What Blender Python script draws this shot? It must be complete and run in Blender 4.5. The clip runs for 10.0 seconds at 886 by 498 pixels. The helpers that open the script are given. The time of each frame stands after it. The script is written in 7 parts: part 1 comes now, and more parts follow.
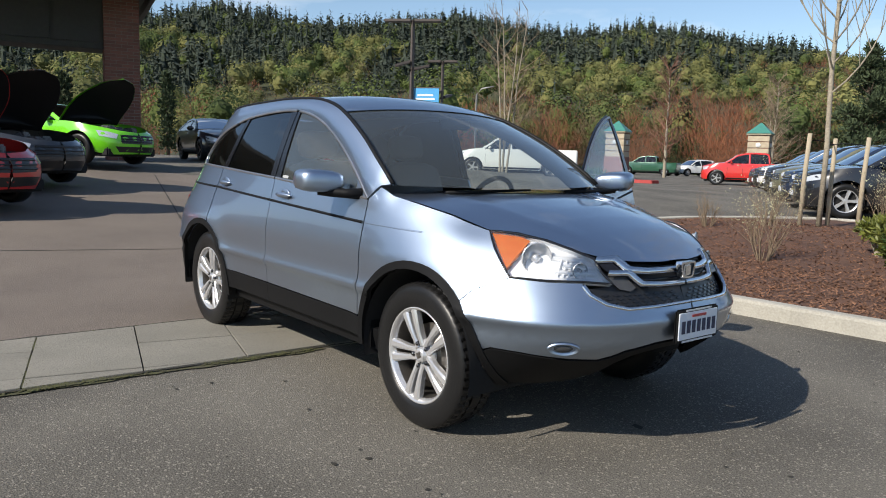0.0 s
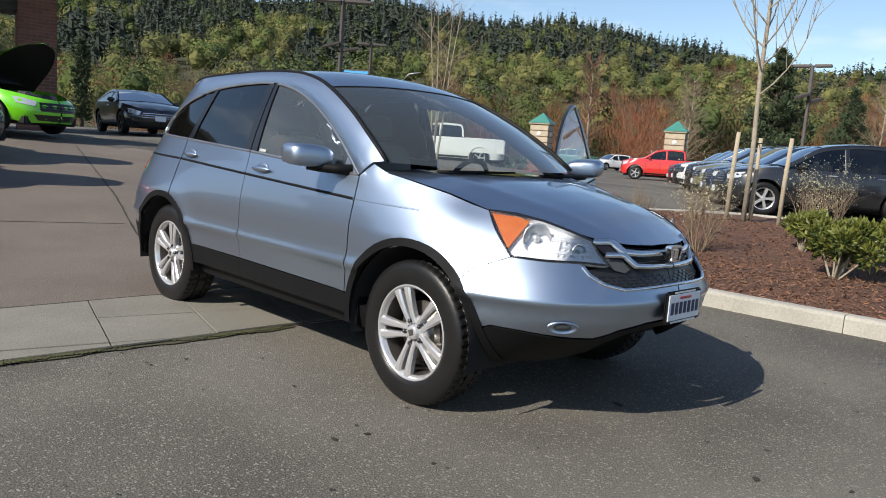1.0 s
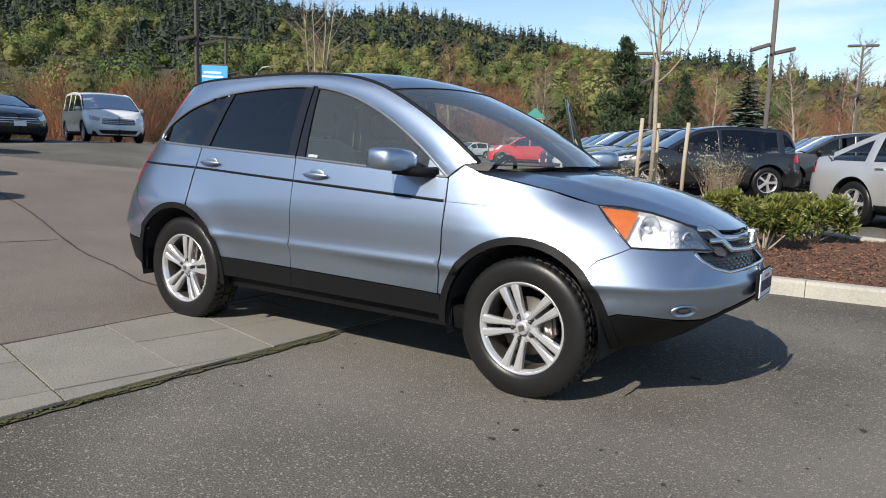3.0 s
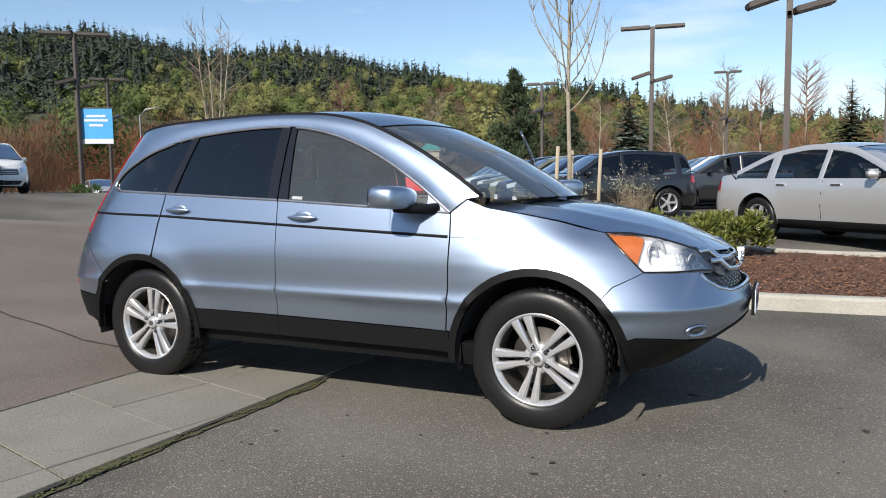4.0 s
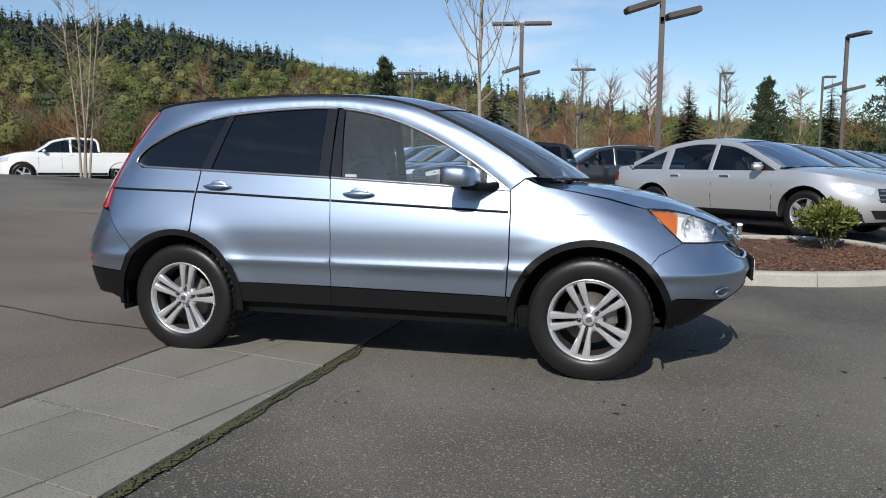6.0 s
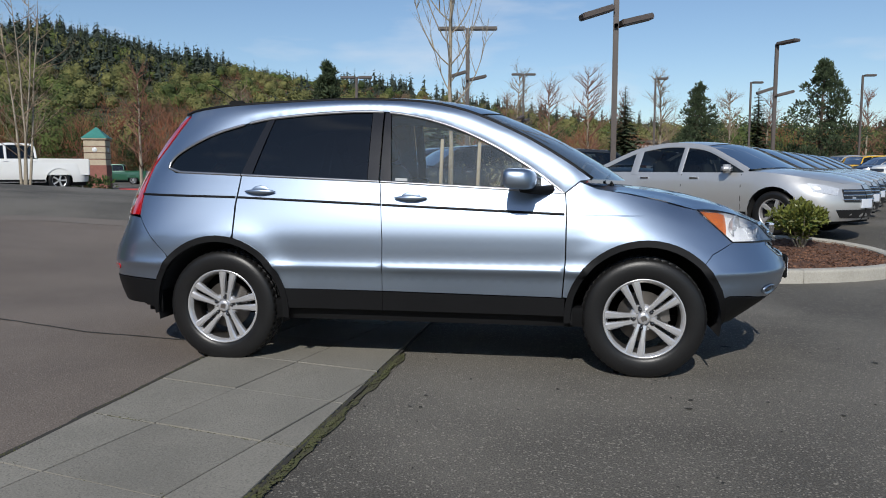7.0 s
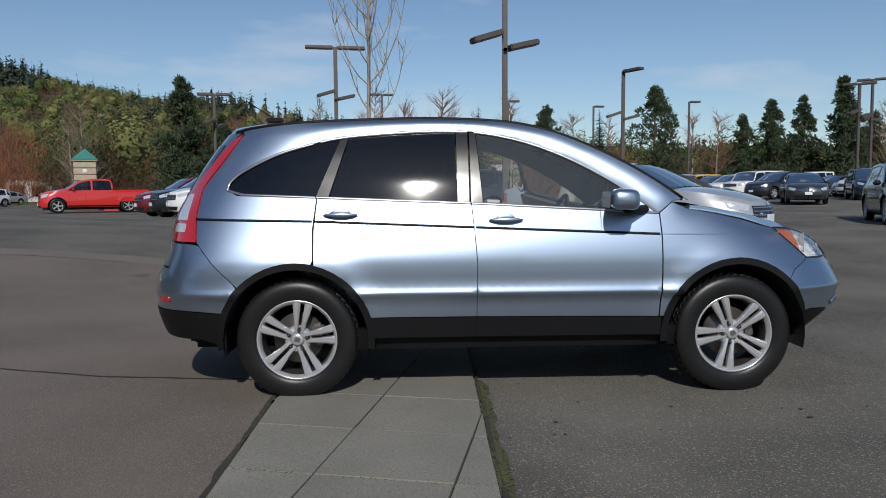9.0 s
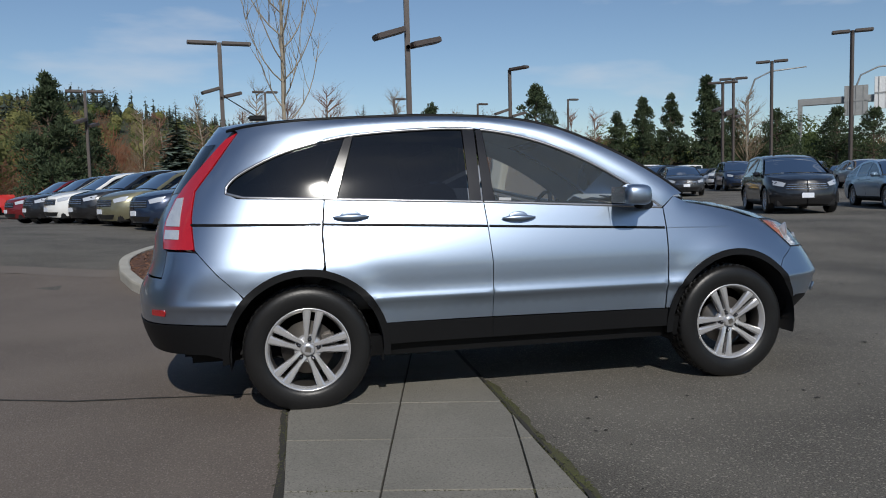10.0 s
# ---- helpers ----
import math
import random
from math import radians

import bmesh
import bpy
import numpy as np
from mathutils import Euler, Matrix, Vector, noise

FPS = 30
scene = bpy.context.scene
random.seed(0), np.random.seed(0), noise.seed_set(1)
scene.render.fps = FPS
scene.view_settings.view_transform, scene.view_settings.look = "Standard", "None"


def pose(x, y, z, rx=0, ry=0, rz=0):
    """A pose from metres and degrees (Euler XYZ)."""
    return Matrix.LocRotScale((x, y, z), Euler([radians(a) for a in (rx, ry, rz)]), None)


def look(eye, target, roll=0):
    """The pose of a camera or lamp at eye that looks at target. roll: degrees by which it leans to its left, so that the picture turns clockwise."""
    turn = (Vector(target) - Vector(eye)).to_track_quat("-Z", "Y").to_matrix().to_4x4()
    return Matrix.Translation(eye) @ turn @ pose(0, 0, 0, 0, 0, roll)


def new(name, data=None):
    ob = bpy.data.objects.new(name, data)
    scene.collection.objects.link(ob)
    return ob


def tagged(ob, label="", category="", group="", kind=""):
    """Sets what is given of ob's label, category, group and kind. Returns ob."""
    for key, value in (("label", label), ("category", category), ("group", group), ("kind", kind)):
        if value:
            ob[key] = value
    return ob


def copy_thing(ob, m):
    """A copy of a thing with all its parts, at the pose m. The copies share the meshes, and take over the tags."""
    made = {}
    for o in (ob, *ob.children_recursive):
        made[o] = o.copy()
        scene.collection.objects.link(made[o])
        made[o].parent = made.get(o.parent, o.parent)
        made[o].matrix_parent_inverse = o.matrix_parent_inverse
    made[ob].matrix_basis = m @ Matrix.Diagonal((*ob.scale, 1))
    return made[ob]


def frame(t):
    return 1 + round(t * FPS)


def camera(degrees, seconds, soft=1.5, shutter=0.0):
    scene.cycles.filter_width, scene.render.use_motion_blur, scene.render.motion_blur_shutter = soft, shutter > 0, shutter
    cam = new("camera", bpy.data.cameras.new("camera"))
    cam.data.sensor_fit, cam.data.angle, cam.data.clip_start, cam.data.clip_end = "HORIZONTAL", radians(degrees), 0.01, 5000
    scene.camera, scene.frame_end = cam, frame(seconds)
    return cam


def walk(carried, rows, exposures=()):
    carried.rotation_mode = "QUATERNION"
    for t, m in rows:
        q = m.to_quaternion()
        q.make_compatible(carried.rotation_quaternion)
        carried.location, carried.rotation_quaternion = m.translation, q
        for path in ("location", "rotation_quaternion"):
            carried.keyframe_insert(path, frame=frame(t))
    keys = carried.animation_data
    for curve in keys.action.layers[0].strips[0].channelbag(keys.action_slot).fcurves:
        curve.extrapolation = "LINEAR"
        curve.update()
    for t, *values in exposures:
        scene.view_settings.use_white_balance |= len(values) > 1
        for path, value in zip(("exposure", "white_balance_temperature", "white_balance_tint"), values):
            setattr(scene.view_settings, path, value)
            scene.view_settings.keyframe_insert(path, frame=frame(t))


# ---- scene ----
cam = camera(61.5, 10.0, soft=1.0)
PATH = [
    (0, (4.112, -2.975, 1.305), (2.569, -1.726, 1.063), 1.7),
    (0.5, (4.047, -3.135, 1.288), (2.563, -1.817, 1.041), 2.1),
    (1, (3.886, -3.268, 1.251), (2.494, -1.858, 0.984), 4.1),
    (1.5, (3.625, -3.477, 1.244), (2.259, -2.043, 0.969), 2.8),
    (2, (3.425, -3.75, 1.228), (2.135, -2.243, 0.975), 3.0),
    (2.5, (3.209, -3.94, 1.226), (1.993, -2.371, 0.983), 2.2),
    (3, (2.979, -4.099, 1.237), (1.887, -2.446, 0.967), 1.9),
    (3.2, (2.865, -4.159, 1.243), (1.85, -2.455, 0.985), 1.2),
    (4.3, (2.334, -4.413, 1.244), (1.524, -2.59, 1.087), -0.6),
    (4.5, (2.252, -4.479, 1.216), (1.485, -2.638, 1.069), -0.3),
    (5, (2.038, -4.726, 1.215), (1.386, -2.844, 1.026), -0.1),
    (5.5, (1.796, -4.926, 1.2), (1.209, -3.026, 0.984), 0.4),
    (6.8, (0.998, -5.263, 1.203), (0.662, -3.302, 1.005), -0.0),
    (7, (0.845, -5.265, 1.195), (0.523, -3.301, 0.995), 0.0),
    (7.5, (0.501, -5.275, 1.203), (0.255, -3.299, 1.019), -1.3),
    (8, (0.124, -5.31, 1.197), (0.001, -3.324, 0.992), -1.6),
    (8.5, (-0.258, -5.278, 1.196), (-0.256, -3.287, 1.003), -2.0),
    (9, (-0.641, -5.217, 1.212), (-0.552, -3.225, 1.062), -0.4),
    (9.5, (-1.055, -5.152, 1.236), (-0.817, -3.173, 1.077), -0.9),
    (10, (-1.384, -5.016, 1.23), (-0.983, -3.063, 1.069), -1.5),
]
walk(cam, [(t, look(eye, target, roll)) for t, eye, target, roll in PATH],
     exposures=[(0, .42, 6800, 10), (3.0, .50, 6750, 10), (4.5, .38, 6600, 10), (5.5, .20, 6450, 10), (7.0, -.14, 6300, 10), (8.5, -.38, 6300, 10), (10.0, -.42, 6350, 10)])

# ---- world, sun, exposure ----
SUN_AZ, SUN_EL = radians(-92.0), radians(37.0)      # direction towards the sun, from +x
world = bpy.data.worlds.new("sky")
scene.world = world
world.use_nodes = True
wn, wl = world.node_tree.nodes, world.node_tree.links
wn.clear()
sky = wn.new("ShaderNodeTexSky")
sky.sky_type, sky.sun_disc = "NISHITA", False
sky.sun_elevation, sky.sun_rotation = SUN_EL, math.pi / 2 - SUN_AZ
sky.air_density, sky.dust_density, sky.ozone_density = 1.0, 0.25, 3.0
geo = wn.new("ShaderNodeTexCoord")
stretch = wn.new("ShaderNodeMapping")
stretch.inputs["Scale"].default_value = (1.0, 1.0, 4.2)
cloud = wn.new("ShaderNodeTexNoise")
cloud.inputs["Scale"].default_value, cloud.inputs["Detail"].default_value = 3.4, 7.0
ramp = wn.new("ShaderNodeMapRange")
ramp.inputs["From Min"].default_value, ramp.inputs["From Max"].default_value = 0.57, 0.80
ramp.inputs["To Max"].default_value = 0.75
wmix = wn.new("ShaderNodeMix")
wmix.data_type = "RGBA"
wmix.inputs[7].default_value = (7.2, 7.6, 8.2, 1)
wbg = wn.new("ShaderNodeBackground")
wbg.inputs["Strength"].default_value = 0.112
wout = wn.new("ShaderNodeOutputWorld")
wl.new(geo.outputs["Generated"], stretch.inputs["Vector"])
wl.new(stretch.outputs["Vector"], cloud.inputs["Vector"])
wl.new(cloud.outputs["Fac"], ramp.inputs["Value"])
wl.new(ramp.outputs["Result"], wmix.inputs[0])
wl.new(sky.outputs["Color"], wmix.inputs[6])
wl.new(wmix.outputs[2], wbg.inputs["Color"])
wl.new(wbg.outputs["Background"], wout.inputs["Surface"])

sun_data = bpy.data.lights.new("sun", "SUN")
sun_data.energy, sun_data.angle, sun_data.color = 4.6, radians(0.5), (1.0, 0.95, 0.87)
sun = new("sun", sun_data)
sun.matrix_world = look((0, 0, 0), (-math.cos(SUN_AZ) * math.cos(SUN_EL), -math.sin(SUN_AZ) * math.cos(SUN_EL), -math.sin(SUN_EL)))
sun.location = (0, -20, 30)
scene.view_settings.exposure = 0.0

# ---- materials ----
def material(name, base, rough=0.6, metal=0.0, other=None, scale=6.0, fine=60.0, mix=0.5, bump=0.0, coat=0.0, spec=0.5,
             spread=0.0, alpha_noise=None, fleck=None, emit=None, leafy=0.0):
    """A surface with two scales of variation. spread: variation from piece to piece. fleck: (colour, scale, share) of small grains."""
    m = bpy.data.materials.new(name)
    m.use_nodes = True
    n, l = m.node_tree.nodes, m.node_tree.links
    b = n["Principled BSDF"]
    b.inputs["Roughness"].default_value, b.inputs["Metallic"].default_value = rough, metal
    b.inputs["Specular IOR Level"].default_value = spec
    b.inputs["Coat Weight"].default_value, b.inputs["Coat Roughness"].default_value = coat, 0.04
    other = other or tuple(c * 0.72 for c in base)
    tc = n.new("ShaderNodeTexCoord")
    big, small = n.new("ShaderNodeTexNoise"), n.new("ShaderNodeTexNoise")
    big.inputs["Scale"].default_value, big.inputs["Detail"].default_value = scale, 5.0
    small.inputs["Scale"].default_value, small.inputs["Detail"].default_value = fine, 3.0
    for t in (big, small):
        l.new(tc.outputs["Object"], t.inputs["Vector"])
    add = n.new("ShaderNodeMath")
    add.operation = "MULTIPLY_ADD"
    add.inputs[1].default_value = 0.6
    l.new(small.outputs["Fac"], add.inputs[0])
    half = n.new("ShaderNodeMath")
    half.operation = "MULTIPLY"
    half.inputs[1].default_value = 0.6
    l.new(big.outputs["Fac"], half.inputs[0])
    l.new(half.outputs[0], add.inputs[2])
    rng = n.new("ShaderNodeMapRange")
    rng.inputs["From Min"].default_value, rng.inputs["From Max"].default_value = 0.6 - 0.22 / max(mix, .05) * 0.5, 0.6 + 0.22 / max(mix, .05) * 0.5
    l.new(add.outputs[0], rng.inputs["Value"])
    col = n.new("ShaderNodeMix")
    col.data_type = "RGBA"
    col.inputs[6].default_value, col.inputs[7].default_value = (*base, 1), (*other, 1)
    l.new(rng.outputs["Result"], col.inputs[0])
    last = col.outputs[2]
    if fleck:
        vor = n.new("ShaderNodeTexVoronoi")
        vor.inputs["Scale"].default_value = fleck[1]
        l.new(tc.outputs["Object"], vor.inputs["Vector"])
        sep = n.new("ShaderNodeSeparateColor")
        l.new(vor.outputs["Color"], sep.inputs["Color"])
        cut = n.new("ShaderNodeMapRange")
        cut.inputs["From Min"].default_value, cut.inputs["From Max"].default_value = 1 - fleck[2], 1 - fleck[2] * 0.5
        l.new(sep.outputs[0], cut.inputs["Value"])
        fl = n.new("ShaderNodeMix")
        fl.data_type = "RGBA"
        fl.inputs[7].default_value = (*fleck[0], 1)
        l.new(cut.outputs["Result"], fl.inputs[0])
        l.new(last, fl.inputs[6])
        last = fl.outputs[2]
    if spread:
        info, isl = n.new("ShaderNodeObjectInfo"), n.new("ShaderNodeNewGeometry")
        s = n.new("ShaderNodeMath")
        s.operation = "ADD"
        l.new(info.outputs["Random"], s.inputs[0])
        l.new(isl.outputs["Random Per Island"], s.inputs[1])
        fr = n.new("ShaderNodeMath")
        fr.operation = "FRACT"
        l.new(s.outputs[0], fr.inputs[0])
        hsv = n.new("ShaderNodeHueSaturation")
        val = n.new("ShaderNodeMapRange")
        val.inputs["To Min"].default_value, val.inputs["To Max"].default_value = 1 - spread, 1 + spread
        l.new(fr.outputs[0], val.inputs["Value"])
        l.new(val.outputs["Result"], hsv.inputs["Value"])
        l.new(last, hsv.inputs["Color"])
        last = hsv.outputs["Color"]
    l.new(last, b.inputs["Base Color"])
    if bump:
        bm_ = n.new("ShaderNodeBump")
        bm_.inputs["Strength"].default_value, bm_.inputs["Distance"].default_value = min(1, bump), 0.01
        l.new(add.outputs[0], bm_.inputs["Height"])
        l.new(bm_.outputs["Normal"], b.inputs["Normal"])
    if leafy:
        tl, sm = n.new("ShaderNodeBsdfTranslucent"), n.new("ShaderNodeMixShader")
        sm.inputs[0].default_value = leafy
        l.new(last, tl.inputs["Color"])
        l.new(b.outputs[0], sm.inputs[1])
        l.new(tl.outputs[0], sm.inputs[2])
        l.new(sm.outputs[0], n["Material Output"].inputs["Surface"])
    if emit:
        b.inputs["Emission Color"].default_value, b.inputs["Emission Strength"].default_value = (*emit[0], 1), emit[1]
    return m


def glass(name, tint, gloss=0.02, veil=0.0):
    """A thin pane: tinted see-through, with reflections that grow at grazing angles."""
    m = bpy.data.materials.new(name)
    m.use_nodes = True
    n, l = m.node_tree.nodes, m.node_tree.links
    n.clear()
    tr, gl, fr = n.new("ShaderNodeBsdfTransparent"), n.new("ShaderNodeBsdfGlossy"), n.new("ShaderNodeFresnel")
    mx, out = n.new("ShaderNodeMixShader"), n.new("ShaderNodeOutputMaterial")
    tr.inputs["Color"].default_value = (*tint, 1)
    gl.inputs["Roughness"].default_value = gloss
    fr.inputs["IOR"].default_value = 1.52
    up = n.new("ShaderNodeMath")
    up.operation = "MULTIPLY"
    up.inputs[1].default_value = 1.6
    up.use_clamp = True
    l.new(fr.outputs["Fac"], up.inputs[0])
    l.new(up.outputs[0], mx.inputs[0])
    l.new(tr.outputs[0], mx.inputs[1])
    l.new(gl.outputs[0], mx.inputs[2])
    if veil:      # a pale film for dust, raised to put a haze of light into the glass
        film, dx = n.new("ShaderNodeBsdfDiffuse"), n.new("ShaderNodeMixShader")
        film.inputs["Color"].default_value, dx.inputs[0].default_value = (0.66, 0.74, 0.74, 1), veil
        l.new(mx.outputs[0], dx.inputs[1])
        l.new(film.outputs[0], dx.inputs[2])
        l.new(dx.outputs[0], out.inputs["Surface"])
    else:
        l.new(mx.outputs[0], out.inputs["Surface"])
    return m


def paint(name, base, metal=0.55, rough=0.36):
    return material(name, base, rough=rough, metal=metal, other=tuple(c * 0.95 for c in base), scale=3, fine=900, mix=0.3, coat=1.0)


BLUE = paint("blue_metallic_paint", (0.352, 0.427, 0.536), 1.0, 0.40)
CLAD = material("black_plastic", (0.0065, 0.0067, 0.0075), rough=0.55, spec=0.2, scale=4, fine=220, bump=0.05)
GLOSSBLACK = material("gloss_black", (0.012, 0.012, 0.014), rough=0.18, scale=4, fine=60)
RUBBER = material("rubber", (0.0080, 0.0080, 0.0086), rough=0.38, spec=0.34, other=(0.0125, 0.0125, 0.0128), scale=9, fine=90, bump=0.1)
ALLOY = material("alloy", (0.60, 0.60, 0.61), rough=0.24, metal=0.6, other=(0.54, 0.54, 0.55), scale=10, fine=120)
CHROME = material("chrome", (0.80, 0.81, 0.83), rough=0.16, metal=1.0, other=(0.66, 0.67, 0.69), scale=4, fine=30)
SATIN = material("satin_metal", (0.48, 0.48, 0.49), rough=0.3, metal=0.9)
STEEL = material("brake_steel", (0.28, 0.26, 0.24), rough=0.4, metal=0.9, scale=10, fine=150)
NUT = material("dark_nut_steel", (0.10, 0.10, 0.105), rough=0.22, metal=0.9)
# near-black for cavities, undersides and gaps, with their shade in the colour
DARK = material("cavity_shade", (0.008, 0.008, 0.009), rough=0.9)
MESHBLACK = material("grille_black", (0.014, 0.014, 0.015), rough=0.4)
GLASS = glass("clear_glass", (0.86, 0.91, 0.89), 0.02, 0.045)
TINTED = glass("privacy_glass", (0.045, 0.05, 0.055), 0.038, 0.003)
SHIELD = glass("windscreen_glass", (0.76, 0.83, 0.80), 0.02, 0.042)
LENS = glass("lamp_lens", (0.93, 0.94, 0.95), 0.03)
AMBER = material("amber_lens", (0.46, 0.105, 0.022), rough=0.15, other=(0.60, 0.20, 0.05), scale=40, fine=130, coat=1.0)
REDLENS = material("red_lens", (0.36, 0.003, 0.008), rough=0.10, other=(0.46, 0.010, 0.012), scale=30, fine=140, coat=1.0)
WHITELENS = material("clear_lamp", (0.74, 0.76, 0.78), rough=0.12, metal=0.35, other=(0.5, 0.52, 0.55), scale=40, fine=140, coat=1.0)
BADGE = material("badge_metal", (0.80, 0.81, 0.83), rough=0.25, metal=0.6)
REFLECT = material("lamp_reflector", (0.94, 0.95, 0.96), rough=0.20, metal=0.15, other=(0.82, 0.83, 0.86), scale=12, fine=26, mix=0.5, bump=0.6)
SMOKE = material("smoked_grey_plastic", (0.06, 0.062, 0.066), rough=0.3)
LEATHER = material("grey_leather", (0.20, 0.20, 0.205), rough=0.55, scale=5, fine=180, bump=0.2)
TRIM = material("interior_plastic", (0.085, 0.086, 0.09), rough=0.7, scale=6, fine=200, bump=0.1)
HEADLINER = material("headliner", (0.40, 0.40, 0.39), rough=0.95, scale=6, fine=200)
PLATEWHITE = material("plate_white", (0.75, 0.76, 0.78), rough=0.45, other=(0.6, 0.66, 0.76), scale=9, fine=40)
PLATEINK = material("plate_ink", (0.03, 0.04, 0.09), rough=0.5)
PLATERED = material("plate_red", (0.5, 0.08, 0.07), rough=0.5)
STICKER = material("sticker_white", (0.42, 0.44, 0.45), rough=0.6)

ASPHALT = material("asphalt", (0.054, 0.049, 0.041), rough=0.92, other=(0.142, 0.130, 0.109), scale=0.45, fine=120, mix=1.35, bump=1.0,
                   fleck=((0.235, 0.215, 0.180), 125, 0.10))
APRON = material("exposed_aggregate_concrete", (0.108, 0.088, 0.073), rough=0.92, other=(0.158, 0.130, 0.107), scale=0.7, fine=90, mix=1.0, bump=0.8,
                 fleck=((0.205, 0.172, 0.145), 160, 0.13))
GUTTER = material("gutter_concrete", (0.165, 0.142, 0.120), rough=0.92, other=(0.125, 0.105, 0.088), scale=0.9, fine=60, mix=0.8, bump=0.4)
SLAB = material("concrete_slab", (0.178, 0.168, 0.142), rough=0.9, other=(0.232, 0.218, 0.185), scale=1.6, fine=90, mix=1.0, bump=0.5, spread=0.08, fleck=((0.145, 0.136, 0.114), 170, 0.12))
KERB = material("kerb_concrete", (0.42, 0.40, 0.35), rough=0.88, other=(0.31, 0.295, 0.255), scale=2.2, fine=60, mix=0.7, bump=0.4, spread=0.05)
JOINT = material("joint_dirt", (0.035, 0.032, 0.026), rough=0.95, scale=4, fine=60)
MOSS = material("moss", (0.066, 0.072, 0.022), rough=0.95, other=(0.055, 0.05, 0.03), scale=7, fine=90, mix=0.9, bump=0.8)
MULCH = material("bark_mulch", (0.145, 0.070, 0.042), rough=0.95, other=(0.082, 0.042, 0.028), scale=3, fine=34, mix=0.9, bump=1.0, spread=0.25)
CHIP = material("bark_chip", (0.205, 0.102, 0.058), rough=0.95, other=(0.090, 0.047, 0.031), scale=14, fine=90, mix=0.9, spread=0.5)
REDKERB = material("red_kerb_paint", (0.42, 0.055, 0.05), rough=0.7, scale=3, fine=30)
LAWN = material("lawn", (0.13, 0.20, 0.035), rough=0.95, other=(0.09, 0.13, 0.03), scale=2, fine=20, mix=0.9, bump=0.6)
POLE = material("bronze_paint", (0.085, 0.068, 0.060), rough=0.5, scale=2, fine=30)
STAKE = material("weathered_stake", (0.42, 0.35, 0.25), rough=0.85, other=(0.30, 0.25, 0.18), scale=4, fine=50, bump=0.3)
BARK = material("pale_bark", (0.34, 0.295, 0.225), rough=0.9, other=(0.22, 0.19, 0.145), scale=5, fine=40, mix=0.8, bump=0.5)
DARKBARK = material("dark_bark", (0.12, 0.088, 0.066), rough=0.95, scale=4, fine=30, bump=0.5)
TWIGRED = material("red_twigs", (0.22, 0.105, 0.070), rough=0.95, other=(0.155, 0.085, 0.058), scale=0.3, fine=3, spread=0.3)
TWIGTAN = material("tan_twigs", (0.25, 0.185, 0.125), rough=0.95, other=(0.18, 0.135, 0.09), scale=0.3, fine=3, spread=0.3)
NEEDLE = material("conifer_needles", (0.030, 0.050, 0.022), rough=0.9, other=(0.052, 0.072, 0.030), scale=0.8, fine=9, mix=0.9, spread=0.35)
SPRUCE = material("blue_spruce_needles", (0.115, 0.150, 0.115), rough=0.9, other=(0.075, 0.105, 0.08), scale=0.8, fine=9, mix=0.9, spread=0.3)
LEAF = material("shrub_leaf", (0.105, 0.128, 0.026), rough=0.40, leafy=0.25, other=(0.185, 0.195, 0.045), scale=6, fine=50, mix=0.8, spread=0.45)
SPRING = material("spring_leaf", (0.165, 0.190, 0.045), rough=0.9, leafy=0.3, other=(0.125, 0.155, 0.035), scale=0.2, fine=2, mix=0.9, spread=0.35)
GREENLEAF = material("green_leaf", (0.075, 0.125, 0.030), rough=0.9, leafy=0.3, other=(0.055, 0.09, 0.026), scale=0.2, fine=2, mix=0.9, spread=0.35)
BUD = material("pale_buds", (0.42, 0.40, 0.25), rough=0.9, spread=0.3)
FAR_SPRING = material("far_spring_leaf", (0.255, 0.245, 0.085), leafy=0.35, rough=0.95, other=(0.085, 0.100, 0.036), scale=0.075, fine=0.16, mix=0.85, spread=0.07)
FAR_GREEN = material("far_green_leaf", (0.150, 0.190, 0.050), leafy=0.35, rough=0.95, other=(0.048, 0.072, 0.026), scale=0.075, fine=0.16, mix=0.85, spread=0.07)
FAR_RED = material("far_red_twigs", (0.340, 0.128, 0.066), leafy=0.35, rough=0.95, other=(0.165, 0.090, 0.056), scale=0.085, fine=0.16, mix=0.85, spread=0.07)
FAR_TAN = material("far_tan_twigs", (0.240, 0.168, 0.098), leafy=0.35, rough=0.95, other=(0.115, 0.096, 0.058), scale=0.085, fine=0.16, mix=0.85, spread=0.07)
# the bluish cast puts distance haze into the needle colour
FAR_HAZY_NEEDLE = material("far_hazy_needles", (0.034, 0.048, 0.040), leafy=0.2, rough=0.95, other=(0.062, 0.078, 0.052), scale=0.05, fine=0.16, mix=0.85, spread=0.10)
HILL = material("forest_floor", (0.062, 0.068, 0.030), rough=1.0, other=(0.035, 0.042, 0.020), scale=0.01, fine=0.08, mix=0.9)
BRICK = material("red_brick", (0.235, 0.098, 0.072), rough=0.9, other=(0.165, 0.07, 0.055), scale=3, fine=40, mix=0.7, bump=0.4, spread=0.22)
MORTAR = material("mortar", (0.30, 0.27, 0.24), rough=0.95, scale=4, fine=60)
TANSTONE = material("tan_stucco", (0.48, 0.40, 0.29), rough=0.9, scale=2, fine=20, mix=0.5)
TEALROOF = material("teal_metal_roof", (0.055, 0.23, 0.19), rough=0.45, scale=2, fine=10)
SOFFIT = material("dark_soffit", (0.045, 0.040, 0.038), rough=0.7, scale=0.8, fine=10, mix=0.5)
SOFFIT_EDGE = material("dark_fascia", (0.06, 0.052, 0.048), rough=0.6, scale=0.8, fine=10)
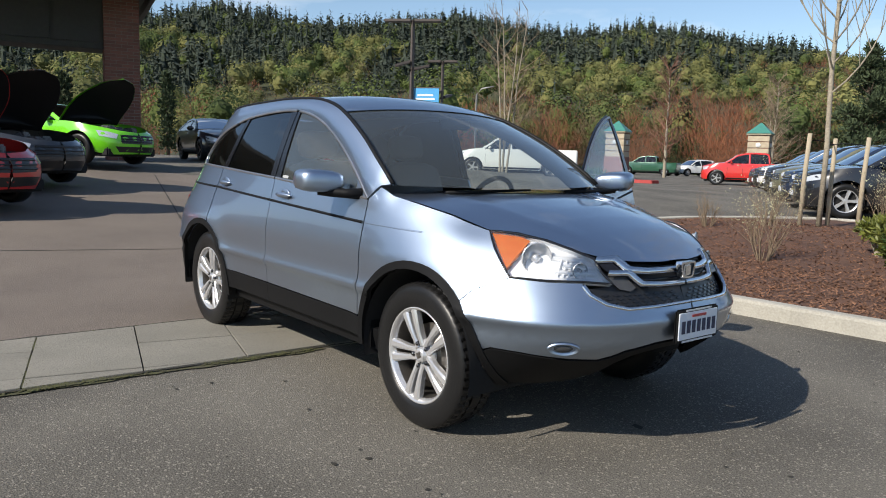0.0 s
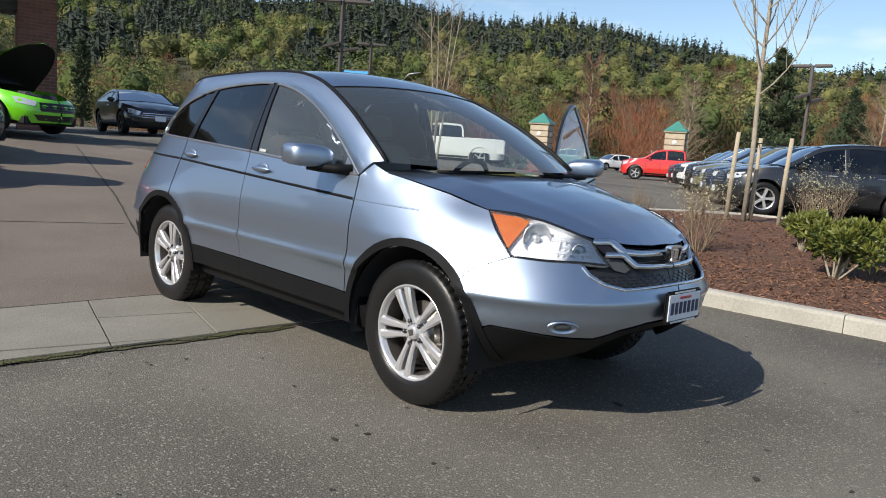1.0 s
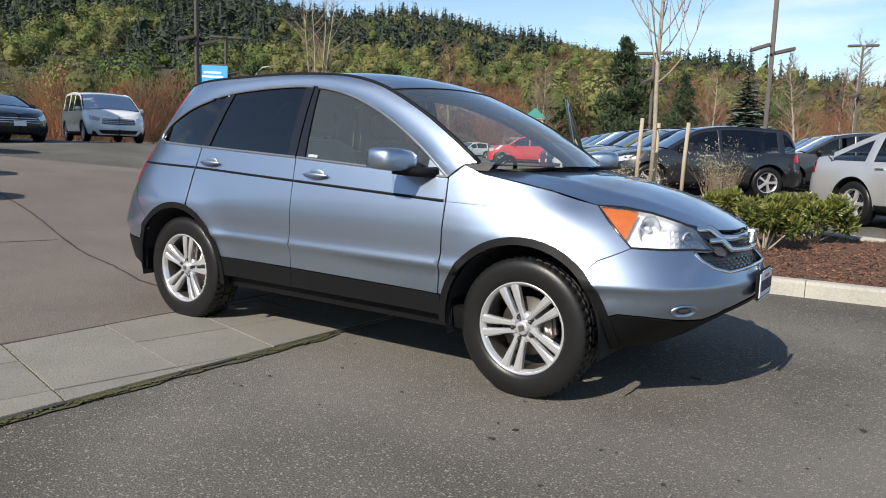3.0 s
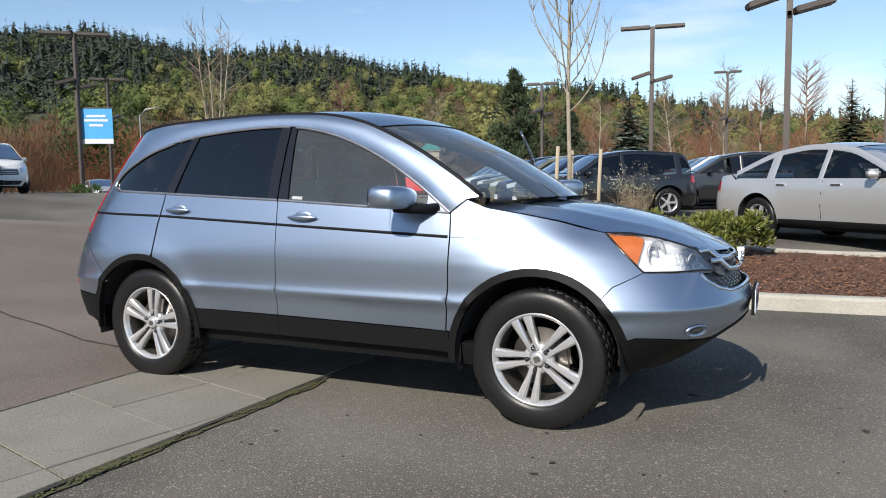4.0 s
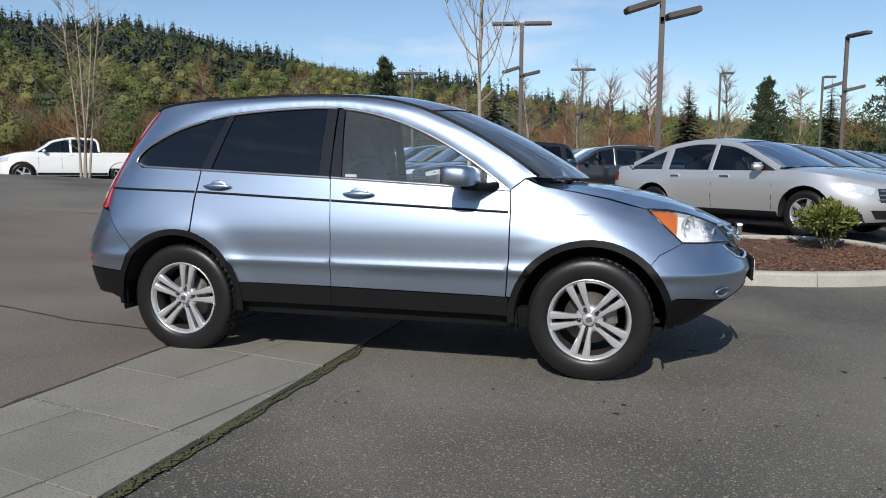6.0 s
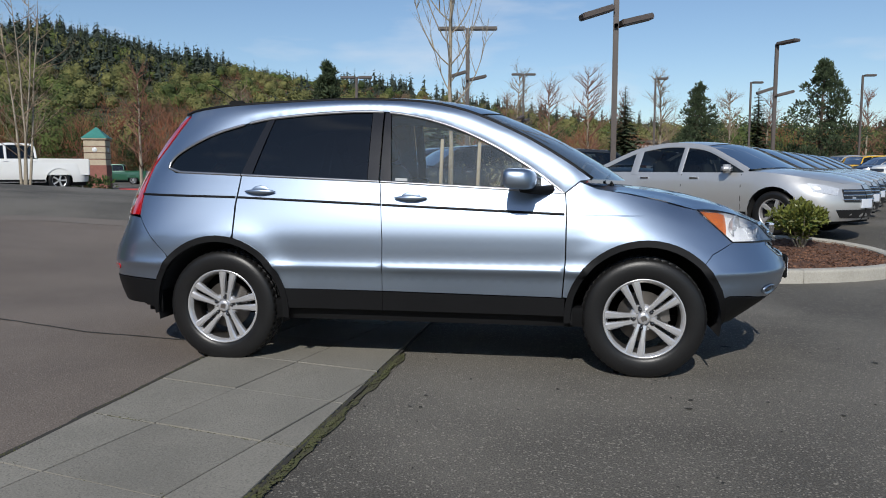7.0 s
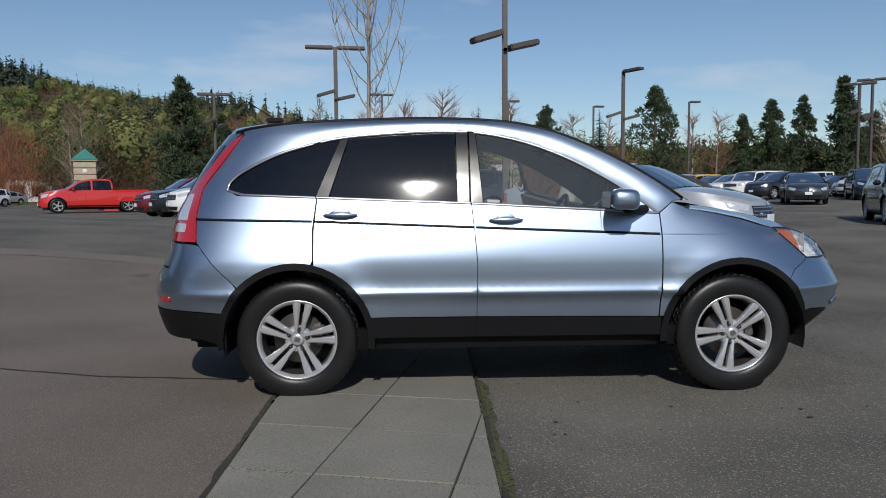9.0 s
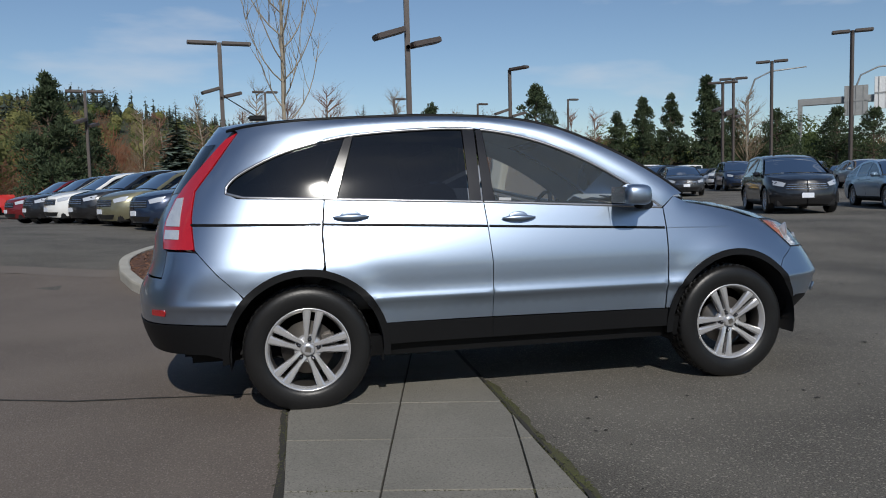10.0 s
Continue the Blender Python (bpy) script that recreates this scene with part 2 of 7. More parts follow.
WHITEWALL = material("white_wall", (0.66, 0.66, 0.64), rough=0.85, scale=0.5, fine=8)
BANNER = material("blue_banner", (0.055, 0.30, 0.60), rough=0.7, scale=1, fine=12, other=(0.07, 0.36, 0.66))
SIGNWHITE = material("sign_white", (0.75, 0.76, 0.76), rough=0.6)
STEELGREY = material("galvanised_steel", (0.36, 0.36, 0.35), rough=0.5, metal=0.4, scale=2, fine=20)
SIGNRED = material("sign_red", (0.45, 0.03, 0.03), rough=0.5)
ENGINE = material("engine_grey", (0.16, 0.16, 0.17), rough=0.4, metal=0.5, other=(0.04, 0.04, 0.045), scale=9, fine=40, mix=0.9)

PAINTS = {k: paint(k.replace(" ", "_") + "_paint", c, mtl, rg) for k, c, mtl, rg in (
    ("silver", (0.58, 0.58, 0.575), 0.6, 0.36), ("black", (0.010, 0.010, 0.012), 0.0, 0.3), ("white", (0.78, 0.78, 0.76), 0.0, 0.3),
    ("red", (0.56, 0.022, 0.018), 0.0, 0.3), ("lime green", (0.16, 0.62, 0.015), 0.0, 0.3), ("dark grey", (0.05, 0.053, 0.058), 0.5, 0.35),
    ("dark red", (0.17, 0.012, 0.016), 0.3, 0.3), ("khaki", (0.20, 0.19, 0.12), 0.5, 0.35), ("dark blue", (0.02, 0.035, 0.075), 0.4, 0.3),
    ("yellow", (0.72, 0.42, 0.02), 0.0, 0.35), ("dark green", (0.02, 0.09, 0.05), 0.2, 0.3), ("pale blue", (0.30, 0.42, 0.55), 0.5, 0.35))}

# ---- building helpers ----
def mesh_part(name, verts, faces, mat, parent=None, label="", smooth=True, m=None):
    """One mesh object from lists of corners and faces, under parent."""
    me = bpy.data.meshes.new(name)
    me.from_pydata([tuple(map(float, v)) for v in verts], [], [tuple(map(int, f)) for f in faces])
    if smooth:
        me.polygons.foreach_set("use_smooth", [True] * len(me.polygons))
    me.materials.append(mat)
    me.update()
    ob = new(name, me)
    if parent is not None:
        ob.parent = parent
    if m is not None:
        ob.matrix_basis = m
    return tagged(ob, label)


def part(name, bm, mat, parent=None, label="", smooth=False, m=None):
    """One mesh object from a bmesh, under parent."""
    me = bpy.data.meshes.new(name)
    bm.normal_update()
    bm.to_mesh(me)
    bm.free()
    if smooth:
        me.polygons.foreach_set("use_smooth", [True] * len(me.polygons))
    me.materials.append(mat)
    ob = new(name, me)
    if parent is not None:
        ob.parent = parent
    if m is not None:
        ob.matrix_basis = m
    return tagged(ob, label)


def thing(name, label, category, x=0, y=0, z=0, turn=0, group="", kind=""):
    ob = new(name)
    ob.empty_display_size = 0.2
    ob.matrix_basis = pose(x, y, z, 0, 0, turn)
    return tagged(ob, label, category, group, kind)


def add_box(bm, lo, hi, bevel=0.0, m=None):
    """A box between two corners, with rounded edges."""
    r = bmesh.ops.create_cube(bm, size=1)
    s = [hi[i] - lo[i] for i in range(3)]
    c = [(hi[i] + lo[i]) / 2 for i in range(3)]
    for v in r["verts"]:
        v.co = Vector((v.co.x * s[0] + c[0], v.co.y * s[1] + c[1], v.co.z * s[2] + c[2]))
    vs = r["verts"]
    if bevel:
        es = {e for v in vs for e in v.link_edges}
        out = bmesh.ops.bevel(bm, geom=list(es), offset=bevel, segments=2, affect="EDGES")
        vs = list({v for f in out["faces"] for v in f.verts} | {v for v in vs if v.is_valid})
    if m is not None:
        bmesh.ops.transform(bm, matrix=m, verts=vs)
    return vs


def box(lo, hi, bevel=0.0, m=None):
    bm = bmesh.new()
    add_box(bm, lo, hi, bevel, m)
    return bm


def lathe(profile, n=32, closed=False):
    """Corners and faces of a profile of (radius, along y) turned about the y axis."""
    vs, fs, k = [], [], len(profile)
    for i in range(n):
        c, s = math.cos(2 * math.pi * i / n), math.sin(2 * math.pi * i / n)
        vs += [(r * c, y, r * s) for r, y in profile]
    for i in range(n):
        j = (i + 1) % n
        for q in range(k - 1 + closed):
            p = (q + 1) % k
            fs.append((i * k + q, i * k + p, j * k + p, j * k + q))
    return vs, fs


def tube(points, radius, n=8, cap=True):
    """Corners and faces of a round bar along points; radius is a number or one for each point."""
    pts = [Vector(p) for p in points]
    rs = radius if isinstance(radius, (list, tuple)) else [radius] * len(pts)
    vs, fs = [], []
    for i, p in enumerate(pts):
        d = (pts[min(i + 1, len(pts) - 1)] - pts[max(i - 1, 0)]).normalized()
        side = d.cross(Vector((0, 0, 1)) if abs(d.z) < .95 else Vector((0, 1, 0))).normalized()
        up = side.cross(d)
        for k in range(n):
            a = 2 * math.pi * k / n
            vs.append(p + (side * math.cos(a) + up * math.sin(a)) * rs[i])
    for i in range(len(pts) - 1):
        for k in range(n):
            q = (k + 1) % n
            fs.append((i * n + k, i * n + q, (i + 1) * n + q, (i + 1) * n + k))
    if cap:
        fs.append(tuple(range(n - 1, -1, -1)))
        fs.append(tuple((len(pts) - 1) * n + k for k in range(n)))
    return vs, fs


def join(*meshes):
    vs, fs = [], []
    for v, f in meshes:
        k = len(vs)
        vs += list(v)
        fs += [tuple(i + k for i in q) for q in f]
    return vs, fs


def moved(mesh, m):
    return [m @ Vector(v) for v in mesh[0]], mesh[1]


def sheet(rows):
    """Corners and faces of a grid given as rows of places."""
    w = len(rows[0])
    vs = [p for r in rows for p in r]
    fs = [(i * w + j, i * w + j + 1, (i + 1) * w + j + 1, (i + 1) * w + j) for i in range(len(rows) - 1) for j in range(w - 1)]
    return vs, fs


def curve_at(table, v):
    return float(np.interp(v, [p[0] for p in table], [p[1] for p in table]))


def soft(lo, hi, v):
    t = min(max((v - lo) / (hi - lo), 0.0), 1.0)
    return t * t * (3 - 2 * t)


def inside(poly, x, y):
    c = False
    for (x1, y1), (x2, y2) in zip(poly, poly[1:] + poly[:1]):
        if (y1 > y) != (y2 > y) and x < (x2 - x1) * (y - y1) / (y2 - y1) + x1:
            c = not c
    return c


def area(poly):
    return 0.5 * sum(a[0] * b[1] - b[0] * a[1] for a, b in zip(poly, poly[1:] + poly[:1]))


def shrink(poly, d):
    """The outline drawn in by d."""
    s = 1 if area(poly) > 0 else -1
    out = []
    for i, p in enumerate(poly):
        a, b = Vector(poly[i - 1]), Vector(poly[(i + 1) % len(poly)])
        q = Vector(p)
        n1, n2 = (q - a), (b - q)
        n1, n2 = Vector((-n1.y, n1.x)).normalized(), Vector((-n2.y, n2.x)).normalized()
        n = (n1 + n2)
        n = n.normalized() if n.length > 1e-6 else n1
        out.append((q.x + n.x * d * s, q.y + n.y * d * s))
    return out


def dense(poly, step, closed=True):
    out = []
    ends = list(zip(poly, poly[1:] + poly[:1])) if closed else list(zip(poly, poly[1:]))
    for a, b in ends:
        k = max(1, int(math.hypot(b[0] - a[0], b[1] - a[1]) / step + .5))
        out += [(a[0] + (b[0] - a[0]) * i / k, a[1] + (b[1] - a[1]) * i / k) for i in range(k)]
    return out if closed else out + [poly[-1]]


def arc(cx, cz, r, a0, a1, n=14):
    return [(cx + r * math.cos(radians(a0 + (a1 - a0) * i / n)), cz + r * math.sin(radians(a0 + (a1 - a0) * i / n))) for i in range(n + 1)]


def fill(poly, step, rows=()):
    """Triangles that fill an outline with a grid of corners inside it, and the outline's own corners in order."""
    from mathutils.geometry import delaunay_2d_cdt
    rim = dense(poly, step)
    if area(rim) < 0:
        rim.reverse()
    xs, ys = [p[0] for p in rim], [p[1] for p in rim]
    pts = list(rim)
    edge = np.array(rim)
    nx, ny = int((max(xs) - min(xs)) / step) + 1, int((max(ys) - min(ys)) / step) + 1
    for i in range(nx + 1):
        for j in range(ny + 1):
            p = (min(xs) + i * step, min(ys) + (j + .5 * (i % 2)) * step)
            if any(abs(p[1] - r) < step * .45 for r in rows):
                continue
            if inside(rim, *p) and np.hypot(*(edge - p).T).min() > step * .55:
                pts.append(p)
    for r in rows:
        for i in range(nx + 1):
            p = (min(xs) + i * step, r)
            if inside(rim, *p) and np.hypot(*(edge - p).T).min() > .012:
                pts.append(p)
    n = len(rim)
    v, e, f, ov, oe, of = delaunay_2d_cdt([Vector(p) for p in pts], [(i, (i + 1) % n) for i in range(n)], [], 1, 1e-6)
    tris = [tuple(t) for t in f if inside(rim, sum(v[i].x for i in t) / 3, sum(v[i].y for i in t) / 3)]
    tris = [t if (v[t[1]] - v[t[0]]).cross(v[t[2]] - v[t[0]]) > 0 else t[::-1] for t in tris]
    order = {o: k for k, lst in enumerate(ov) for o in lst}
    return [(p.x, p.y) for p in v], tris, [order[i] for i in range(n) if i in order]


class Shell:
    """The skin of a car body, unrolled: a runs along the flank (a is x there) and on round nose and tail, z is height.
    y is to the car's left; the skin described is the right flank, and the left one is its mirror image."""

    def __init__(self, wz, nose, nexp, tail, texp, x0, x1, wheels=(), swell=0.0, wheel_z=.355, arch=.47, crease=(), blur=2, bow=0.0):
        self.x0, self.x1, self.wheels, self.swell, self.wheel_z, self.arch = x0, x1, wheels, swell, wheel_z, arch
        self.crease, self.bow = crease, bow
        self.z0, top = wz[0][0] - .02, wz[-1][0] + .04
        zs = np.arange(self.z0, top, 0.01)

        def table(t, k):
            v = np.interp(zs, [p[0] for p in t], [p[1] for p in t])
            for _ in range(k):
                v = np.convolve(np.pad(v, 2, mode="edge"), np.ones(5) / 5, "valid")
            return v
        self.w = table(wz, blur)
        ends = ((x0, table(nose, 1), table(nexp, 6)), (x1, table(tail, 3), table(texp, 6)))
        u = 1 - (1 - np.linspace(0, 1, 240)) ** 2.2
        self.wraps = [[], []]
        for i in range(len(zs)):
            for out, (start, tip, n) in zip(self.wraps, ends):
                y = self.w[i] * np.sqrt(np.maximum(0, 1 - u ** n[i]))
                x = start + (tip[i] - start) * u
                out.append((np.r_[0, np.cumsum(np.hypot(np.diff(x), np.diff(y)))], x, y))

    def row(self, z):
        f = min(max((z - self.z0) / 0.01, 0), len(self.w) - 1.001)
        return int(f), f - int(f)

    def skin(self, a, z):
        i, f = self.row(z)
        got = []
        for k in (i, i + 1):
            if a > self.x0:
                s, x, y = self.wraps[0][k]
                got.append((np.interp(a - self.x0, s, x), np.interp(a - self.x0, s, y)))
            elif a < self.x1:
                s, x, y = self.wraps[1][k]
                got.append((np.interp(self.x1 - a, s, x), np.interp(self.x1 - a, s, y)))
            else:
                got.append((a, self.w[k]))
        (xa, ya), (xb, yb) = got
        x, y = xa + (xb - xa) * f, ya + (yb - ya) * f
        if self.bow and z > .75 and x < .5:      # the cabin narrows towards the tail
            y -= self.bow * (x - .5) ** 2 * soft(.75, 1.15, z) * min(1, max(0, (y - .3) / .3))
        if self.swell and z > .3:
            for wx in self.wheels:
                r = math.hypot(x - wx, z - self.wheel_z)
                y += self.swell * math.exp(-((r - self.arch) / .09) ** 2) * min(1, max(0, (y - .3) / .4))
        return np.array((x, -y, z))

    def normal(self, a, z, e=.008):
        n = np.cross(self.skin(a + e, z) - self.skin(a - e, z), self.skin(a, z + e) - self.skin(a, z - e))
        return n / (np.linalg.norm(n) + 1e-12)

    def place(self, a, z, push=0.0):
        p = self.skin(a, z)
        return p + self.normal(a, z) * push if push else p

    def ax(self, x, z):
        i, _ = self.row(z)
        if x > self.x0:
            s, xs, _ = self.wraps[0][i]
            return self.x0 + float(np.interp(x, xs, s))
        if x < self.x1:
            s, xs, _ = self.wraps[1][i]
            return self.x1 - float(np.interp(-x, -xs, s))
        return x

    def ay(self, y, z, rear=False):
        i, _ = self.row(z)
        s, _, ys = self.wraps[1 if rear else 0][i]
        v = float(np.interp(-abs(y), -ys, s))
        return self.x1 - v if rear else self.x0 + v

    def half(self, x, z):
        return -self.skin(self.ax(x, z), z)[1]

    def end(self, z, rear=False):
        return self.ay(0.0, z, rear)

    def patch(self, poly, push=0.0, step=.04, gap=.0025, depth=.014, left=False, bulge=None):
        """A panel of the skin inside an outline of (a, z), with its edges turned in; bulge(a, z) adds a crown to it."""
        pts, tris, rim = fill(shrink(poly, gap) if gap else poly, step, self.crease)
        up = [self.normal(*p) for p in pts]
        vs = [self.skin(*p) + n * (push + (bulge(*p) if bulge else 0.0)) for p, n in zip(pts, up)]
        fs = list(tris)
        if depth:
            k = len(vs)
            vs += [vs[i] for i in rim] + [vs[i] - up[i] * depth for i in rim]
            n = len(rim)
            for i in range(n):
                j = (i + 1) % n
                fs.append((k + i, k + n + i, k + n + j, k + j))
        return self.mirror((vs, fs)) if left else (vs, fs)

    def strip(self, line, width, height, push=0.0, left=False, step=.04, closed=False):
        """A raised band along a line of (a, z) on the skin."""
        pts = dense(line, step, closed)
        n = len(pts)
        vs, fs = [], []
        for i, p in enumerate(pts):
            a, b = (pts[i - 1], pts[(i + 1) % n]) if closed else (pts[max(i - 1, 0)], pts[min(i + 1, n - 1)])
            d = Vector((b[0] - a[0], b[1] - a[1])).normalized()
            s = (-d.y * width / 2, d.x * width / 2)
            up = self.normal(*p)
            for k, h in ((-1, 0), (-.75, height), (.75, height), (1, 0)):
                vs.append(self.skin(p[0] + s[0] * k, p[1] + s[1] * k) + up * (push + h))
        for i in range(n if closed else n - 1):
            j = (i + 1) % n
            for q in range(3):
                fs.append((i * 4 + q, j * 4 + q, j * 4 + q + 1, i * 4 + q + 1))
        return self.mirror((vs, fs)) if left else (vs, fs)

    @staticmethod
    def mirror(mesh):
        return [(v[0], -v[1], v[2]) for v in mesh[0]], [tuple(reversed(f)) for f in mesh[1]]


def h(x, y):
    """Height of the ground: level round the parked car, rising towards the showroom and gently across the lot."""
    west = .075 * (max(0.0, min(-x - 3.2, 12.5))) * (1 - soft(9, 32, y))
    west *= soft(3.0, 6.5, -x) if x > -6.5 else 1
    north = .26 * soft(4.5, 9.0, y) + .22 * soft(9, 40, y) + .30 * soft(8, 30, x) * soft(9, 32, y)
    return west + north * (.45 + .55 * soft(-14, -2, x))

# ---- ground ----
def grid_lines(lo, hi, near_lo, near_hi, fine, far):
    v, out = near_lo, []
    while v < near_hi:
        out.append(v)
        v += fine
    a, s = near_lo, fine
    left = []
    while a > lo:
        s *= far
        a -= s
        left.append(a)
    b, s = near_hi, fine
    right = []
    while b < hi:
        right.append(b)
        s *= far
        b += s
    return left[::-1] + out + right + [hi]


gx, gy = grid_lines(-2500, 2500, -30, 40, 1.0, 1.25), grid_lines(-2500, 2500, -14, 60, 1.0, 1.25)
gv, gf = sheet([[(x, y, h(x, y)) for x in gx] for y in gy])
ground = tagged(mesh_part("ground", gv, gf, ASPHALT), "worn grey asphalt car park with pale aggregate", "asphalt", kind="structure")


def band_y(x):
    """Far edge of the concrete forecourt."""
    return curve_at(((-40, 1.0), (-14, 2.6), (-11, 4.6), (-8, 6.0), (-5, 6.4), (-2.4, 6.0), (-1.2, 4.8), (0, 3.0)), x)


def strip_left(y):
    return -1.478 + .015 * (y + 2.5)


def strip_right(y):
    return -.275 + .028 * (y + 2.5)


# forecourt of brown concrete
rows = []
for i in range(48):
    f = i / 47
    row = []
    for j in range(60):
        u = j / 59
        x = -38 + (36.4) * (1 - (1 - u) ** 1.6)
        yy = -16 + (band_y(x) + 16) * f
        xx = x + (strip_left(yy) + 1.6) * soft(-6, -1.6, x)
        row.append((xx, yy, h(xx, yy) + .012))
    rows.append(row)
fv, ff = sheet(rows)
forecourt = tagged(mesh_part("forecourt_pavement", fv, ff, APRON), "brown exposed-aggregate concrete forecourt with cracked joints", "pavement", kind="structure")


def ribbon(line, width, z, mat, name, label, wobble=0.0, step=.12, seed=1, parent=None, kind="structure"):
    """A flat band along a line on the ground, of uneven width."""
    rnd = random.Random(seed)
    pts = dense(line, step, False)
    vs, fs = [], []
    for i, p in enumerate(pts):
        a, b = Vector(pts[max(i - 1, 0)]), Vector(pts[min(i + 1, len(pts) - 1)])
        d = (b - a).normalized()
        for s in (-1, 1):
            w = width / 2 * (1 + wobble * (noise.noise((p[0] * 5, p[1] * 5, s * 3 + seed)) * 1.6 + rnd.uniform(-.25, .25)))
            w = max(w, width * .12)
            q = (p[0] - d.y * w * s, p[1] + d.x * w * s)
            vs.append((q[0], q[1], h(*q) + z))
    for i in range(len(pts) - 1):
        fs.append((2 * i, 2 * i + 1, 2 * i + 3, 2 * i + 2))
    fs = [f[::-1] for f in fs]
    ob = mesh_part(name, vs, fs, mat, parent)
    if parent is None:
        tagged(ob, label, "joint", kind=kind)
    else:
        tagged(ob, label)
    return ob


gutter = ribbon([(x, band_y(x) + .28) for x in np.linspace(-13, -1.6, 30)], .55, .015, GUTTER, "gutter_pavement", "pale concrete gutter along the forecourt")
ribbon([(-1.62, -.42), (-2.7, -.26), (-3.5, .02), (-4.2, .17), (-7, .95), (-13, 2.5)], .022, .016, JOINT, "pavement_joint", "dark dirt-filled joint in the forecourt concrete", .9, seed=3)
ribbon([(-7.4, -14), (-6.2, -6), (-5.0, .32)], .018, .016, JOINT, "pavement_joint", "dark dirt-filled joint in the forecourt concrete", .6, seed=5)
ribbon([(strip_left(y), y) for y in (-3.6, -1.2, -.4, 2.2)], .030, .017, JOINT, "pavement_joint", "dark gap between slabs and forecourt", .8, seed=7)
ribbon([(strip_right(y), y) for y in (-3.6, -1.2, -.4, 2.2)], .022, .017, JOINT, "pavement_joint", "dark gap between slabs and asphalt", .8, seed=9)

# ---- main car ----
WHEEL_R, AX_F, AX_R, WZ_ = .360, 1.31, -1.31, .353
CAR = Shell(
    ((.16, .80), (.24, .845), (.30, .865), (.36, .870), (.49, .884), (.56, .890), (.592, .893), (.606, .902), (.618, .9110), (.634, .9115), (.648, .9055), (.66, .9030), (.69, .8985), (.74, .9005), (.82, .899), (.88, .890), (.94, .878), (1.0, .864),
     (1.08, .844), (1.17, .818), (1.30, .776), (1.45, .720), (1.57, .668), (1.64, .628), (1.70, .56)),
    ((.16, 1.80), (.30, 1.95), (.36, 2.04), (.42, 2.125), (.48, 2.20), (.52, 2.238), (.56, 2.246), (.590, 2.248), (.605, 2.266), (.622, 2.270), (.640, 2.254), (.68, 2.242), (.72, 2.225), (.80, 2.19), (.86, 2.155),
     (.92, 2.10), (.97, 2.04), (1.02, 1.96), (1.15, 1.80), (1.7, 1.5)),
    ((.16, 5.5), (.45, 5.5), (.65, 5.2), (.80, 3.6), (.98, 2.6), (1.2, 2.4)),
    ((.16, -2.10), (.30, -2.22), (.40, -2.27), (.50, -2.30), (.62, -2.31), (.70, -2.30), (.76, -2.26), (.84, -2.225), (1.0, -2.20), (1.1, -2.17),
     (1.3, -2.055), (1.5, -1.92), (1.6, -1.84), (1.7, -1.76)),
    ((.2, 6.5), (.7, 6.8), (1.0, 6.8), (1.3, 6.0), (1.56, 5.2), (1.7, 4.5)),
    .70, -.90, (AX_F, AX_R), .012, crease=(.590, .605, .622, .636, .650, .668), blur=0, arch=.45, bow=.011)


def spline(points, n=6):
    """A smooth line through points."""
    p = [Vector((q[0], q[1], 0)) for q in points]
    p = [p[0] * 2 - p[1]] + p + [p[-1] * 2 - p[-2]]
    out = []
    for i in range(1, len(p) - 2):
        for k in range(n):
            t = k / n
            v = .5 * ((2 * p[i]) + (p[i + 1] - p[i - 1]) * t + (2 * p[i - 1] - 5 * p[i] + 4 * p[i + 1] - p[i + 2]) * t * t
                      + (3 * p[i] - p[i - 1] - 3 * p[i + 1] + p[i + 2]) * t ** 3)
            out.append((v.x, v.y))
    return out + [(points[-1][0], points[-1][1])]


# outlines of the flank in x and z
ROOF = spline([(-1.80, 1.575), (-1.64, 1.61), (-1.33, 1.64), (-.89, 1.66), (-.52, 1.667), (-.10, 1.648), (.17, 1.60), (.38, 1.525), (.63, 1.405),
               (.86, 1.265), (1.0, 1.165)])
WIN_TOP = spline([(-1.725, 1.235), (-1.715, 1.28), (-1.64, 1.345), (-1.45, 1.44), (-1.28, 1.495), (-1.05, 1.547), (-.72, 1.578), (-.38, 1.587), (-.12, 1.56),
                  (.14, 1.49), (.40, 1.375), (.64, 1.232), (.84, 1.085)])
WIN_BOT = [(-1.66, 1.210), (-1.19, 1.190), (-.28, 1.150), (.48, 1.108), (.84, 1.085)]
BELT = [(-1.93, 1.065), (-1.20, 1.050), (-.26, 1.010), (.84, .962)]


def win_bot(x):
    return curve_at(WIN_BOT, x)


def win_top(x):
    return curve_at(WIN_TOP, x)


def roof_z(x):
    return curve_at(ROOF, x)


def arch_line(wx, r, a0, a1, n=18):
    return arc(wx, WZ_, r, a0, a1, n)


def flank(pts):
    """Outline points given as (x, z) turned to (a, z)."""
    return [(CAR.ax(x, z), z) for x, z in pts]


R_F, R_R = .460, .456      # outer radius of the front and rear wheel arches
car = thing("suv", "pale metallic blue five-door SUV on alloy wheels", "car")

HOOD_EDGE = [(.98, 1.115), (1.2, 1.085), (1.4, 1.045), (1.61, .985), (1.75, .968), (1.87, .945), (1.96, .915), (2.03, .893), (2.09, .878), (2.142, .87)]
# outlines of the nose in a and z
HL = [(1.645, .985), (1.71, .915), (1.775, .855), (1.835, .800), (2.00, .795), (2.15, .796), (2.29, .787), (2.22, .835), (2.165, .888), (2.05, .922), (1.92, .955), (1.78, .978)]


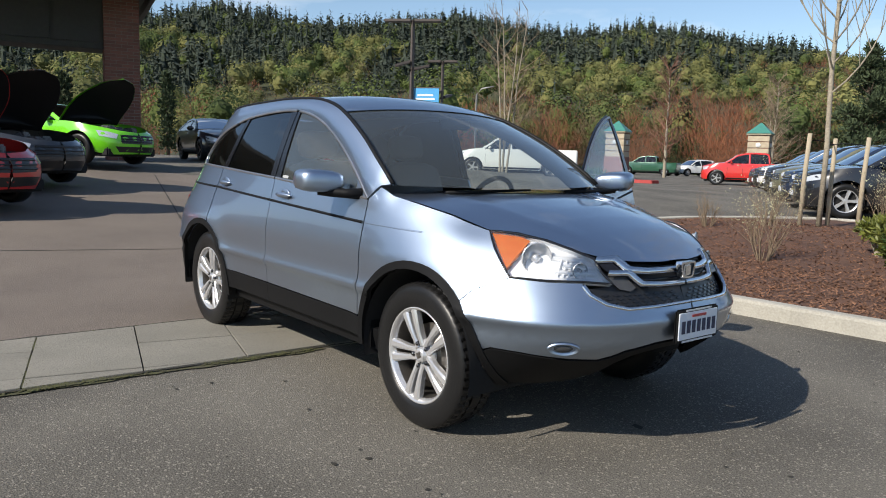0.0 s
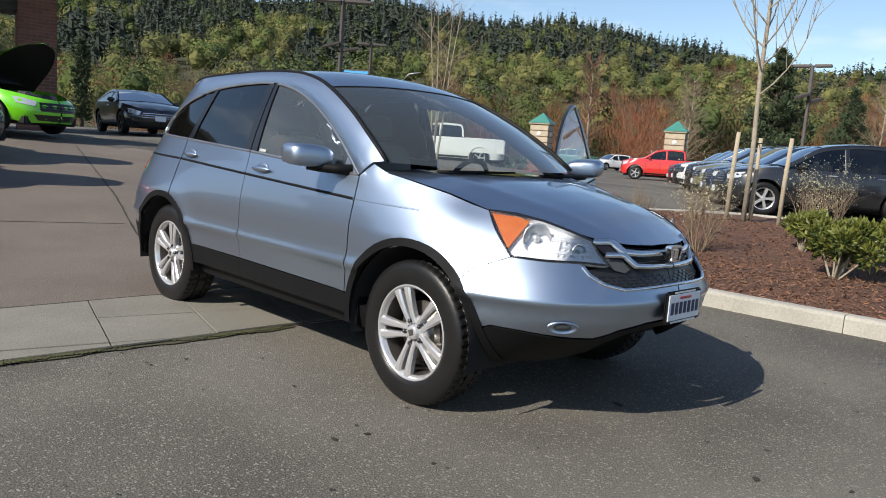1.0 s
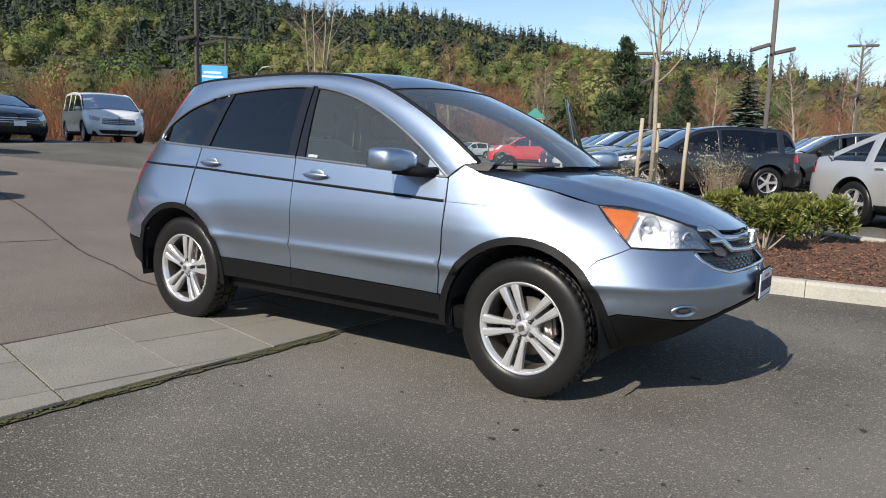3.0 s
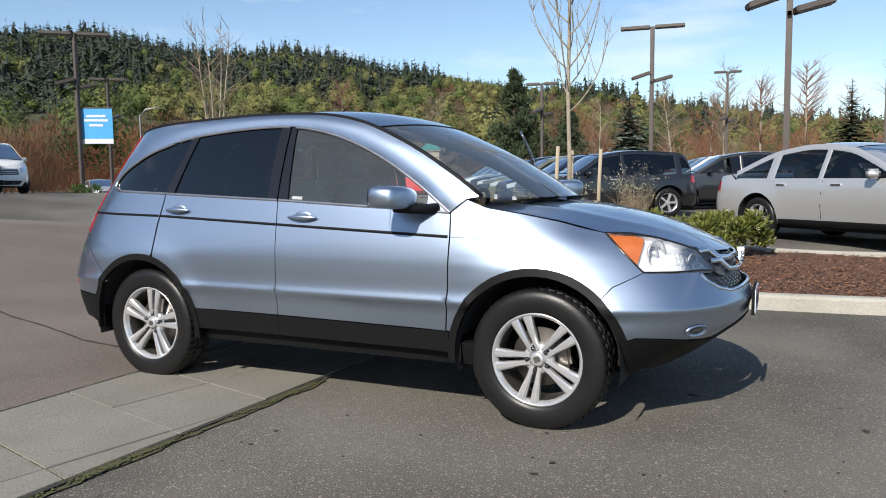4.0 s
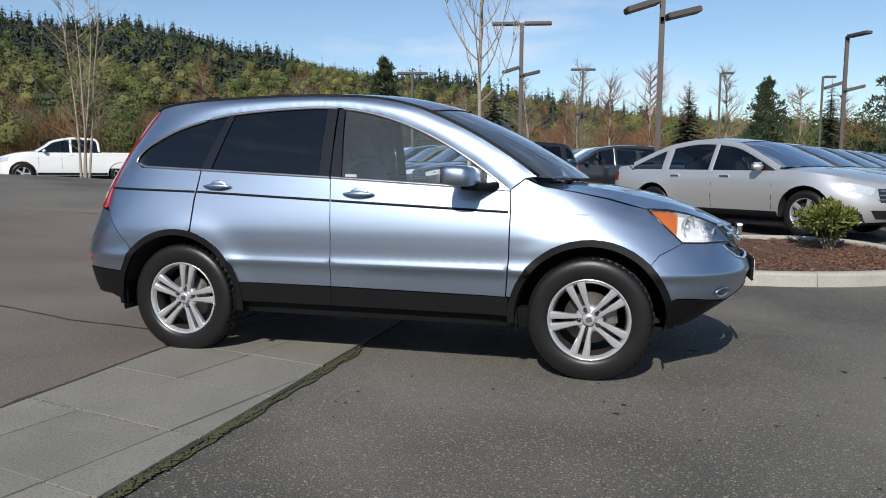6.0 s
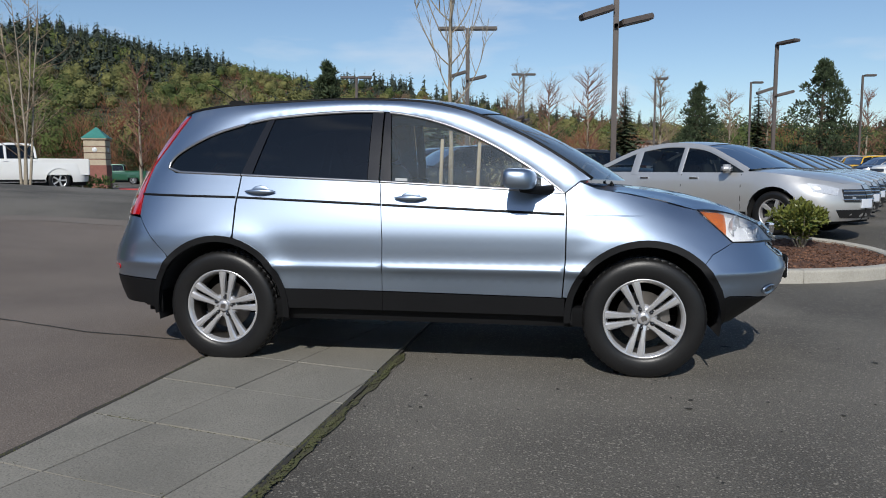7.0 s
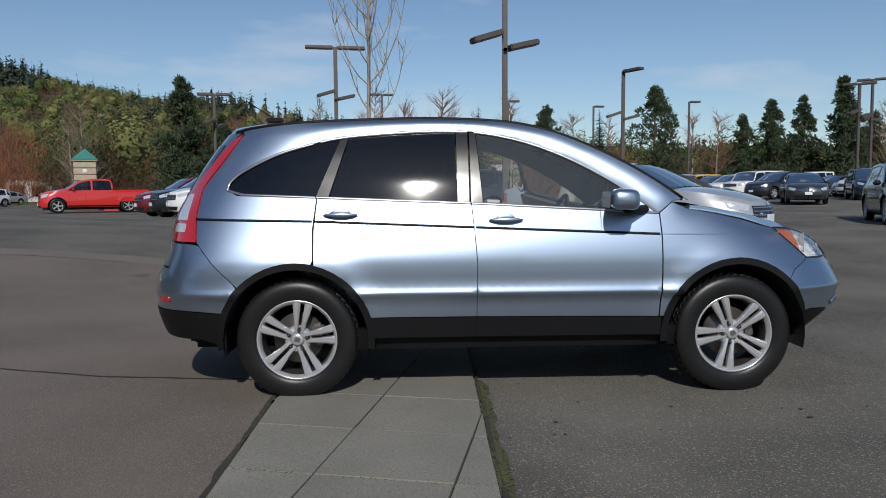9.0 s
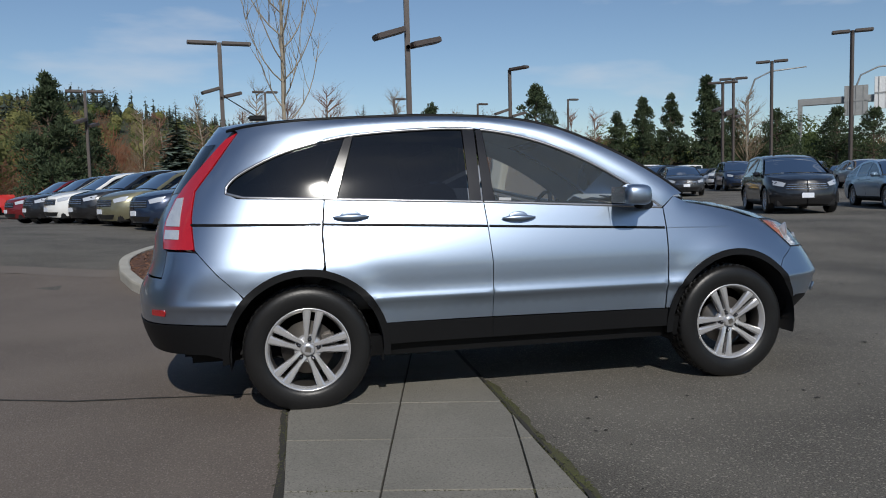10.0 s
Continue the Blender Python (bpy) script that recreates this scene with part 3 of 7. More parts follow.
TAIL_EDGE = [(-1.68, 1.582), (-1.83, 1.38), (-1.94, 1.25), (-1.935, 1.10), (-1.905, .93)]
TAIL_INNER = [(-2.17, .93), (-2.21, 1.06), (-2.16, 1.21), (-1.95, 1.385), (-1.76, 1.55)]
SEAM_F, SEAM_R = [(1.69, .735), (1.835, .798)], [(-1.665, .695), (-1.77, .79), (-1.89, .915)]


def ends(z, rear=False):
    return (CAR.end(z, rear) + (.004 if rear else -.004), z)


PANELS = {
    "front_fender": flank([(.837, .475)] + arch_line(AX_F, R_F, 165, 45)) + SEAM_F + [(1.775, .855), (1.71, .915), (1.645, .987)]
    + flank([(1.4, 1.047), (1.2, 1.087), (1.02, 1.117), (.93, 1.15), (.848, 1.085), (.855, .96), (.853, .70)]),
    "front_door": flank([(-.25, .485), (.30, .478), (.833, .472), (.850, .70), (.852, .96), (.845, 1.080)]
                        + [(x, win_bot(x) - .006) for x in (.48, .1, -.272)] + [(-.26, 1.0), (-.245, .8)]),
    "rear_door": flank([(-.25, .485), (-.245, .8), (-.26, 1.0)] + [(x, win_bot(x) - .006) for x in (-.275, -.7, -1.185)]
                       + [(-1.203, 1.0), (-1.20, .83)] + arch_line(AX_R, R_R, 76, 17)),
    "quarter_panel": flank([(-1.205, .825), (-1.21, 1.0), (-1.19, win_bot(-1.19) - .006), (-1.66, 1.204)] + WIN_TOP
                           + [(.85, 1.09), (.93, 1.153), (1.0, 1.165)] + [p for p in ROOF[::-1] if p[0] > -1.69]) + TAIL_EDGE
    + [(-1.89, .915), (-1.77, .79)] + flank(arch_line(AX_R, R_R, 136, 78)),
    "front_bumper": flank(arch_line(AX_F, R_F, 45, 16)) + [(1.80, .494), (1.92, .487), (2.02, .475), (2.14, .462), (2.26, .454), (2.33, .472), (2.40, .500), (2.56, .528), (2.69, .535), ends(.54), ends(.62), ends(.692),
                                                               (2.67, .692), (2.40, .682), (2.29, .704), (2.205, .745), (2.15, .791), (2.0, .791), (1.835, .798), (1.69, .735)],
    "rear_bumper": SEAM_R + [(-1.95, .922), (-2.13, .922), (-2.15, .775), ends(.765, True), ends(.64, True), ends(.53, True), (-2.3, .525), (-2.0, .53)]
    + flank(arch_line(AX_R, R_R, 158, 137)),
    "tailgate": [(-2.155, .78), (-2.137, .925)] + TAIL_INNER + [(-1.72, 1.595), ends(1.60, True), ends(1.3, True), ends(1.0, True), ends(.78, True)],
}
BLACKS = {
    "front_valance": flank(arch_line(AX_F, R_F, 15, -3, 6)) + [(1.81, .318), (1.96, .310), (2.11, .322), (2.25, .365), (2.34, .425), (2.45, .475), (2.60, .500), ends(.505), ends(.535), (2.69, .530), (2.56, .523), (2.40, .495), (2.33, .467), (2.26, .449), (2.14, .457), (2.02, .470), (1.92, .482), (1.80, .489)],
    "rear_valance": [(-2.0, .525), (-2.3, .52), ends(.525, True), ends(.42, True), ends(.36, True), (-2.2, .36), (-1.86, .36)] + flank(arch_line(AX_R, R_R, 182, 159, 6)),
    "front_sill_trim": flank([(-.249, .365), (.846, .362), (.850, .468), (.3, .473), (-.249, .48)]),
    "rear_sill_trim": flank([(-.251, .365), (-.251, .48), (-.868, .485), (-.864, .365)]),
    "front_arch_trim": flank(arch_line(AX_F, R_F + .004, 184, -6, 26) + arch_line(AX_F, R_F - .034, -6, 184, 26)),
    "rear_arch_trim": flank(arch_line(AX_R, R_R + .004, 186, -6, 26) + arch_line(AX_R, R_R - .034, -6, 186, 26)),
}
GLASSES = {
    "quarter_window": flank([(-1.66, 1.212), (-1.20, 1.192), (-1.06, 1.53)] + [p for p in WIN_TOP[::-1] if p[0] < -1.08]),
    "rear_door_window": flank([(-1.115, 1.186), (-.36, 1.155), (-.36, 1.583)] + [p for p in WIN_TOP[::-1] if -1.0 < p[0] < -.37] + [(-1.0, 1.55)]),
    "front_door_window": flank([(-.20, 1.148), (.48, 1.110), (.70, 1.098), (.70, 1.185)] + [p for p in WIN_TOP[::-1] if -.22 < p[0] < .69] + [(-.232, 1.572)]),
}
PILLARS = {
    "pillar_trim": flank([(-.355, 1.157), (-.285, 1.152), (-.285, 1.584), (-.355, 1.584)]),
    "front_pillar_trim": flank([(-.275, 1.152), (-.205, 1.148), (-.237, 1.573), (-.275, 1.58)]),
    "rear_pillar_trim": flank([(-1.195, 1.192), (-1.12, 1.188), (-1.005, 1.547), (-1.055, 1.535)]),
    "mirror_base": flank([(.705, 1.097), (.835, 1.088), (.705, 1.180)]),
}


WIN_A, ROOF_A = sorted(flank(WIN_TOP)), sorted(flank(ROOF))


def rail_crown(a, z):
    """Roundness of the roof rail and windscreen pillar across its width."""
    lo, hi = curve_at(WIN_A, a), curve_at(ROOF_A, a)
    u = min(max((z - lo) / max(hi - lo, .02), 0.0), 1.0)
    return .014 * 4 * u * (1 - u) * soft(-1.6, -1.1, a) * soft(1.02, .86, a)


def fender_crown(a, z):
    """The fender rolls over towards the bonnet."""
    d = curve_at(HOOD_EDGE, a) - z
    return -.014 * max(0.0, 1 - max(d, 0.0) / .11) ** 2 * roll_share(a)


def roll_share(x):
    return soft(.92, 1.08, x) * soft(1.72, 1.50, x)


def build_mirror(parent, left):
    """A door mirror: painted cap, dark lower shell and stalk, glass facing back."""
    cap, low = [], []
    rows = []
    for i in range(13):
        t = i / 12
        th = math.pi * (t - .5)
        rows.append([])
        for j in range(25):
            ph = 2 * math.pi * j / 24
            sx = lambda v, e: math.copysign(abs(v) ** e, v)
            side = sx(math.cos(th), .45) * sx(math.sin(ph), .5)
            x = .590 + .085 * sx(math.cos(th), .45) * sx(math.cos(ph), .5) + .02 * side
            y = -.990 + .120 * side
            z = 1.170 + .060 * sx(math.sin(th), .62) * (1 - .26 * max(side, 0) ** 1.5) - .05 * (x - .56)
            rows[-1].append((x, y, z))
    v, f = sheet(rows)
    if left:
        v, f = Shell.mirror((v, f))
    cap = mesh_part("mirror_cap", v, f, BLUE, parent, "rounded body-coloured mirror cap")
    for args in ((((.60, -1.00, 1.112), (.65, -.94, 1.108), (.70, -.89, 1.104), (.76, -.82, 1.104)), [.022, .027, .026, .032]),):
        v, f = tube(*args, 10)
        if left:
            v, f = Shell.mirror((v, f))
        mesh_part("mirror_stalk", v, f, CLAD, cap, "dark plastic mirror stalk")
    v, f = sheet([[(.487, -.985 + .09 * c, 1.168 + s) for c in (-1, -.3, .4, 1)] for s in (-.046, 0, .046)])
    if left:
        v, f = Shell.mirror((v, f))
    mesh_part("mirror_glass", v, f, CHROME, cap, "mirror glass")
    return cap


def build_handle(parent, x, z, left):
    bm = bmesh.new()
    bmesh.ops.create_uvsphere(bm, u_segments=16, v_segments=8, radius=1)
    for q in bm.verts:
        q.co = Vector((x + q.co.x * .105, -CAR.half(x + q.co.x * .105, z) - .014 - abs(1 - q.co.x ** 2) * .012 + q.co.y * .014, z + q.co.z * .017 * (1 - .3 * q.co.x ** 2)))
    if left:
        bmesh.ops.transform(bm, matrix=Matrix.Diagonal((1, -1, 1, 1)), verts=bm.verts)
        bmesh.ops.reverse_faces(bm, faces=bm.faces)
    part("handle", bm, BLUE, parent, "painted pull handle", True)
    y = CAR.half(x, z)
    bm = bmesh.new()
    bmesh.ops.create_uvsphere(bm, u_segments=16, v_segments=6, radius=1)
    for q in bm.verts:
        q.co = Vector((x + q.co.x * .062, -y - .001 + q.co.y * .007, z + .002 + q.co.z * .036))
    if left:
        bmesh.ops.transform(bm, matrix=Matrix.Diagonal((1, -1, 1, 1)), verts=bm.verts)
        bmesh.ops.reverse_faces(bm, faces=bm.faces)
    part("handle_cup", bm, BLUE, parent, "shallow handle recess", True)


HINGE, SWING = Vector((.86, .865, 0)), -70.0
OPEN = Matrix.Translation(HINGE) @ Matrix.Rotation(radians(SWING), 4, "Z") @ Matrix.Rotation(radians(4.4), 4, "Y") @ Matrix.Translation(-HINGE)


def build_flank(left):
    doors = {}
    for name, poly in PANELS.items():
        rail = name == "quarter_panel"
        v, f = CAR.patch(poly, 0, .022 if rail or name == "front_fender" else .035, left=left, bulge=rail_crown if rail else fender_crown if name == "front_fender" else None)
        ob = mesh_part(name, v, f, BLUE, car)
        doors[name] = ob
    if left:
        doors["front_door"].matrix_basis = OPEN
    for name, poly in BLACKS.items():
        v, f = CAR.patch(poly, .010 if "arch" in name else .004, .04, gap=0, depth=.03, left=left)
        up = doors["front_door"] if left and name == "front_sill_trim" else car
        mesh_part(name, v, f, CLAD, up, "black textured plastic trim")
    for name, poly in GLASSES.items():
        v, f = CAR.patch(poly, -.008, .06, gap=0, depth=0, left=left)
        up = doors["front_door"] if name == "front_door_window" else doors["rear_door"] if name == "rear_door_window" else car
        g = mesh_part(name, v, f, GLASS if name == "front_door_window" else TINTED, up, "clear door glass" if name == "front_door_window" else "dark tinted privacy glass")
    for name, poly in PILLARS.items():
        v, f = CAR.patch(poly, -.001, .05, gap=.001, depth=.012, left=left)
        up = doors["front_door"] if name in ("mirror_base", "front_pillar_trim") else doors["rear_door"]
        mesh_part(name, v, f, BLUE if name == "mirror_base" else GLOSSBLACK, up, "black pillar cover" if name != "mirror_base" else "")
    # bright surround of the windows, split at the doors
    fd, rd = doors["front_door"], doors["rear_door"]
    lower = {fd: [(x, win_bot(x)) for x in (-.27, .1, .48, .838)], rd: [(x, win_bot(x)) for x in (-.28, -.7, -1.19)], car: [(x, win_bot(x)) for x in (-1.195, -1.4, -1.63)] + WIN_TOP[:8]}
    upper = {fd: [p for p in WIN_TOP if p[0] > -.272], rd: [p for p in WIN_TOP if -1.19 < p[0] < -.278], car: [p for p in WIN_TOP if p[0] < -1.195]}
    for up in (fd, rd, car):
        for line, w in ((lower[up], .016), (upper[up], .015)):
            v, f = CAR.strip(flank(line), w, .006, -.001, left)
            mesh_part("window_surround", v, f, SATIN, up, "bright metal window surround")
    if left:     # frame of the open door's window
        v, f = CAR.strip(flank([p for p in WIN_TOP if p[0] > -.272]), .045, .004, -.012, True)
        mesh_part("window_frame", v, f, GLOSSBLACK, fd)
        v, f = CAR.strip(flank([(-.24, 1.15), (-.25, 1.57)]), .05, .004, -.012, True)
        mesh_part("window_frame", v, f, GLOSSBLACK, fd)
        v, f = CAR.patch(shrink(PANELS["front_door"], .02), -.07, .08, gap=0, depth=-.05, left=True)
        mesh_part("door_card", v, [q[::-1] for q in f], TRIM, fd, "dark inner door lining")
    # moulding line
    for up, x0, x1 in ((car, -1.92, -1.212), (rd, -1.197, -.264), (fd, -.254, .842), (car, .858, 1.30)):
        line = [(x, curve_at(BELT + [(1.6, .945)], x)) for x in np.linspace(x0, x1, 14)]
        v, f = CAR.strip(flank(line), .015 if x1 < 1 else .007, .006 if x1 < 1 else .001, 0, left)
        mesh_part("side_moulding" if x1 < 1 else "fender_crease", v, f, CLAD if x1 < 1 else BLUE, up, "thin dark body-side moulding" if x1 < 1 else "fine crease line in body colour")
    build_handle(fd, -.075, 1.052, left)
    build_handle(rd, -1.045, 1.087, left)
    build_mirror(fd, left)
    # pale lining of the windscreen pillar and roof rail
    rail = [p for p in WIN_TOP if p[0] > -.3] + [p for p in ROOF[::-1] if -.3 < p[0] < .95]
    v, f = CAR.patch(flank(rail), -.034, .07, gap=.004, depth=0, left=left)
    mesh_part("pillar_lining", v, f, HEADLINER, car, "pale pillar lining")
    # near-black sheet behind the panel gaps, their shade put into its colour
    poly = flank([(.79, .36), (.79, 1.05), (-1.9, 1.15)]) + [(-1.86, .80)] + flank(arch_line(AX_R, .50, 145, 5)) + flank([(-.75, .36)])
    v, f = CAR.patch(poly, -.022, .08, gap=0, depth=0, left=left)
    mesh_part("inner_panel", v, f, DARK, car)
    v, f = CAR.patch(flank([(-1.0, .27), (1.0, .27), (1.0, .40), (-1.0, .40)]), -.05, .08, gap=0, depth=.05, left=left)
    mesh_part("sill", v, f, CLAD, car)
    # lamps
    v, f = CAR.patch(HL, .001, .03, gap=.002, depth=.0, left=left)
    lamp = mesh_part("headlamp", v, f, LENS, car, "clear headlamp lens")
    v, f = CAR.patch(HL, -.032, .03, gap=0, depth=-.030, left=left)
    mesh_part("reflector", v, f, REFLECT, lamp, "bright faceted reflector")
    amber = [(1.662, .977), (1.722, .916), (1.785, .853), (1.806, .834), (1.820, .868), (1.836, .910), (1.852, .955), (1.80, .970)]
    v, f = CAR.patch(amber, -.006, .03, gap=.002, depth=.02, left=left)
    mesh_part("indicator_lens", v, f, AMBER, lamp, "amber indicator lens")
    for a0, a1, z in ((1.86, 2.20, .815), (2.02, 2.20, .842), (2.04, 2.19, .868), (1.98, 2.12, .900)):
        v, f = CAR.strip([(a0, z), (a1, z - .006)], .016, .010, -.030, left, .03)
        mesh_part("reflector_step", v, f, REFLECT, lamp, "bright step in the reflector")
    for k in range(6):
        a = 2.035 + .027 * k
        v, f = CAR.strip([(a, .812), (a - .012, .905 - .011 * k)], .011, .008, -.031, left, .03)
        mesh_part("reflector_flute", v, f, REFLECT, lamp, "bright upright flute")
    for a, z, r in ((1.925, .880, .070), (2.135, .836, .036)):
        p, q = CAR.skin(a, z), CAR.normal(a, z)
        q = Vector((q[0], q[1], 0)).normalized() * .55 + Vector((.45, 0, 0))
        turn = Vector(q).normalized().to_track_quat("-Y", "Z").to_matrix().to_4x4()
        v, f = lathe([(r, -.006), (r * .95, -.012), (r * .88, -.002), (r * .80, .012), (r * .55, .024), (r * .30, .03), (r * .26, -.004), (r * .16, -.012), (.0005, -.014)], 28)
        v = [Vector((q[0] * (1 + .035 * (i // 9 % 2)), q[1], q[2] * (1 + .035 * (i // 9 % 2)))) for i, q in enumerate(v)]
        v, f = moved((v, f), Matrix.Translation(Vector(p) - Vector(q) * .026) @ turn)
        if left:
            v, f = Shell.mirror((v, f))
        mesh_part("lamp_bowl", v, f, BADGE, lamp, "round chromed lamp bowl")
    v, f = CAR.strip(HL, .008, .004, 0, left, closed=True)
    mesh_part("lamp_seal", v, f, GLOSSBLACK, lamp)
    red = TAIL_EDGE + [(-2.02, .928)] + TAIL_INNER[:1] + TAIL_INNER[1:]
    v, f = CAR.patch(red, .006, .03, gap=.003, depth=.03, left=left)
    tail = mesh_part("tail_lamp", v, f, REDLENS, car, "tall red tail lamp lens")
    v, f = CAR.patch([(-2.015, 1.055), (-2.035, 1.215), (-2.125, 1.21), (-2.178, 1.085), (-2.175, 1.055)], .009, .03, gap=0, depth=.008, left=left)
    mesh_part("reversing_lens", v, f, WHITELENS, tail, "clear reversing lamp")
    v, f = CAR.patch([(-2.015, .985), (-2.015, 1.035), (-2.172, 1.035), (-2.167, .985)], .009, .03, gap=0, depth=.008, left=left)
    mesh_part("reversing_lens", v, f, WHITELENS, tail, "clear reversing lamp")
    v, f = CAR.patch([(-2.10, .572), (-2.22, .572), (-2.22, .606), (-2.10, .606)], .004, .03, gap=0, depth=.008, left=left)
    mesh_part("rear_reflector", v, f, REDLENS, car, "small red bumper reflector")
    # fog lamp
    a, z = 2.115, .517
    p, q = Vector(CAR.skin(a, z)), Vector(CAR.normal(a, z))
    turn = q.to_track_quat("-Y", "Z").to_matrix().to_4x4()
    for name, mat, prof in (("fog_lamp", BLUE, [(.043, .004), (.041, -.004), (.037, -.004), (.031, .010), (.0005, .016)]), ("fog_lens", SMOKE, [(.026, .010), (.022, .002), (.014, -.001), (.0005, -.002)])):
        v, f = lathe(prof, 24)
        v, f = moved((v, f), Matrix.Translation(p + q * .004) @ turn @ Matrix.Diagonal((1.7, 1, .75, 1)))
        if left:
            v, f = Shell.mirror((v, f))
        mesh_part(name, v, f, mat, car, "oval fog lamp in the bumper")
    # grille half
    mesh_zone = [(2.165, .775), (2.205, .742), (2.29, .708), (2.40, .688), (2.67, .697), ends(.70), ends(.78), ends(.862), (2.55, .872), (2.30, .884), (2.175, .886), (2.235, .835), (2.285, .788)]
    v, f = CAR.patch(mesh_zone, -.032, .04, gap=0, depth=0, left=left)
    grille = mesh_part("grille", v, f, MESHBLACK, car, "black front grille")
    for line, w, hgt in (([(2.16, .780), (2.205, .744), (2.29, .707), (2.40, .686), (2.67, .694), ends(.696)], .016, .010),
                         ([(2.255, .832), (2.36, .832), (2.40, .808), (2.44, .786), (2.55, .780), ends(.780)], .022, .010),
                         ([(2.175, .886), (2.27, .889), (2.31, .868), (2.35, .846), (2.45, .838), (2.56, .838), ends(.838)], .025, .010)):
        v, f = CAR.strip(line, w, hgt, -.006, left, .02)
        mesh_part("chrome_bar", v, f, CHROME, grille, "chrome grille bar")
    v, f = CAR.patch([(2.268, .822), (2.355, .822), (2.425, .776), (2.40, .762), (2.34, .772), (2.30, .795)], -.022, .03, gap=0, depth=.010, left=left)
    mesh_part("grille_side_panel", v, f, SMOKE, grille, "smoked grey grille side panel")
    v, f = CAR.patch([(2.195, .874), (2.26, .876), (2.325, .842), (2.25, .840)], -.010, .03, gap=0, depth=.015, left=left)
    mesh_part("grille_side_panel", v, f, GLOSSBLACK, grille, "smoked grille side panel")
    for z in (.708, .722, .736, .750):
        for k in range(9):
            a = 2.28 + k * .055 + (.027 if int(z * 1000) % 28 == 8 else 0)
            if a < CAR.end(z) - .03:
                v, f = CAR.patch([(a - .020, z), (a, z - .0055), (a + .020, z), (a, z + .0055)], -.028, .05, gap=0, depth=.02, left=left)
                mesh_part("grille_cell", v, f, GLOSSBLACK, grille)
    for z in (.808, .862):
        v, f = CAR.strip([(2.36, z), (2.5, z), ends(z)], .012, .006, -.03, left)
        mesh_part("grille_slat", v, f, GLOSSBLACK, grille)


for is_left in (False, True):
    build_flank(is_left)

# bonnet
rows = []
for i in range(37):
    t = i / 36
    x = .98 + (2.140 - .98) * (1 - (1 - t) ** 1.5)
    ze = curve_at(HOOD_EDGE, x)
    ye = max(CAR.half(x, ze) - .003 - .008 * roll_share(x), .004)
    zc = curve_at(((.98, 1.135), (1.2, 1.128), (1.4, 1.110), (1.6, 1.075), (1.75, 1.037), (1.87, .995), (1.96, .955), (2.03, .922), (2.09, .893), (2.142, .872)), x)
    row = []
    for j in range(33):
        u = j / 32 * 2 - 1
        u = math.copysign(1 - (1 - abs(u)) ** 1.25, u)
        lift = (1 - abs(u) ** 2.3)
        crease = .008 * math.exp(-((abs(u) - .70) / .07) ** 2) * soft(2.1, 1.5, x)
        row.append((x, u * ye, ze + (zc - ze) * lift + crease))
    rows.append(row)
v, f = sheet(rows)
mesh_part("bonnet", v, [q[::-1] for q in f], BLUE, car, "long curved bonnet")
v, f = sheet([[(x - .02, u * .79, 1.10 - .02 * k) for u in np.linspace(-1, 1, 9)] for k, x in enumerate((.86, .95, 1.05, 1.12))])
mesh_part("cowl", v, f, CLAD, car)

# roof, windscreen
def cross(x, z, bow_x, crown, n=17, inset=.004):
    ye = CAR.half(x, z) - inset
    return [(x + bow_x * (1 - (j / (n - 1) * 2 - 1) ** 2), (j / (n - 1) * 2 - 1) * ye, z + crown * (1 - abs(j / (n - 1) * 2 - 1) ** 2.4)) for j in range(n)]


rows = []
for t in np.linspace(0, 1, 26):
    x = -1.70 + (.30 + 1.70) * t
    rows.append(cross(x, roof_z(x), .13 * soft(-.6, .30, x) - .10 * soft(-1.0, -1.7, x), .050 - .012 * soft(-.2, .3, x)))
v, f = sheet(rows)
mesh_part("roof", v, [q[::-1] for q in f], BLUE, car, "body-coloured roof panel")
v, f = sheet([[(p[0], p[1], p[2] - .03) for p in r] for r in rows])
mesh_part("roof_lining", v, f, HEADLINER, car, "pale cloth roof lining")
rows = []
for t in np.linspace(0, 1, 16):
    x = .305 + (1.0 - .305) * t
    rows.append(cross(x, roof_z(x) - .004, .13 + .12 * t, .037 - .045 * t, inset=.016))
v, f = sheet(rows)
mesh_part("windscreen", v, [q[::-1] for q in f], SHIELD, car, "raked clear windscreen")
v, f = sheet([[(p[0] - .003, p[1], p[2] - .004) for p in r] for r in rows[:3]])
mesh_part("windscreen_band", v, [q[::-1] for q in f], GLOSSBLACK, car)
for s in (-1, 1):      # body strips beside the windscreen
    line = [Vector((x, s * (CAR.half(x, roof_z(x)) - .008), roof_z(x) + .002)) for x in np.linspace(-1.72, 1.0, 40)]
    v, f = tube(line, [.013] * 40, 6)
    mesh_part("roof_gutter", v, f, CLAD, car, "black roof gutter strip")
rear_rows = [cross(-1.70, 1.602, -.10, .05), cross(-1.735, 1.560, -.105, .05, inset=.03), cross(-1.82, 1.585, -.12, .045, inset=.08)]
v, f = sheet(rear_rows[:2])
mesh_part("roof_edge", v, f, BLUE, car)
bm = box((-1.62, -.014, 1.70), (-1.50, .014, 1.735), .01)
part("aerial_base", bm, CLAD, car)
v, f = tube([(-1.55, 0, 1.72), (-1.75, 0, 1.85)], .004, 6)
mesh_part("aerial", v, f, CLAD, car)

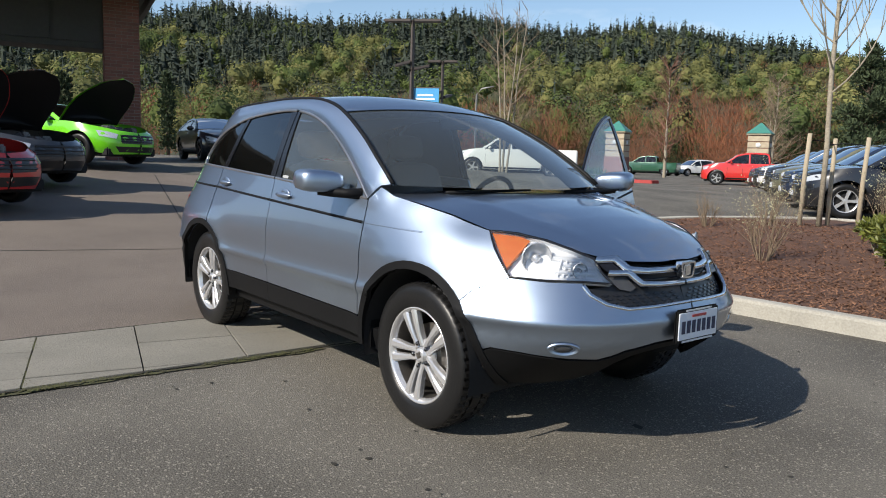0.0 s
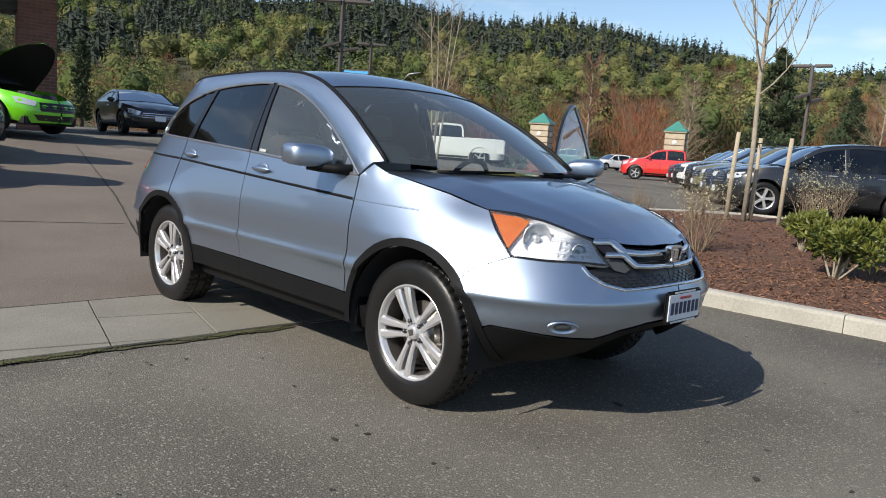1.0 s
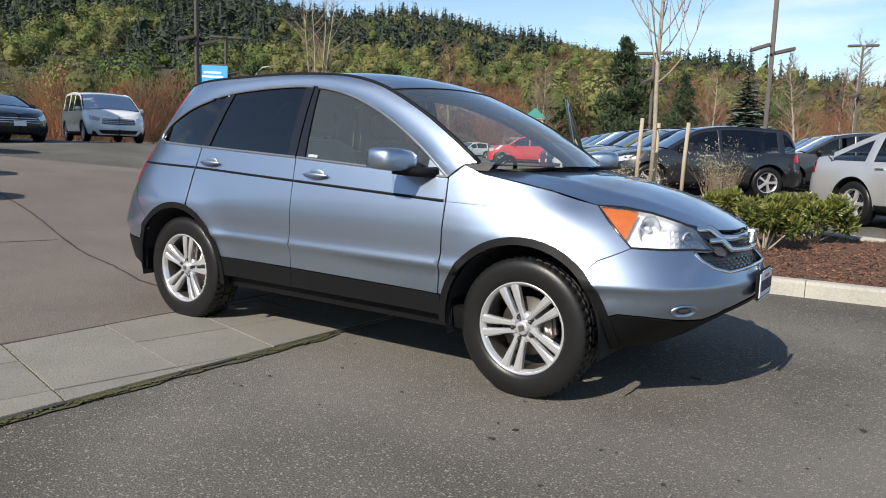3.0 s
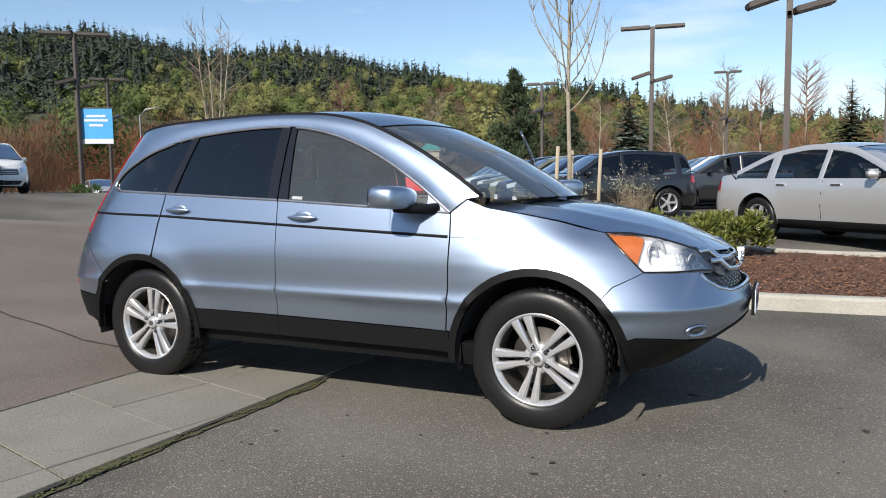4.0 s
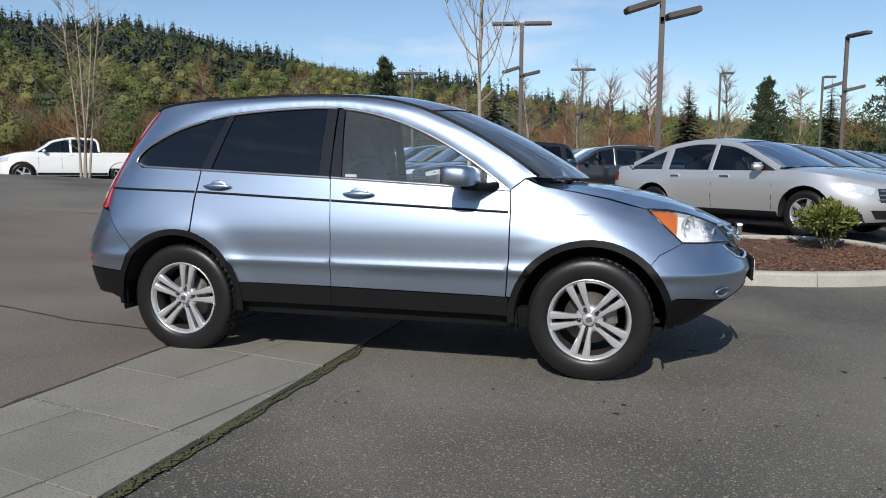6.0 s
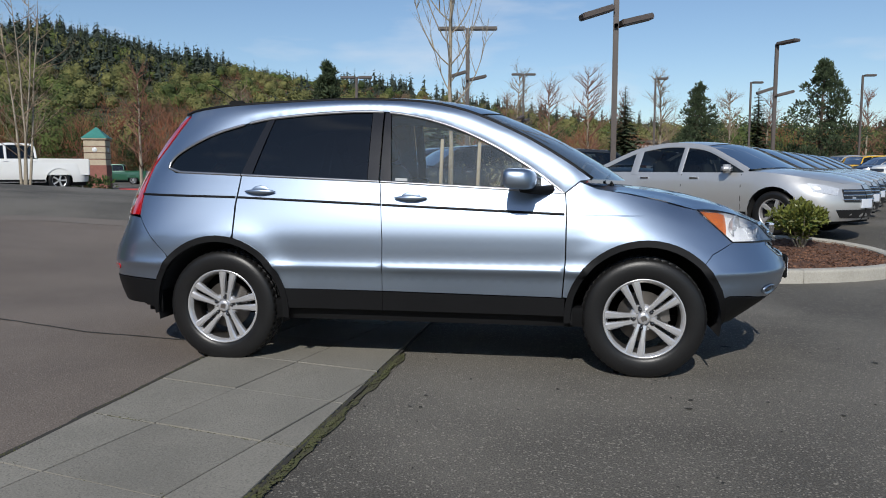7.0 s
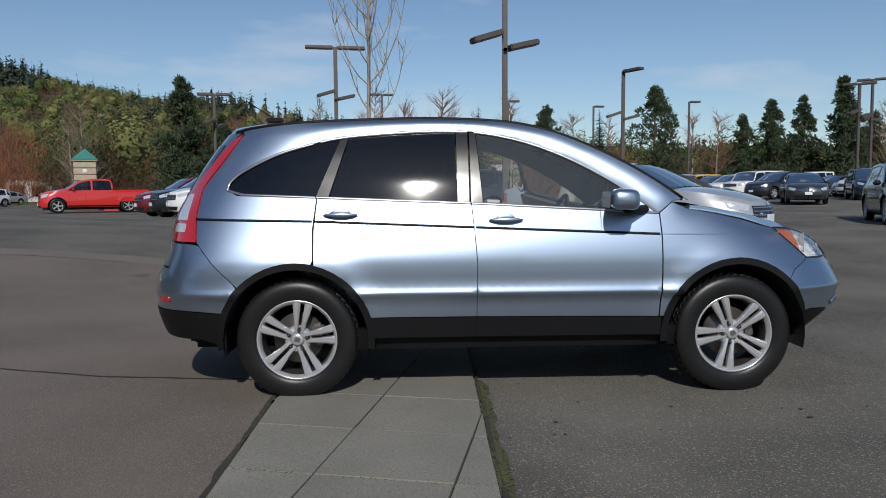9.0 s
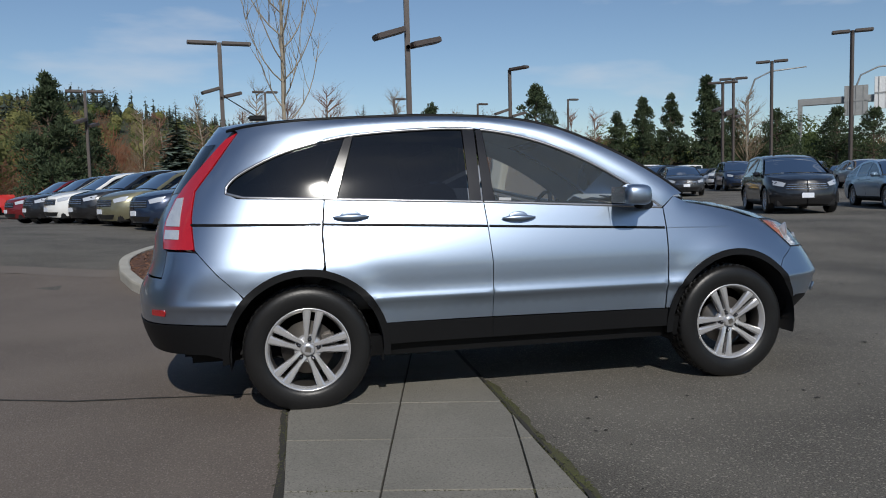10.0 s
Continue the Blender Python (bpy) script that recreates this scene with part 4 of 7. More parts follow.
# tailgate glass and underbody
v, f = CAR.patch([(-2.05, 1.25), (-1.93, 1.42), (-1.86, 1.52), ends(1.52, True), ends(1.35, True), ends(1.22, True)], .004, .06, gap=0, depth=.004)
mesh_part("rear_window", v, f, TINTED, car)
v, f = CAR.patch([(-2.05, 1.25), (-1.93, 1.42), (-1.86, 1.52), ends(1.52, True), ends(1.35, True), ends(1.22, True)], .004, .06, gap=0, depth=.004, left=True)
mesh_part("rear_window", v, f, TINTED, car)
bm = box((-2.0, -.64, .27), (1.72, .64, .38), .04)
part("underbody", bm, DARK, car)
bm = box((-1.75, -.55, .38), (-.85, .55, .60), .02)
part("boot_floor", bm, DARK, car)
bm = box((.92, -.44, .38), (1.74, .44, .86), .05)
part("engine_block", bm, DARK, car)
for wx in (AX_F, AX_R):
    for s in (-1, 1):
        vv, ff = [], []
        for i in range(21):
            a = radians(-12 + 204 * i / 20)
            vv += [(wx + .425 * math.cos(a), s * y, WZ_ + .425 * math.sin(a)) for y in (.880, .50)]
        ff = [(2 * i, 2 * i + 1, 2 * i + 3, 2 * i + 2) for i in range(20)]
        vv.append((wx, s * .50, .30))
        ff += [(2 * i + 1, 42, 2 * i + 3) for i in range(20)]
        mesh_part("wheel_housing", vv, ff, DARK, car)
        bm = box((wx - .430, s * .70 - .10 + s * .05, .300), (wx - .412, s * .70 + .10 + s * .05, .46), .005)
        part("mud_flap", bm, CLAD, car, "black rubber mud flap")

# number plate, with its writing as bars
plate = part("number_plate", box((2.262, -.165, .520), (2.278, .165, .675), .008), CLAD, car, "black number plate frame")
part("plate_face", box((2.276, -.150, .537), (2.282, .150, .659), .002), PLATEWHITE, plate)
for k in range(7):
    y = -.118 + k * .0395
    part("plate_mark", box((2.2825, y - .013, .565), (2.2850, y + .013, .622), .001), PLATEINK, plate)
part("plate_mark", box((2.2825, -.055, .635), (2.2850, .055, .647), .001), PLATERED, plate)
part("frame_mark", box((2.2790, -.10, .663), (2.2815, .10, .671), .001), SIGNWHITE, plate)
part("frame_mark", box((2.2790, -.12, .524), (2.2815, .12, .533), .001), SIGNWHITE, plate)
# emblem as a plain shape
EMB = [(-.052, .872), (.052, .872), (.056, .862), (.042, .806), (.034, .798), (-.034, .798), (-.042, .806), (-.056, .862)]
inner_emb = [(y * .80, .835 + (z - .835) * .78) for y, z in EMB]
n_e = len(EMB)
ev = [(2.182, y, z) for y, z in EMB] + [(2.212, y, z) for y, z in EMB] + [(2.212, y, z) for y, z in inner_emb] + [(2.196, y, z) for y, z in inner_emb]
ef = [(r * n_e + i, r * n_e + (i + 1) % n_e, (r + 1) * n_e + (i + 1) % n_e, (r + 1) * n_e + i) for r in range(3) for i in range(n_e)]
emblem = mesh_part("emblem", ev, ef, CHROME, car, "chrome badge ring in the grille", smooth=False)
mesh_part("emblem_recess", [(2.197, y, z) for y, z in inner_emb], [tuple(range(n_e))], SMOKE, emblem, "dark recess of the badge", smooth=False)
part("emblem_shape", box((2.197, -.026, .808), (2.211, .026, .862), .006), CHROME, emblem, "plain chrome shape in the badge")

# wipers
for s in (-1, 1):
    y0 = .45 * s - .1
    v, f = tube([(1.13, y0, 1.128), (1.14, y0 + .30, 1.135), (1.16, y0 + .58 * (1 if s < 0 else .8), 1.142)], [.012, .009, .006], 6)
    mesh_part("wiper", v, f, CLAD, car, "black windscreen wiper")
# sticker at the foot of the front door glass
p = CAR.place(-.15, 1.168, .002)
v, f = CAR.patch(flank([(-.180, 1.156), (-.105, 1.153), (-.105, 1.170), (-.180, 1.173)]), -.004, .03, gap=0, depth=0)
mesh_part("sticker", v, f, STICKER, bpy.data.objects["front_door"], "small white window sticker")


def build_wheel(parent, x, y, s, spin):
    """A tyre with tread on a rim of five paired spokes. s: -1 for the right side."""
    hub = new("wheel")
    R = WHEEL_R / .357
    prof = [(.232, .095), (.238, .102), (.255, .108), (.285, .113), (.315, .110), (.335, .102), (.346, .093)]
    n, vs, fs = 150, [], []
    tread = [(.350, .086, 1), (.354, .062, 1), (.357, .060, 2), (.357, .036, 2), (.347, .034, 0), (.347, .026, 0), (.357, .024, 3), (.357, .0, 3)]
    half = [(r, w, 0) for r, w in prof] + [(r, w, k) for r, w, k in tread]
    full = half + [(r, -w, k) for r, w, k in half[::-1][1:]]
    for i in range(n):
        c, sn = math.cos(2 * math.pi * i / n), math.sin(2 * math.pi * i / n)
        for r, w, k in full:
            cut = (i % 3 == 0 and k == 1) or (i % 3 == 1 and k == 2) or (i % 6 == 0 and k == 3)
            rr = (r - (.007 if cut else 0)) * R
            vs.append((rr * c, w, rr * sn))
    k = len(full)
    for i in range(n):
        j = (i + 1) % n
        for q in range(k - 1):
            fs.append((i * k + q, i * k + q + 1, j * k + q + 1, j * k + q))
    # rim barrel and lip, outer face at -y
    rim = lathe([(.232, .09), (.215, .07), (.205, -.02), (.216, -.075), (.224, -.090), (.230, -.100), (.236, -.101), (.238, -.094)], 64)
    spokes = []
    for i in range(5):
        for d in (-1, 1):
            sv, sf = [], []
            for r, w, dep, off in ((.040, .016, -.070, .018), (.070, .0135, -.076, .0205), (.10, .0135, -.081, .0235), (.15, .0180, -.087, .0290), (.195, .0215, -.090, .0340), (.222, .0245, -.090, .0365)):
                for u, z in ((-1, dep + .030), (-1, dep + .004), (-.55, dep - .004), (.55, dep - .004), (1, dep + .004), (1, dep + .030)):
                    sv.append((off * d + u * w, z, r))
            for q in range(5):
                for e in range(5):
                    sf.append((q * 6 + e, q * 6 + e + 1, (q + 1) * 6 + e + 1, (q + 1) * 6 + e))
            spokes.append(moved((sv, sf), Matrix.Rotation(2 * math.pi * i / 5, 4, "Y")))
    disc = lathe([(.15, .01), (.15, -.012), (.07, -.014), (.068, -.04), (.0005, -.042)], 40)
    turn = Matrix.Translation((x, y, WZ_)) @ (Matrix.Rotation(math.pi, 4, "Z") if s > 0 else Matrix.Identity(4)) @ Matrix.Rotation(radians(spin), 4, "Y")
    bpy.data.objects.remove(hub)
    tyre = mesh_part("wheel", vs, fs, RUBBER, parent, "black tyre with worn tread", m=turn)
    tyre.data.polygons.foreach_set("use_smooth", [q % (k - 1) < 6 or q % (k - 1) > k - 8 for q in range(len(fs))])
    # barrel darker than the lip: shade behind the spokes set by material
    barrel = lathe([(.232, .09), (.212, .07), (.203, -.02), (.212, -.070)], 48)
    mesh_part("rim_barrel", *barrel, STEEL, tyre, "dark inner rim barrel")
    lip = lathe([(.212, -.070), (.220, -.088), (.228, -.099), (.235, -.101), (.238, -.094)], 64)
    mesh_part("rim", *lip, ALLOY, tyre, "silver alloy rim lip")
    for pair in spokes:
        mesh_part("spoke", *pair, ALLOY, tyre, "silver alloy spoke", smooth=False)
    hv, hf = lathe([(.082, -.040), (.078, -.060), (.066, -.066), (.044, -.068), (.037, -.070), (.035, -.084), (.030, -.088), (.015, -.090), (.0005, -.090)], 30)
    mesh_part("hub_cap", hv, hf, ALLOY, tyre)
    part("hub_badge", box((-.016, -.0925, -.014), (.016, -.0885, .014), .002), STEEL, tyre, "plain badge on the hub cap")
    for i in range(5):
        a = 2 * math.pi * (i + .0) / 5
        lv, lf = lathe([(.017, -.05), (.017, -.068), (.0125, -.070), (.0115, -.082), (.008, -.088), (.0005, -.090)], 10)
        mesh_part("lug_nut", *moved((lv, lf), Matrix.Translation((.057 * math.sin(a), 0, .057 * math.cos(a)))), NUT, tyre, "steel lug nut")
    mesh_part("brake_disc", *disc, STEEL, tyre, "worn steel brake disc")
    part("brake_caliper", box((.085, -.03, -.06), (.155, .03, .07), .015, Matrix.Rotation(radians(-spin - 8), 4, "Y")), STEEL, tyre, "dull metal brake caliper")
    return tyre


for wx, spin in ((AX_F, -23), (AX_R, 9.5)):
    for s in (-1, 1):
        build_wheel(car, wx, s * .750, s, spin if s < 0 else -20)

# cabin
part("dashboard", box((.62, -.70, .85), (1.05, .70, 1.06), .06), TRIM, car, "dark plastic dashboard", True)
part("instrument_hood", box((.58, .20, 1.02), (.80, .56, 1.11), .04), TRIM, car, "", True)
wv, wf = [], []
for i in range(28):
    a = 2 * math.pi * i / 28
    for k in range(8):
        b = 2 * math.pi * k / 8
        r = .180 + .016 * math.cos(b)
        wv.append((.016 * math.sin(b), r * math.cos(a), r * math.sin(a)))
for i in range(28):
    for k in range(8):
        j, q = (i + 1) % 28, (k + 1) % 8
        wf.append((i * 8 + k, j * 8 + k, j * 8 + q, i * 8 + q))
spk = [tube([(0, 0, 0), (.0, .175 * math.cos(a), .175 * math.sin(a))], .016, 6) for a in (0, math.pi, -math.pi / 2)]
wheel_m = Matrix.Translation((.47, .37, 1.02)) @ Matrix.Rotation(radians(22), 4, "Y")
mesh_part("steering_wheel", *join((wv, wf), *spk), TRIM, car, "dark steering wheel", m=wheel_m)


def build_seat(x, y, back_tilt=16, wide=.27):
    def cushion(lo, hi, m=None):
        b = box(lo, hi, .0)
        bmesh.ops.subdivide_edges(b, edges=b.edges, cuts=3, use_grid_fill=True)
        c = Vector(((lo[0] + hi[0]) / 2, (lo[1] + hi[1]) / 2, (lo[2] + hi[2]) / 2))
        e = Vector(((hi[0] - lo[0]) / 2, (hi[1] - lo[1]) / 2, (hi[2] - lo[2]) / 2))
        for q in b.verts:
            u = [(q.co[i] - c[i]) / e[i] for i in range(3)]
            r = (sum(abs(w) ** 5 for w in u)) ** .2
            if r > 1:
                q.co = Vector([c[i] + u[i] / r * e[i] for i in range(3)])
        if m is not None:
            bmesh.ops.transform(b, matrix=m, verts=b.verts)
        return b
    seat = part("seat", cushion((x - .28, y - wide, .52), (x + .27, y + wide, .74)), LEATHER, car, "grey leather seat", True)
    tilt = Matrix.Translation((x - .24, y, .68)) @ Matrix.Rotation(radians(-back_tilt), 4, "Y")
    part("backrest", cushion((-.09, -wide, 0), (.09, wide, .60), tilt), LEATHER, seat, "", True)
    part("headrest", cushion((-.06, -.14, .63), (.06, .14, .81), tilt), LEATHER, seat, "", True)


for y in (-.38, .38):
    build_seat(-.08, y)
    build_seat(-.98, y, 20, .33)
part("centre_console", box((-.25, -.12, .45), (.65, .12, .82), .04), TRIM, car)
part("rear_view_mirror", box((.50, -.12, 1.48), (.53, .12, 1.545), .012), TRIM, car)

# ---- slabs, island ----
def clip(poly, keep):
    """The part of an outline on the side where keep(p) is not negative."""
    out = []
    for a, b in zip(poly, poly[1:] + poly[:1]):
        ka, kb = keep(a), keep(b)
        if ka >= 0:
            out.append(a)
        if (ka >= 0) != (kb >= 0):
            t = ka / (ka - kb)
            out.append((a[0] + (b[0] - a[0]) * t, a[1] + (b[1] - a[1]) * t))
    return out


def slab_piece(poly, top, depth, mat, name, parent):
    """A flat stone with chamfered upper edges."""
    poly = poly if area(poly) > 0 else poly[::-1]
    inner = shrink(poly, .0022)
    n = len(poly)
    vs = [(x, y, h(x, y) + top - depth) for x, y in poly] + [(x, y, h(x, y) + top - .005) for x, y in poly] + [(x, y, h(x, y) + top) for x, y in inner]
    fs = []
    for r in (0, 1):
        for i in range(n):
            j = (i + 1) % n
            fs.append((r * n + i, r * n + j, (r + 1) * n + j, (r + 1) * n + i))
    fs.append(tuple(range(2 * n, 3 * n)))
    return mesh_part(name, vs, fs, mat, parent, smooth=False)


def moss_line(line, spread, n, seed, label):
    """Small tufts of moss along a joint, thick in some places and missing in others."""
    rnd = random.Random(seed)
    pts = dense(line, .02, False)
    vs, fs = [], []
    while n:
        p = rnd.choice(pts)
        if noise.noise((p[0] * 3.1, p[1] * 3.1, seed)) + .35 < rnd.random() * .7:
            continue
        n -= 1
        x, y = p[0] + rnd.gauss(0, spread * .5), p[1] + rnd.gauss(0, .02)
        z = h(x, y) + .014
        r, k = rnd.uniform(.004, .013), len(vs)
        a = rnd.uniform(0, 6.3)
        vs += [(x + r * math.cos(a + q * 1.571), y + r * math.sin(a + q * 1.571), z) for q in range(4)] + [(x, y, z + rnd.uniform(.002, .007))]
        fs += [(k + q, k + (q + 1) % 4, k + 4) for q in range(4)]
    tagged(mesh_part("moss", vs, fs, MOSS), label, "moss", kind="stuff")


bed = ribbon([((strip_left(y) + strip_right(y)) / 2, y) for y in np.linspace(-7, 3.2, 30)], 1.18, .006, JOINT, "slab_pavement", "strip of grey concrete slabs with mossy joints")
tagged(bed, "strip of grey concrete slabs with mossy joints", "pavement", kind="structure")
ux, uy = Vector((.971, -.240)), Vector((.208, .978))       # directions of the saw joints
origin = Vector((-1.065, -2.095))
for i in range(-3, 4):
    for j in range(-9, 9):
        c = origin + ux * (.617 * i) + uy * (.620 * j)
        q = [c, c + ux * .617, c + ux * .617 + uy * .620, c + uy * .620]
        q = [(p.x, p.y) for p in q]
        q = clip(q, lambda p: p[0] - strip_left(p[1]) - .014)
        if len(q) > 2:
            q = clip(q, lambda p: strip_right(p[1]) - .016 - p[0])
        if len(q) > 2:
            q = clip(q, lambda p: p[1] + 6.9)
        if len(q) > 2:
            q = clip(q, lambda p: 3.1 - p[1])
        clean = []
        for p in q:
            if not clean or math.hypot(p[0] - clean[-1][0], p[1] - clean[-1][1]) > .01:
                clean.append(p)
        if len(clean) > 2 and abs(area(clean)) > .006:
            slab_piece(shrink(clean, .0060), .020 + random.Random(i * 31 + j).uniform(-.002, .002), .03, SLAB, "slab", bed)
ribbon([(strip_right(y) + .022, y) for y in (-5.2, -3.6, -2.7, -2.1, -1.3, -.5)], .050, .008, MOSS, "moss", "flat band of green moss along the slab edge", .9, .06, 12, kind="stuff")
moss_line([(strip_right(y) + .01, y) for y in (-3.6, -2.7, -2.1, -1.3, -.6)], .030, 1500, 11, "green moss in the slab edge joint")
moss_line([(strip_left(y), y) for y in (-3.4, -1.4, -.8)], .016, 500, 13, "green moss in the slab edge joint")
for k, (p0, p1, n) in enumerate((((-1.46, -2.0), (-.29, -2.28), 420), ((-1.46, -1.38), (-.9, -1.52), 60), ((-1.46, -2.62), (-.30, -2.90), 130))):
    moss_line([p0, p1], .008, n, 20 + k, "thin moss in a slab joint")

ISLAND = spline([(-3.72, 5.98), (-3.09, 4.56), (-1.74, 3.57), (-.39, 3.2), (0.68, 3.18), (2.37, 3.25), (3.44, 3.36), (4.33, 3.77), (4.87, 4.33), (5.09, 5.06), (5.05, 5.8), (4.63, 6.44),
                 (3.94, 6.7), (2.5, 6.76), (1.15, 7.34), (0.19, 8.65), (-.47, 10.02), (-1.03, 11.17), (-2.04, 11.43), (-2.96, 10.47), (-3.65, 8.64), (-3.93, 7.19), (-3.72, 5.98)], 5)[:-1]
if area(ISLAND) < 0:
    ISLAND.reverse()
island = thing("planting_island", "raised planting island covered with brown bark mulch", "planting bed", kind="structure")


def kerb_ring(outline, width=.15, high=.15, mat=KERB, parent=None, name="kerb_stone", piece=1.9):
    """Kerb stones round an outline, each a length of rounded profile."""
    prof = ((0, -.05), (0, high - .03), (.008, high - .008), (.03, high), (width - .02, high), (width, high - .015), (width, -.05))
    pts = dense(outline, .3)
    rows = []
    n = len(pts)
    for i, p in enumerate(pts):
        d = Vector(pts[(i + 1) % n]) - Vector(pts[i - 1])
        d = d.normalized()
        inw = Vector((-d.y, d.x))
        rows.append([(p[0] + inw.x * o, p[1] + inw.y * o, h(*p) + z) for o, z in prof])
    per = int(piece / .3)
    i = 0
    while i < n:
        k = min(per, n - i)
        rr = [rows[(i + q) % n] for q in range(k + 1)]
        if len(rr) > 1:
            ctr = [Vector(r[3]) for r in rr]
            a, b = (ctr[1] - ctr[0]).normalized() * .003, (ctr[-1] - ctr[-2]).normalized() * .003
            rr[0] = [tuple(Vector(p) + a) for p in rr[0]]
            rr[-1] = [tuple(Vector(p) - b) for p in rr[-1]]
            v, f = sheet(rr)
            k2 = len(prof)
            f = [q[::-1] for q in f] + [tuple(range(k2)), tuple(range(len(v) - 1, len(v) - 1 - k2, -1))]
            mesh_part(name, v, [q[::-1] for q in f], mat, parent, smooth=False)
        i += k


kerb_ring(ISLAND, parent=island)
inner = dense(shrink(ISLAND, .13), .3)


def mound(x, y):
    d = min(math.hypot(x - p[0], y - p[1]) for p in inner[::2])
    return h(x, y) + .115 + .04 * soft(0, 2.2, d) + .018 * noise.noise((x * 2.2, y * 2.2, 1)) * soft(0, .4, d)


pts, tris, rim = fill(inner, .17)
mv = [(x, y, mound(x, y) + .022 * noise.noise((x * 9, y * 9, 0))) for x, y in pts]
mesh_part("mulch_bed", mv, tris, MULCH, island, "dark reddish bark mulch")


def chips(n, seed):
    """Loose bark chips lying on the mulch."""
    rnd = random.Random(seed)
    vs, fs = [], []
    while n:
        x, y = rnd.uniform(-4.1, 5.2), rnd.uniform(3.1, 9.5)
        if y > 5.5 and rnd.random() < .55 or not inside(inner, x, y):
            continue
        n -= 1
        z = mound(x, y) + .012
        l, w = rnd.uniform(.007, .030), rnd.uniform(.003, .009)
        m = Matrix.Translation((x, y, z)) @ Euler((rnd.uniform(-.6, .6), rnd.uniform(-.6, .6), rnd.uniform(0, 6.3))).to_matrix().to_4x4()
        k = len(vs)
        vs += [m @ Vector(p) for p in ((-l, -w, 0), (l, -w * .6, 0), (l * .8, w, .004), (-l * .9, w * .8, .004), (0, 0, .008))]
        fs += [(k, k + 1, k + 4), (k + 1, k + 2, k + 4), (k + 2, k + 3, k + 4), (k + 3, k, k + 4)]
    return vs, fs


tagged(mesh_part("bark_chips", *chips(17000, 4), CHIP, None, smooth=False), "loose reddish-brown bark chips on the island", "mulch", kind="stuff")

# ---- plants ----
def leaf_cloud(centres, n, size, rnd, upright=.3, ratio=.45):
    """Small folded leaves scattered through blobs (x, y, z, radius)."""
    vs, fs = [], []
    for _ in range(n):
        cx, cy, cz, r = rnd.choice(centres)
        d = Vector((rnd.gauss(0, 1), rnd.gauss(0, 1), rnd.gauss(0, 1) + upright)).normalized()
        p = Vector((cx, cy, cz)) + d * r * (rnd.random() ** .35)
        l = size * rnd.uniform(.6, 1.3)
        side = d.cross(Vector((rnd.gauss(0, 1), rnd.gauss(0, 1), rnd.gauss(0, 1)))).normalized()
        tip = (d * .6 + Vector((rnd.gauss(0, .4), rnd.gauss(0, .4), .35 + rnd.gauss(0, .3)))).normalized()
        side = tip.cross(side).normalized()
        up = tip.cross(side) * (l * .12)
        k = len(vs)
        vs += [p, p + tip * l * .5 + side * l * ratio * .5 + up, p + tip * l, p + tip * l * .5 - side * l * ratio * .5 + up]
        fs += [(k, k + 1, k + 2), (k, k + 2, k + 3)]
    return vs, fs


def grow(rnd, start, way, length, radius, depth, spread, out, bend=.12, taper=.62, kids=(2, 4), lift=.1, tips=None):
    """Branches as tapering bars, each with side branches."""
    pts, p, d = [start], start, way.normalized()
    steps = 5 if depth > 0 else 3
    for i in range(steps):
        d = (d + Vector((rnd.gauss(0, bend), rnd.gauss(0, bend), rnd.gauss(0, bend * .6) + lift * .25))).normalized()
        p = p + d * (length / steps)
        pts.append(p)
    rs = [radius * (1 - (1 - taper * .5) * i / steps) for i in range(steps + 1)]
    out.append(tube(pts, rs, 6 if depth > 1 else 4 if depth else 3, False))
    if tips is not None and depth == 0:
        tips.append(pts[-1])
    if depth:
        for _ in range(rnd.randint(*kids)):
            t = rnd.uniform(.3, 1)
            i = min(int(t * steps), steps - 1)
            q = pts[i].lerp(pts[i + 1], t * steps - i)
            side = Vector((rnd.gauss(0, 1), rnd.gauss(0, 1), rnd.gauss(0, .35))).normalized()
            nd = (d * (1 - spread) + side * spread + Vector((0, 0, lift))).normalized()
            grow(rnd, q, nd, length * rnd.uniform(.45, .75), rs[i] * .55, depth - 1, spread, out, bend, taper, kids, lift, tips)


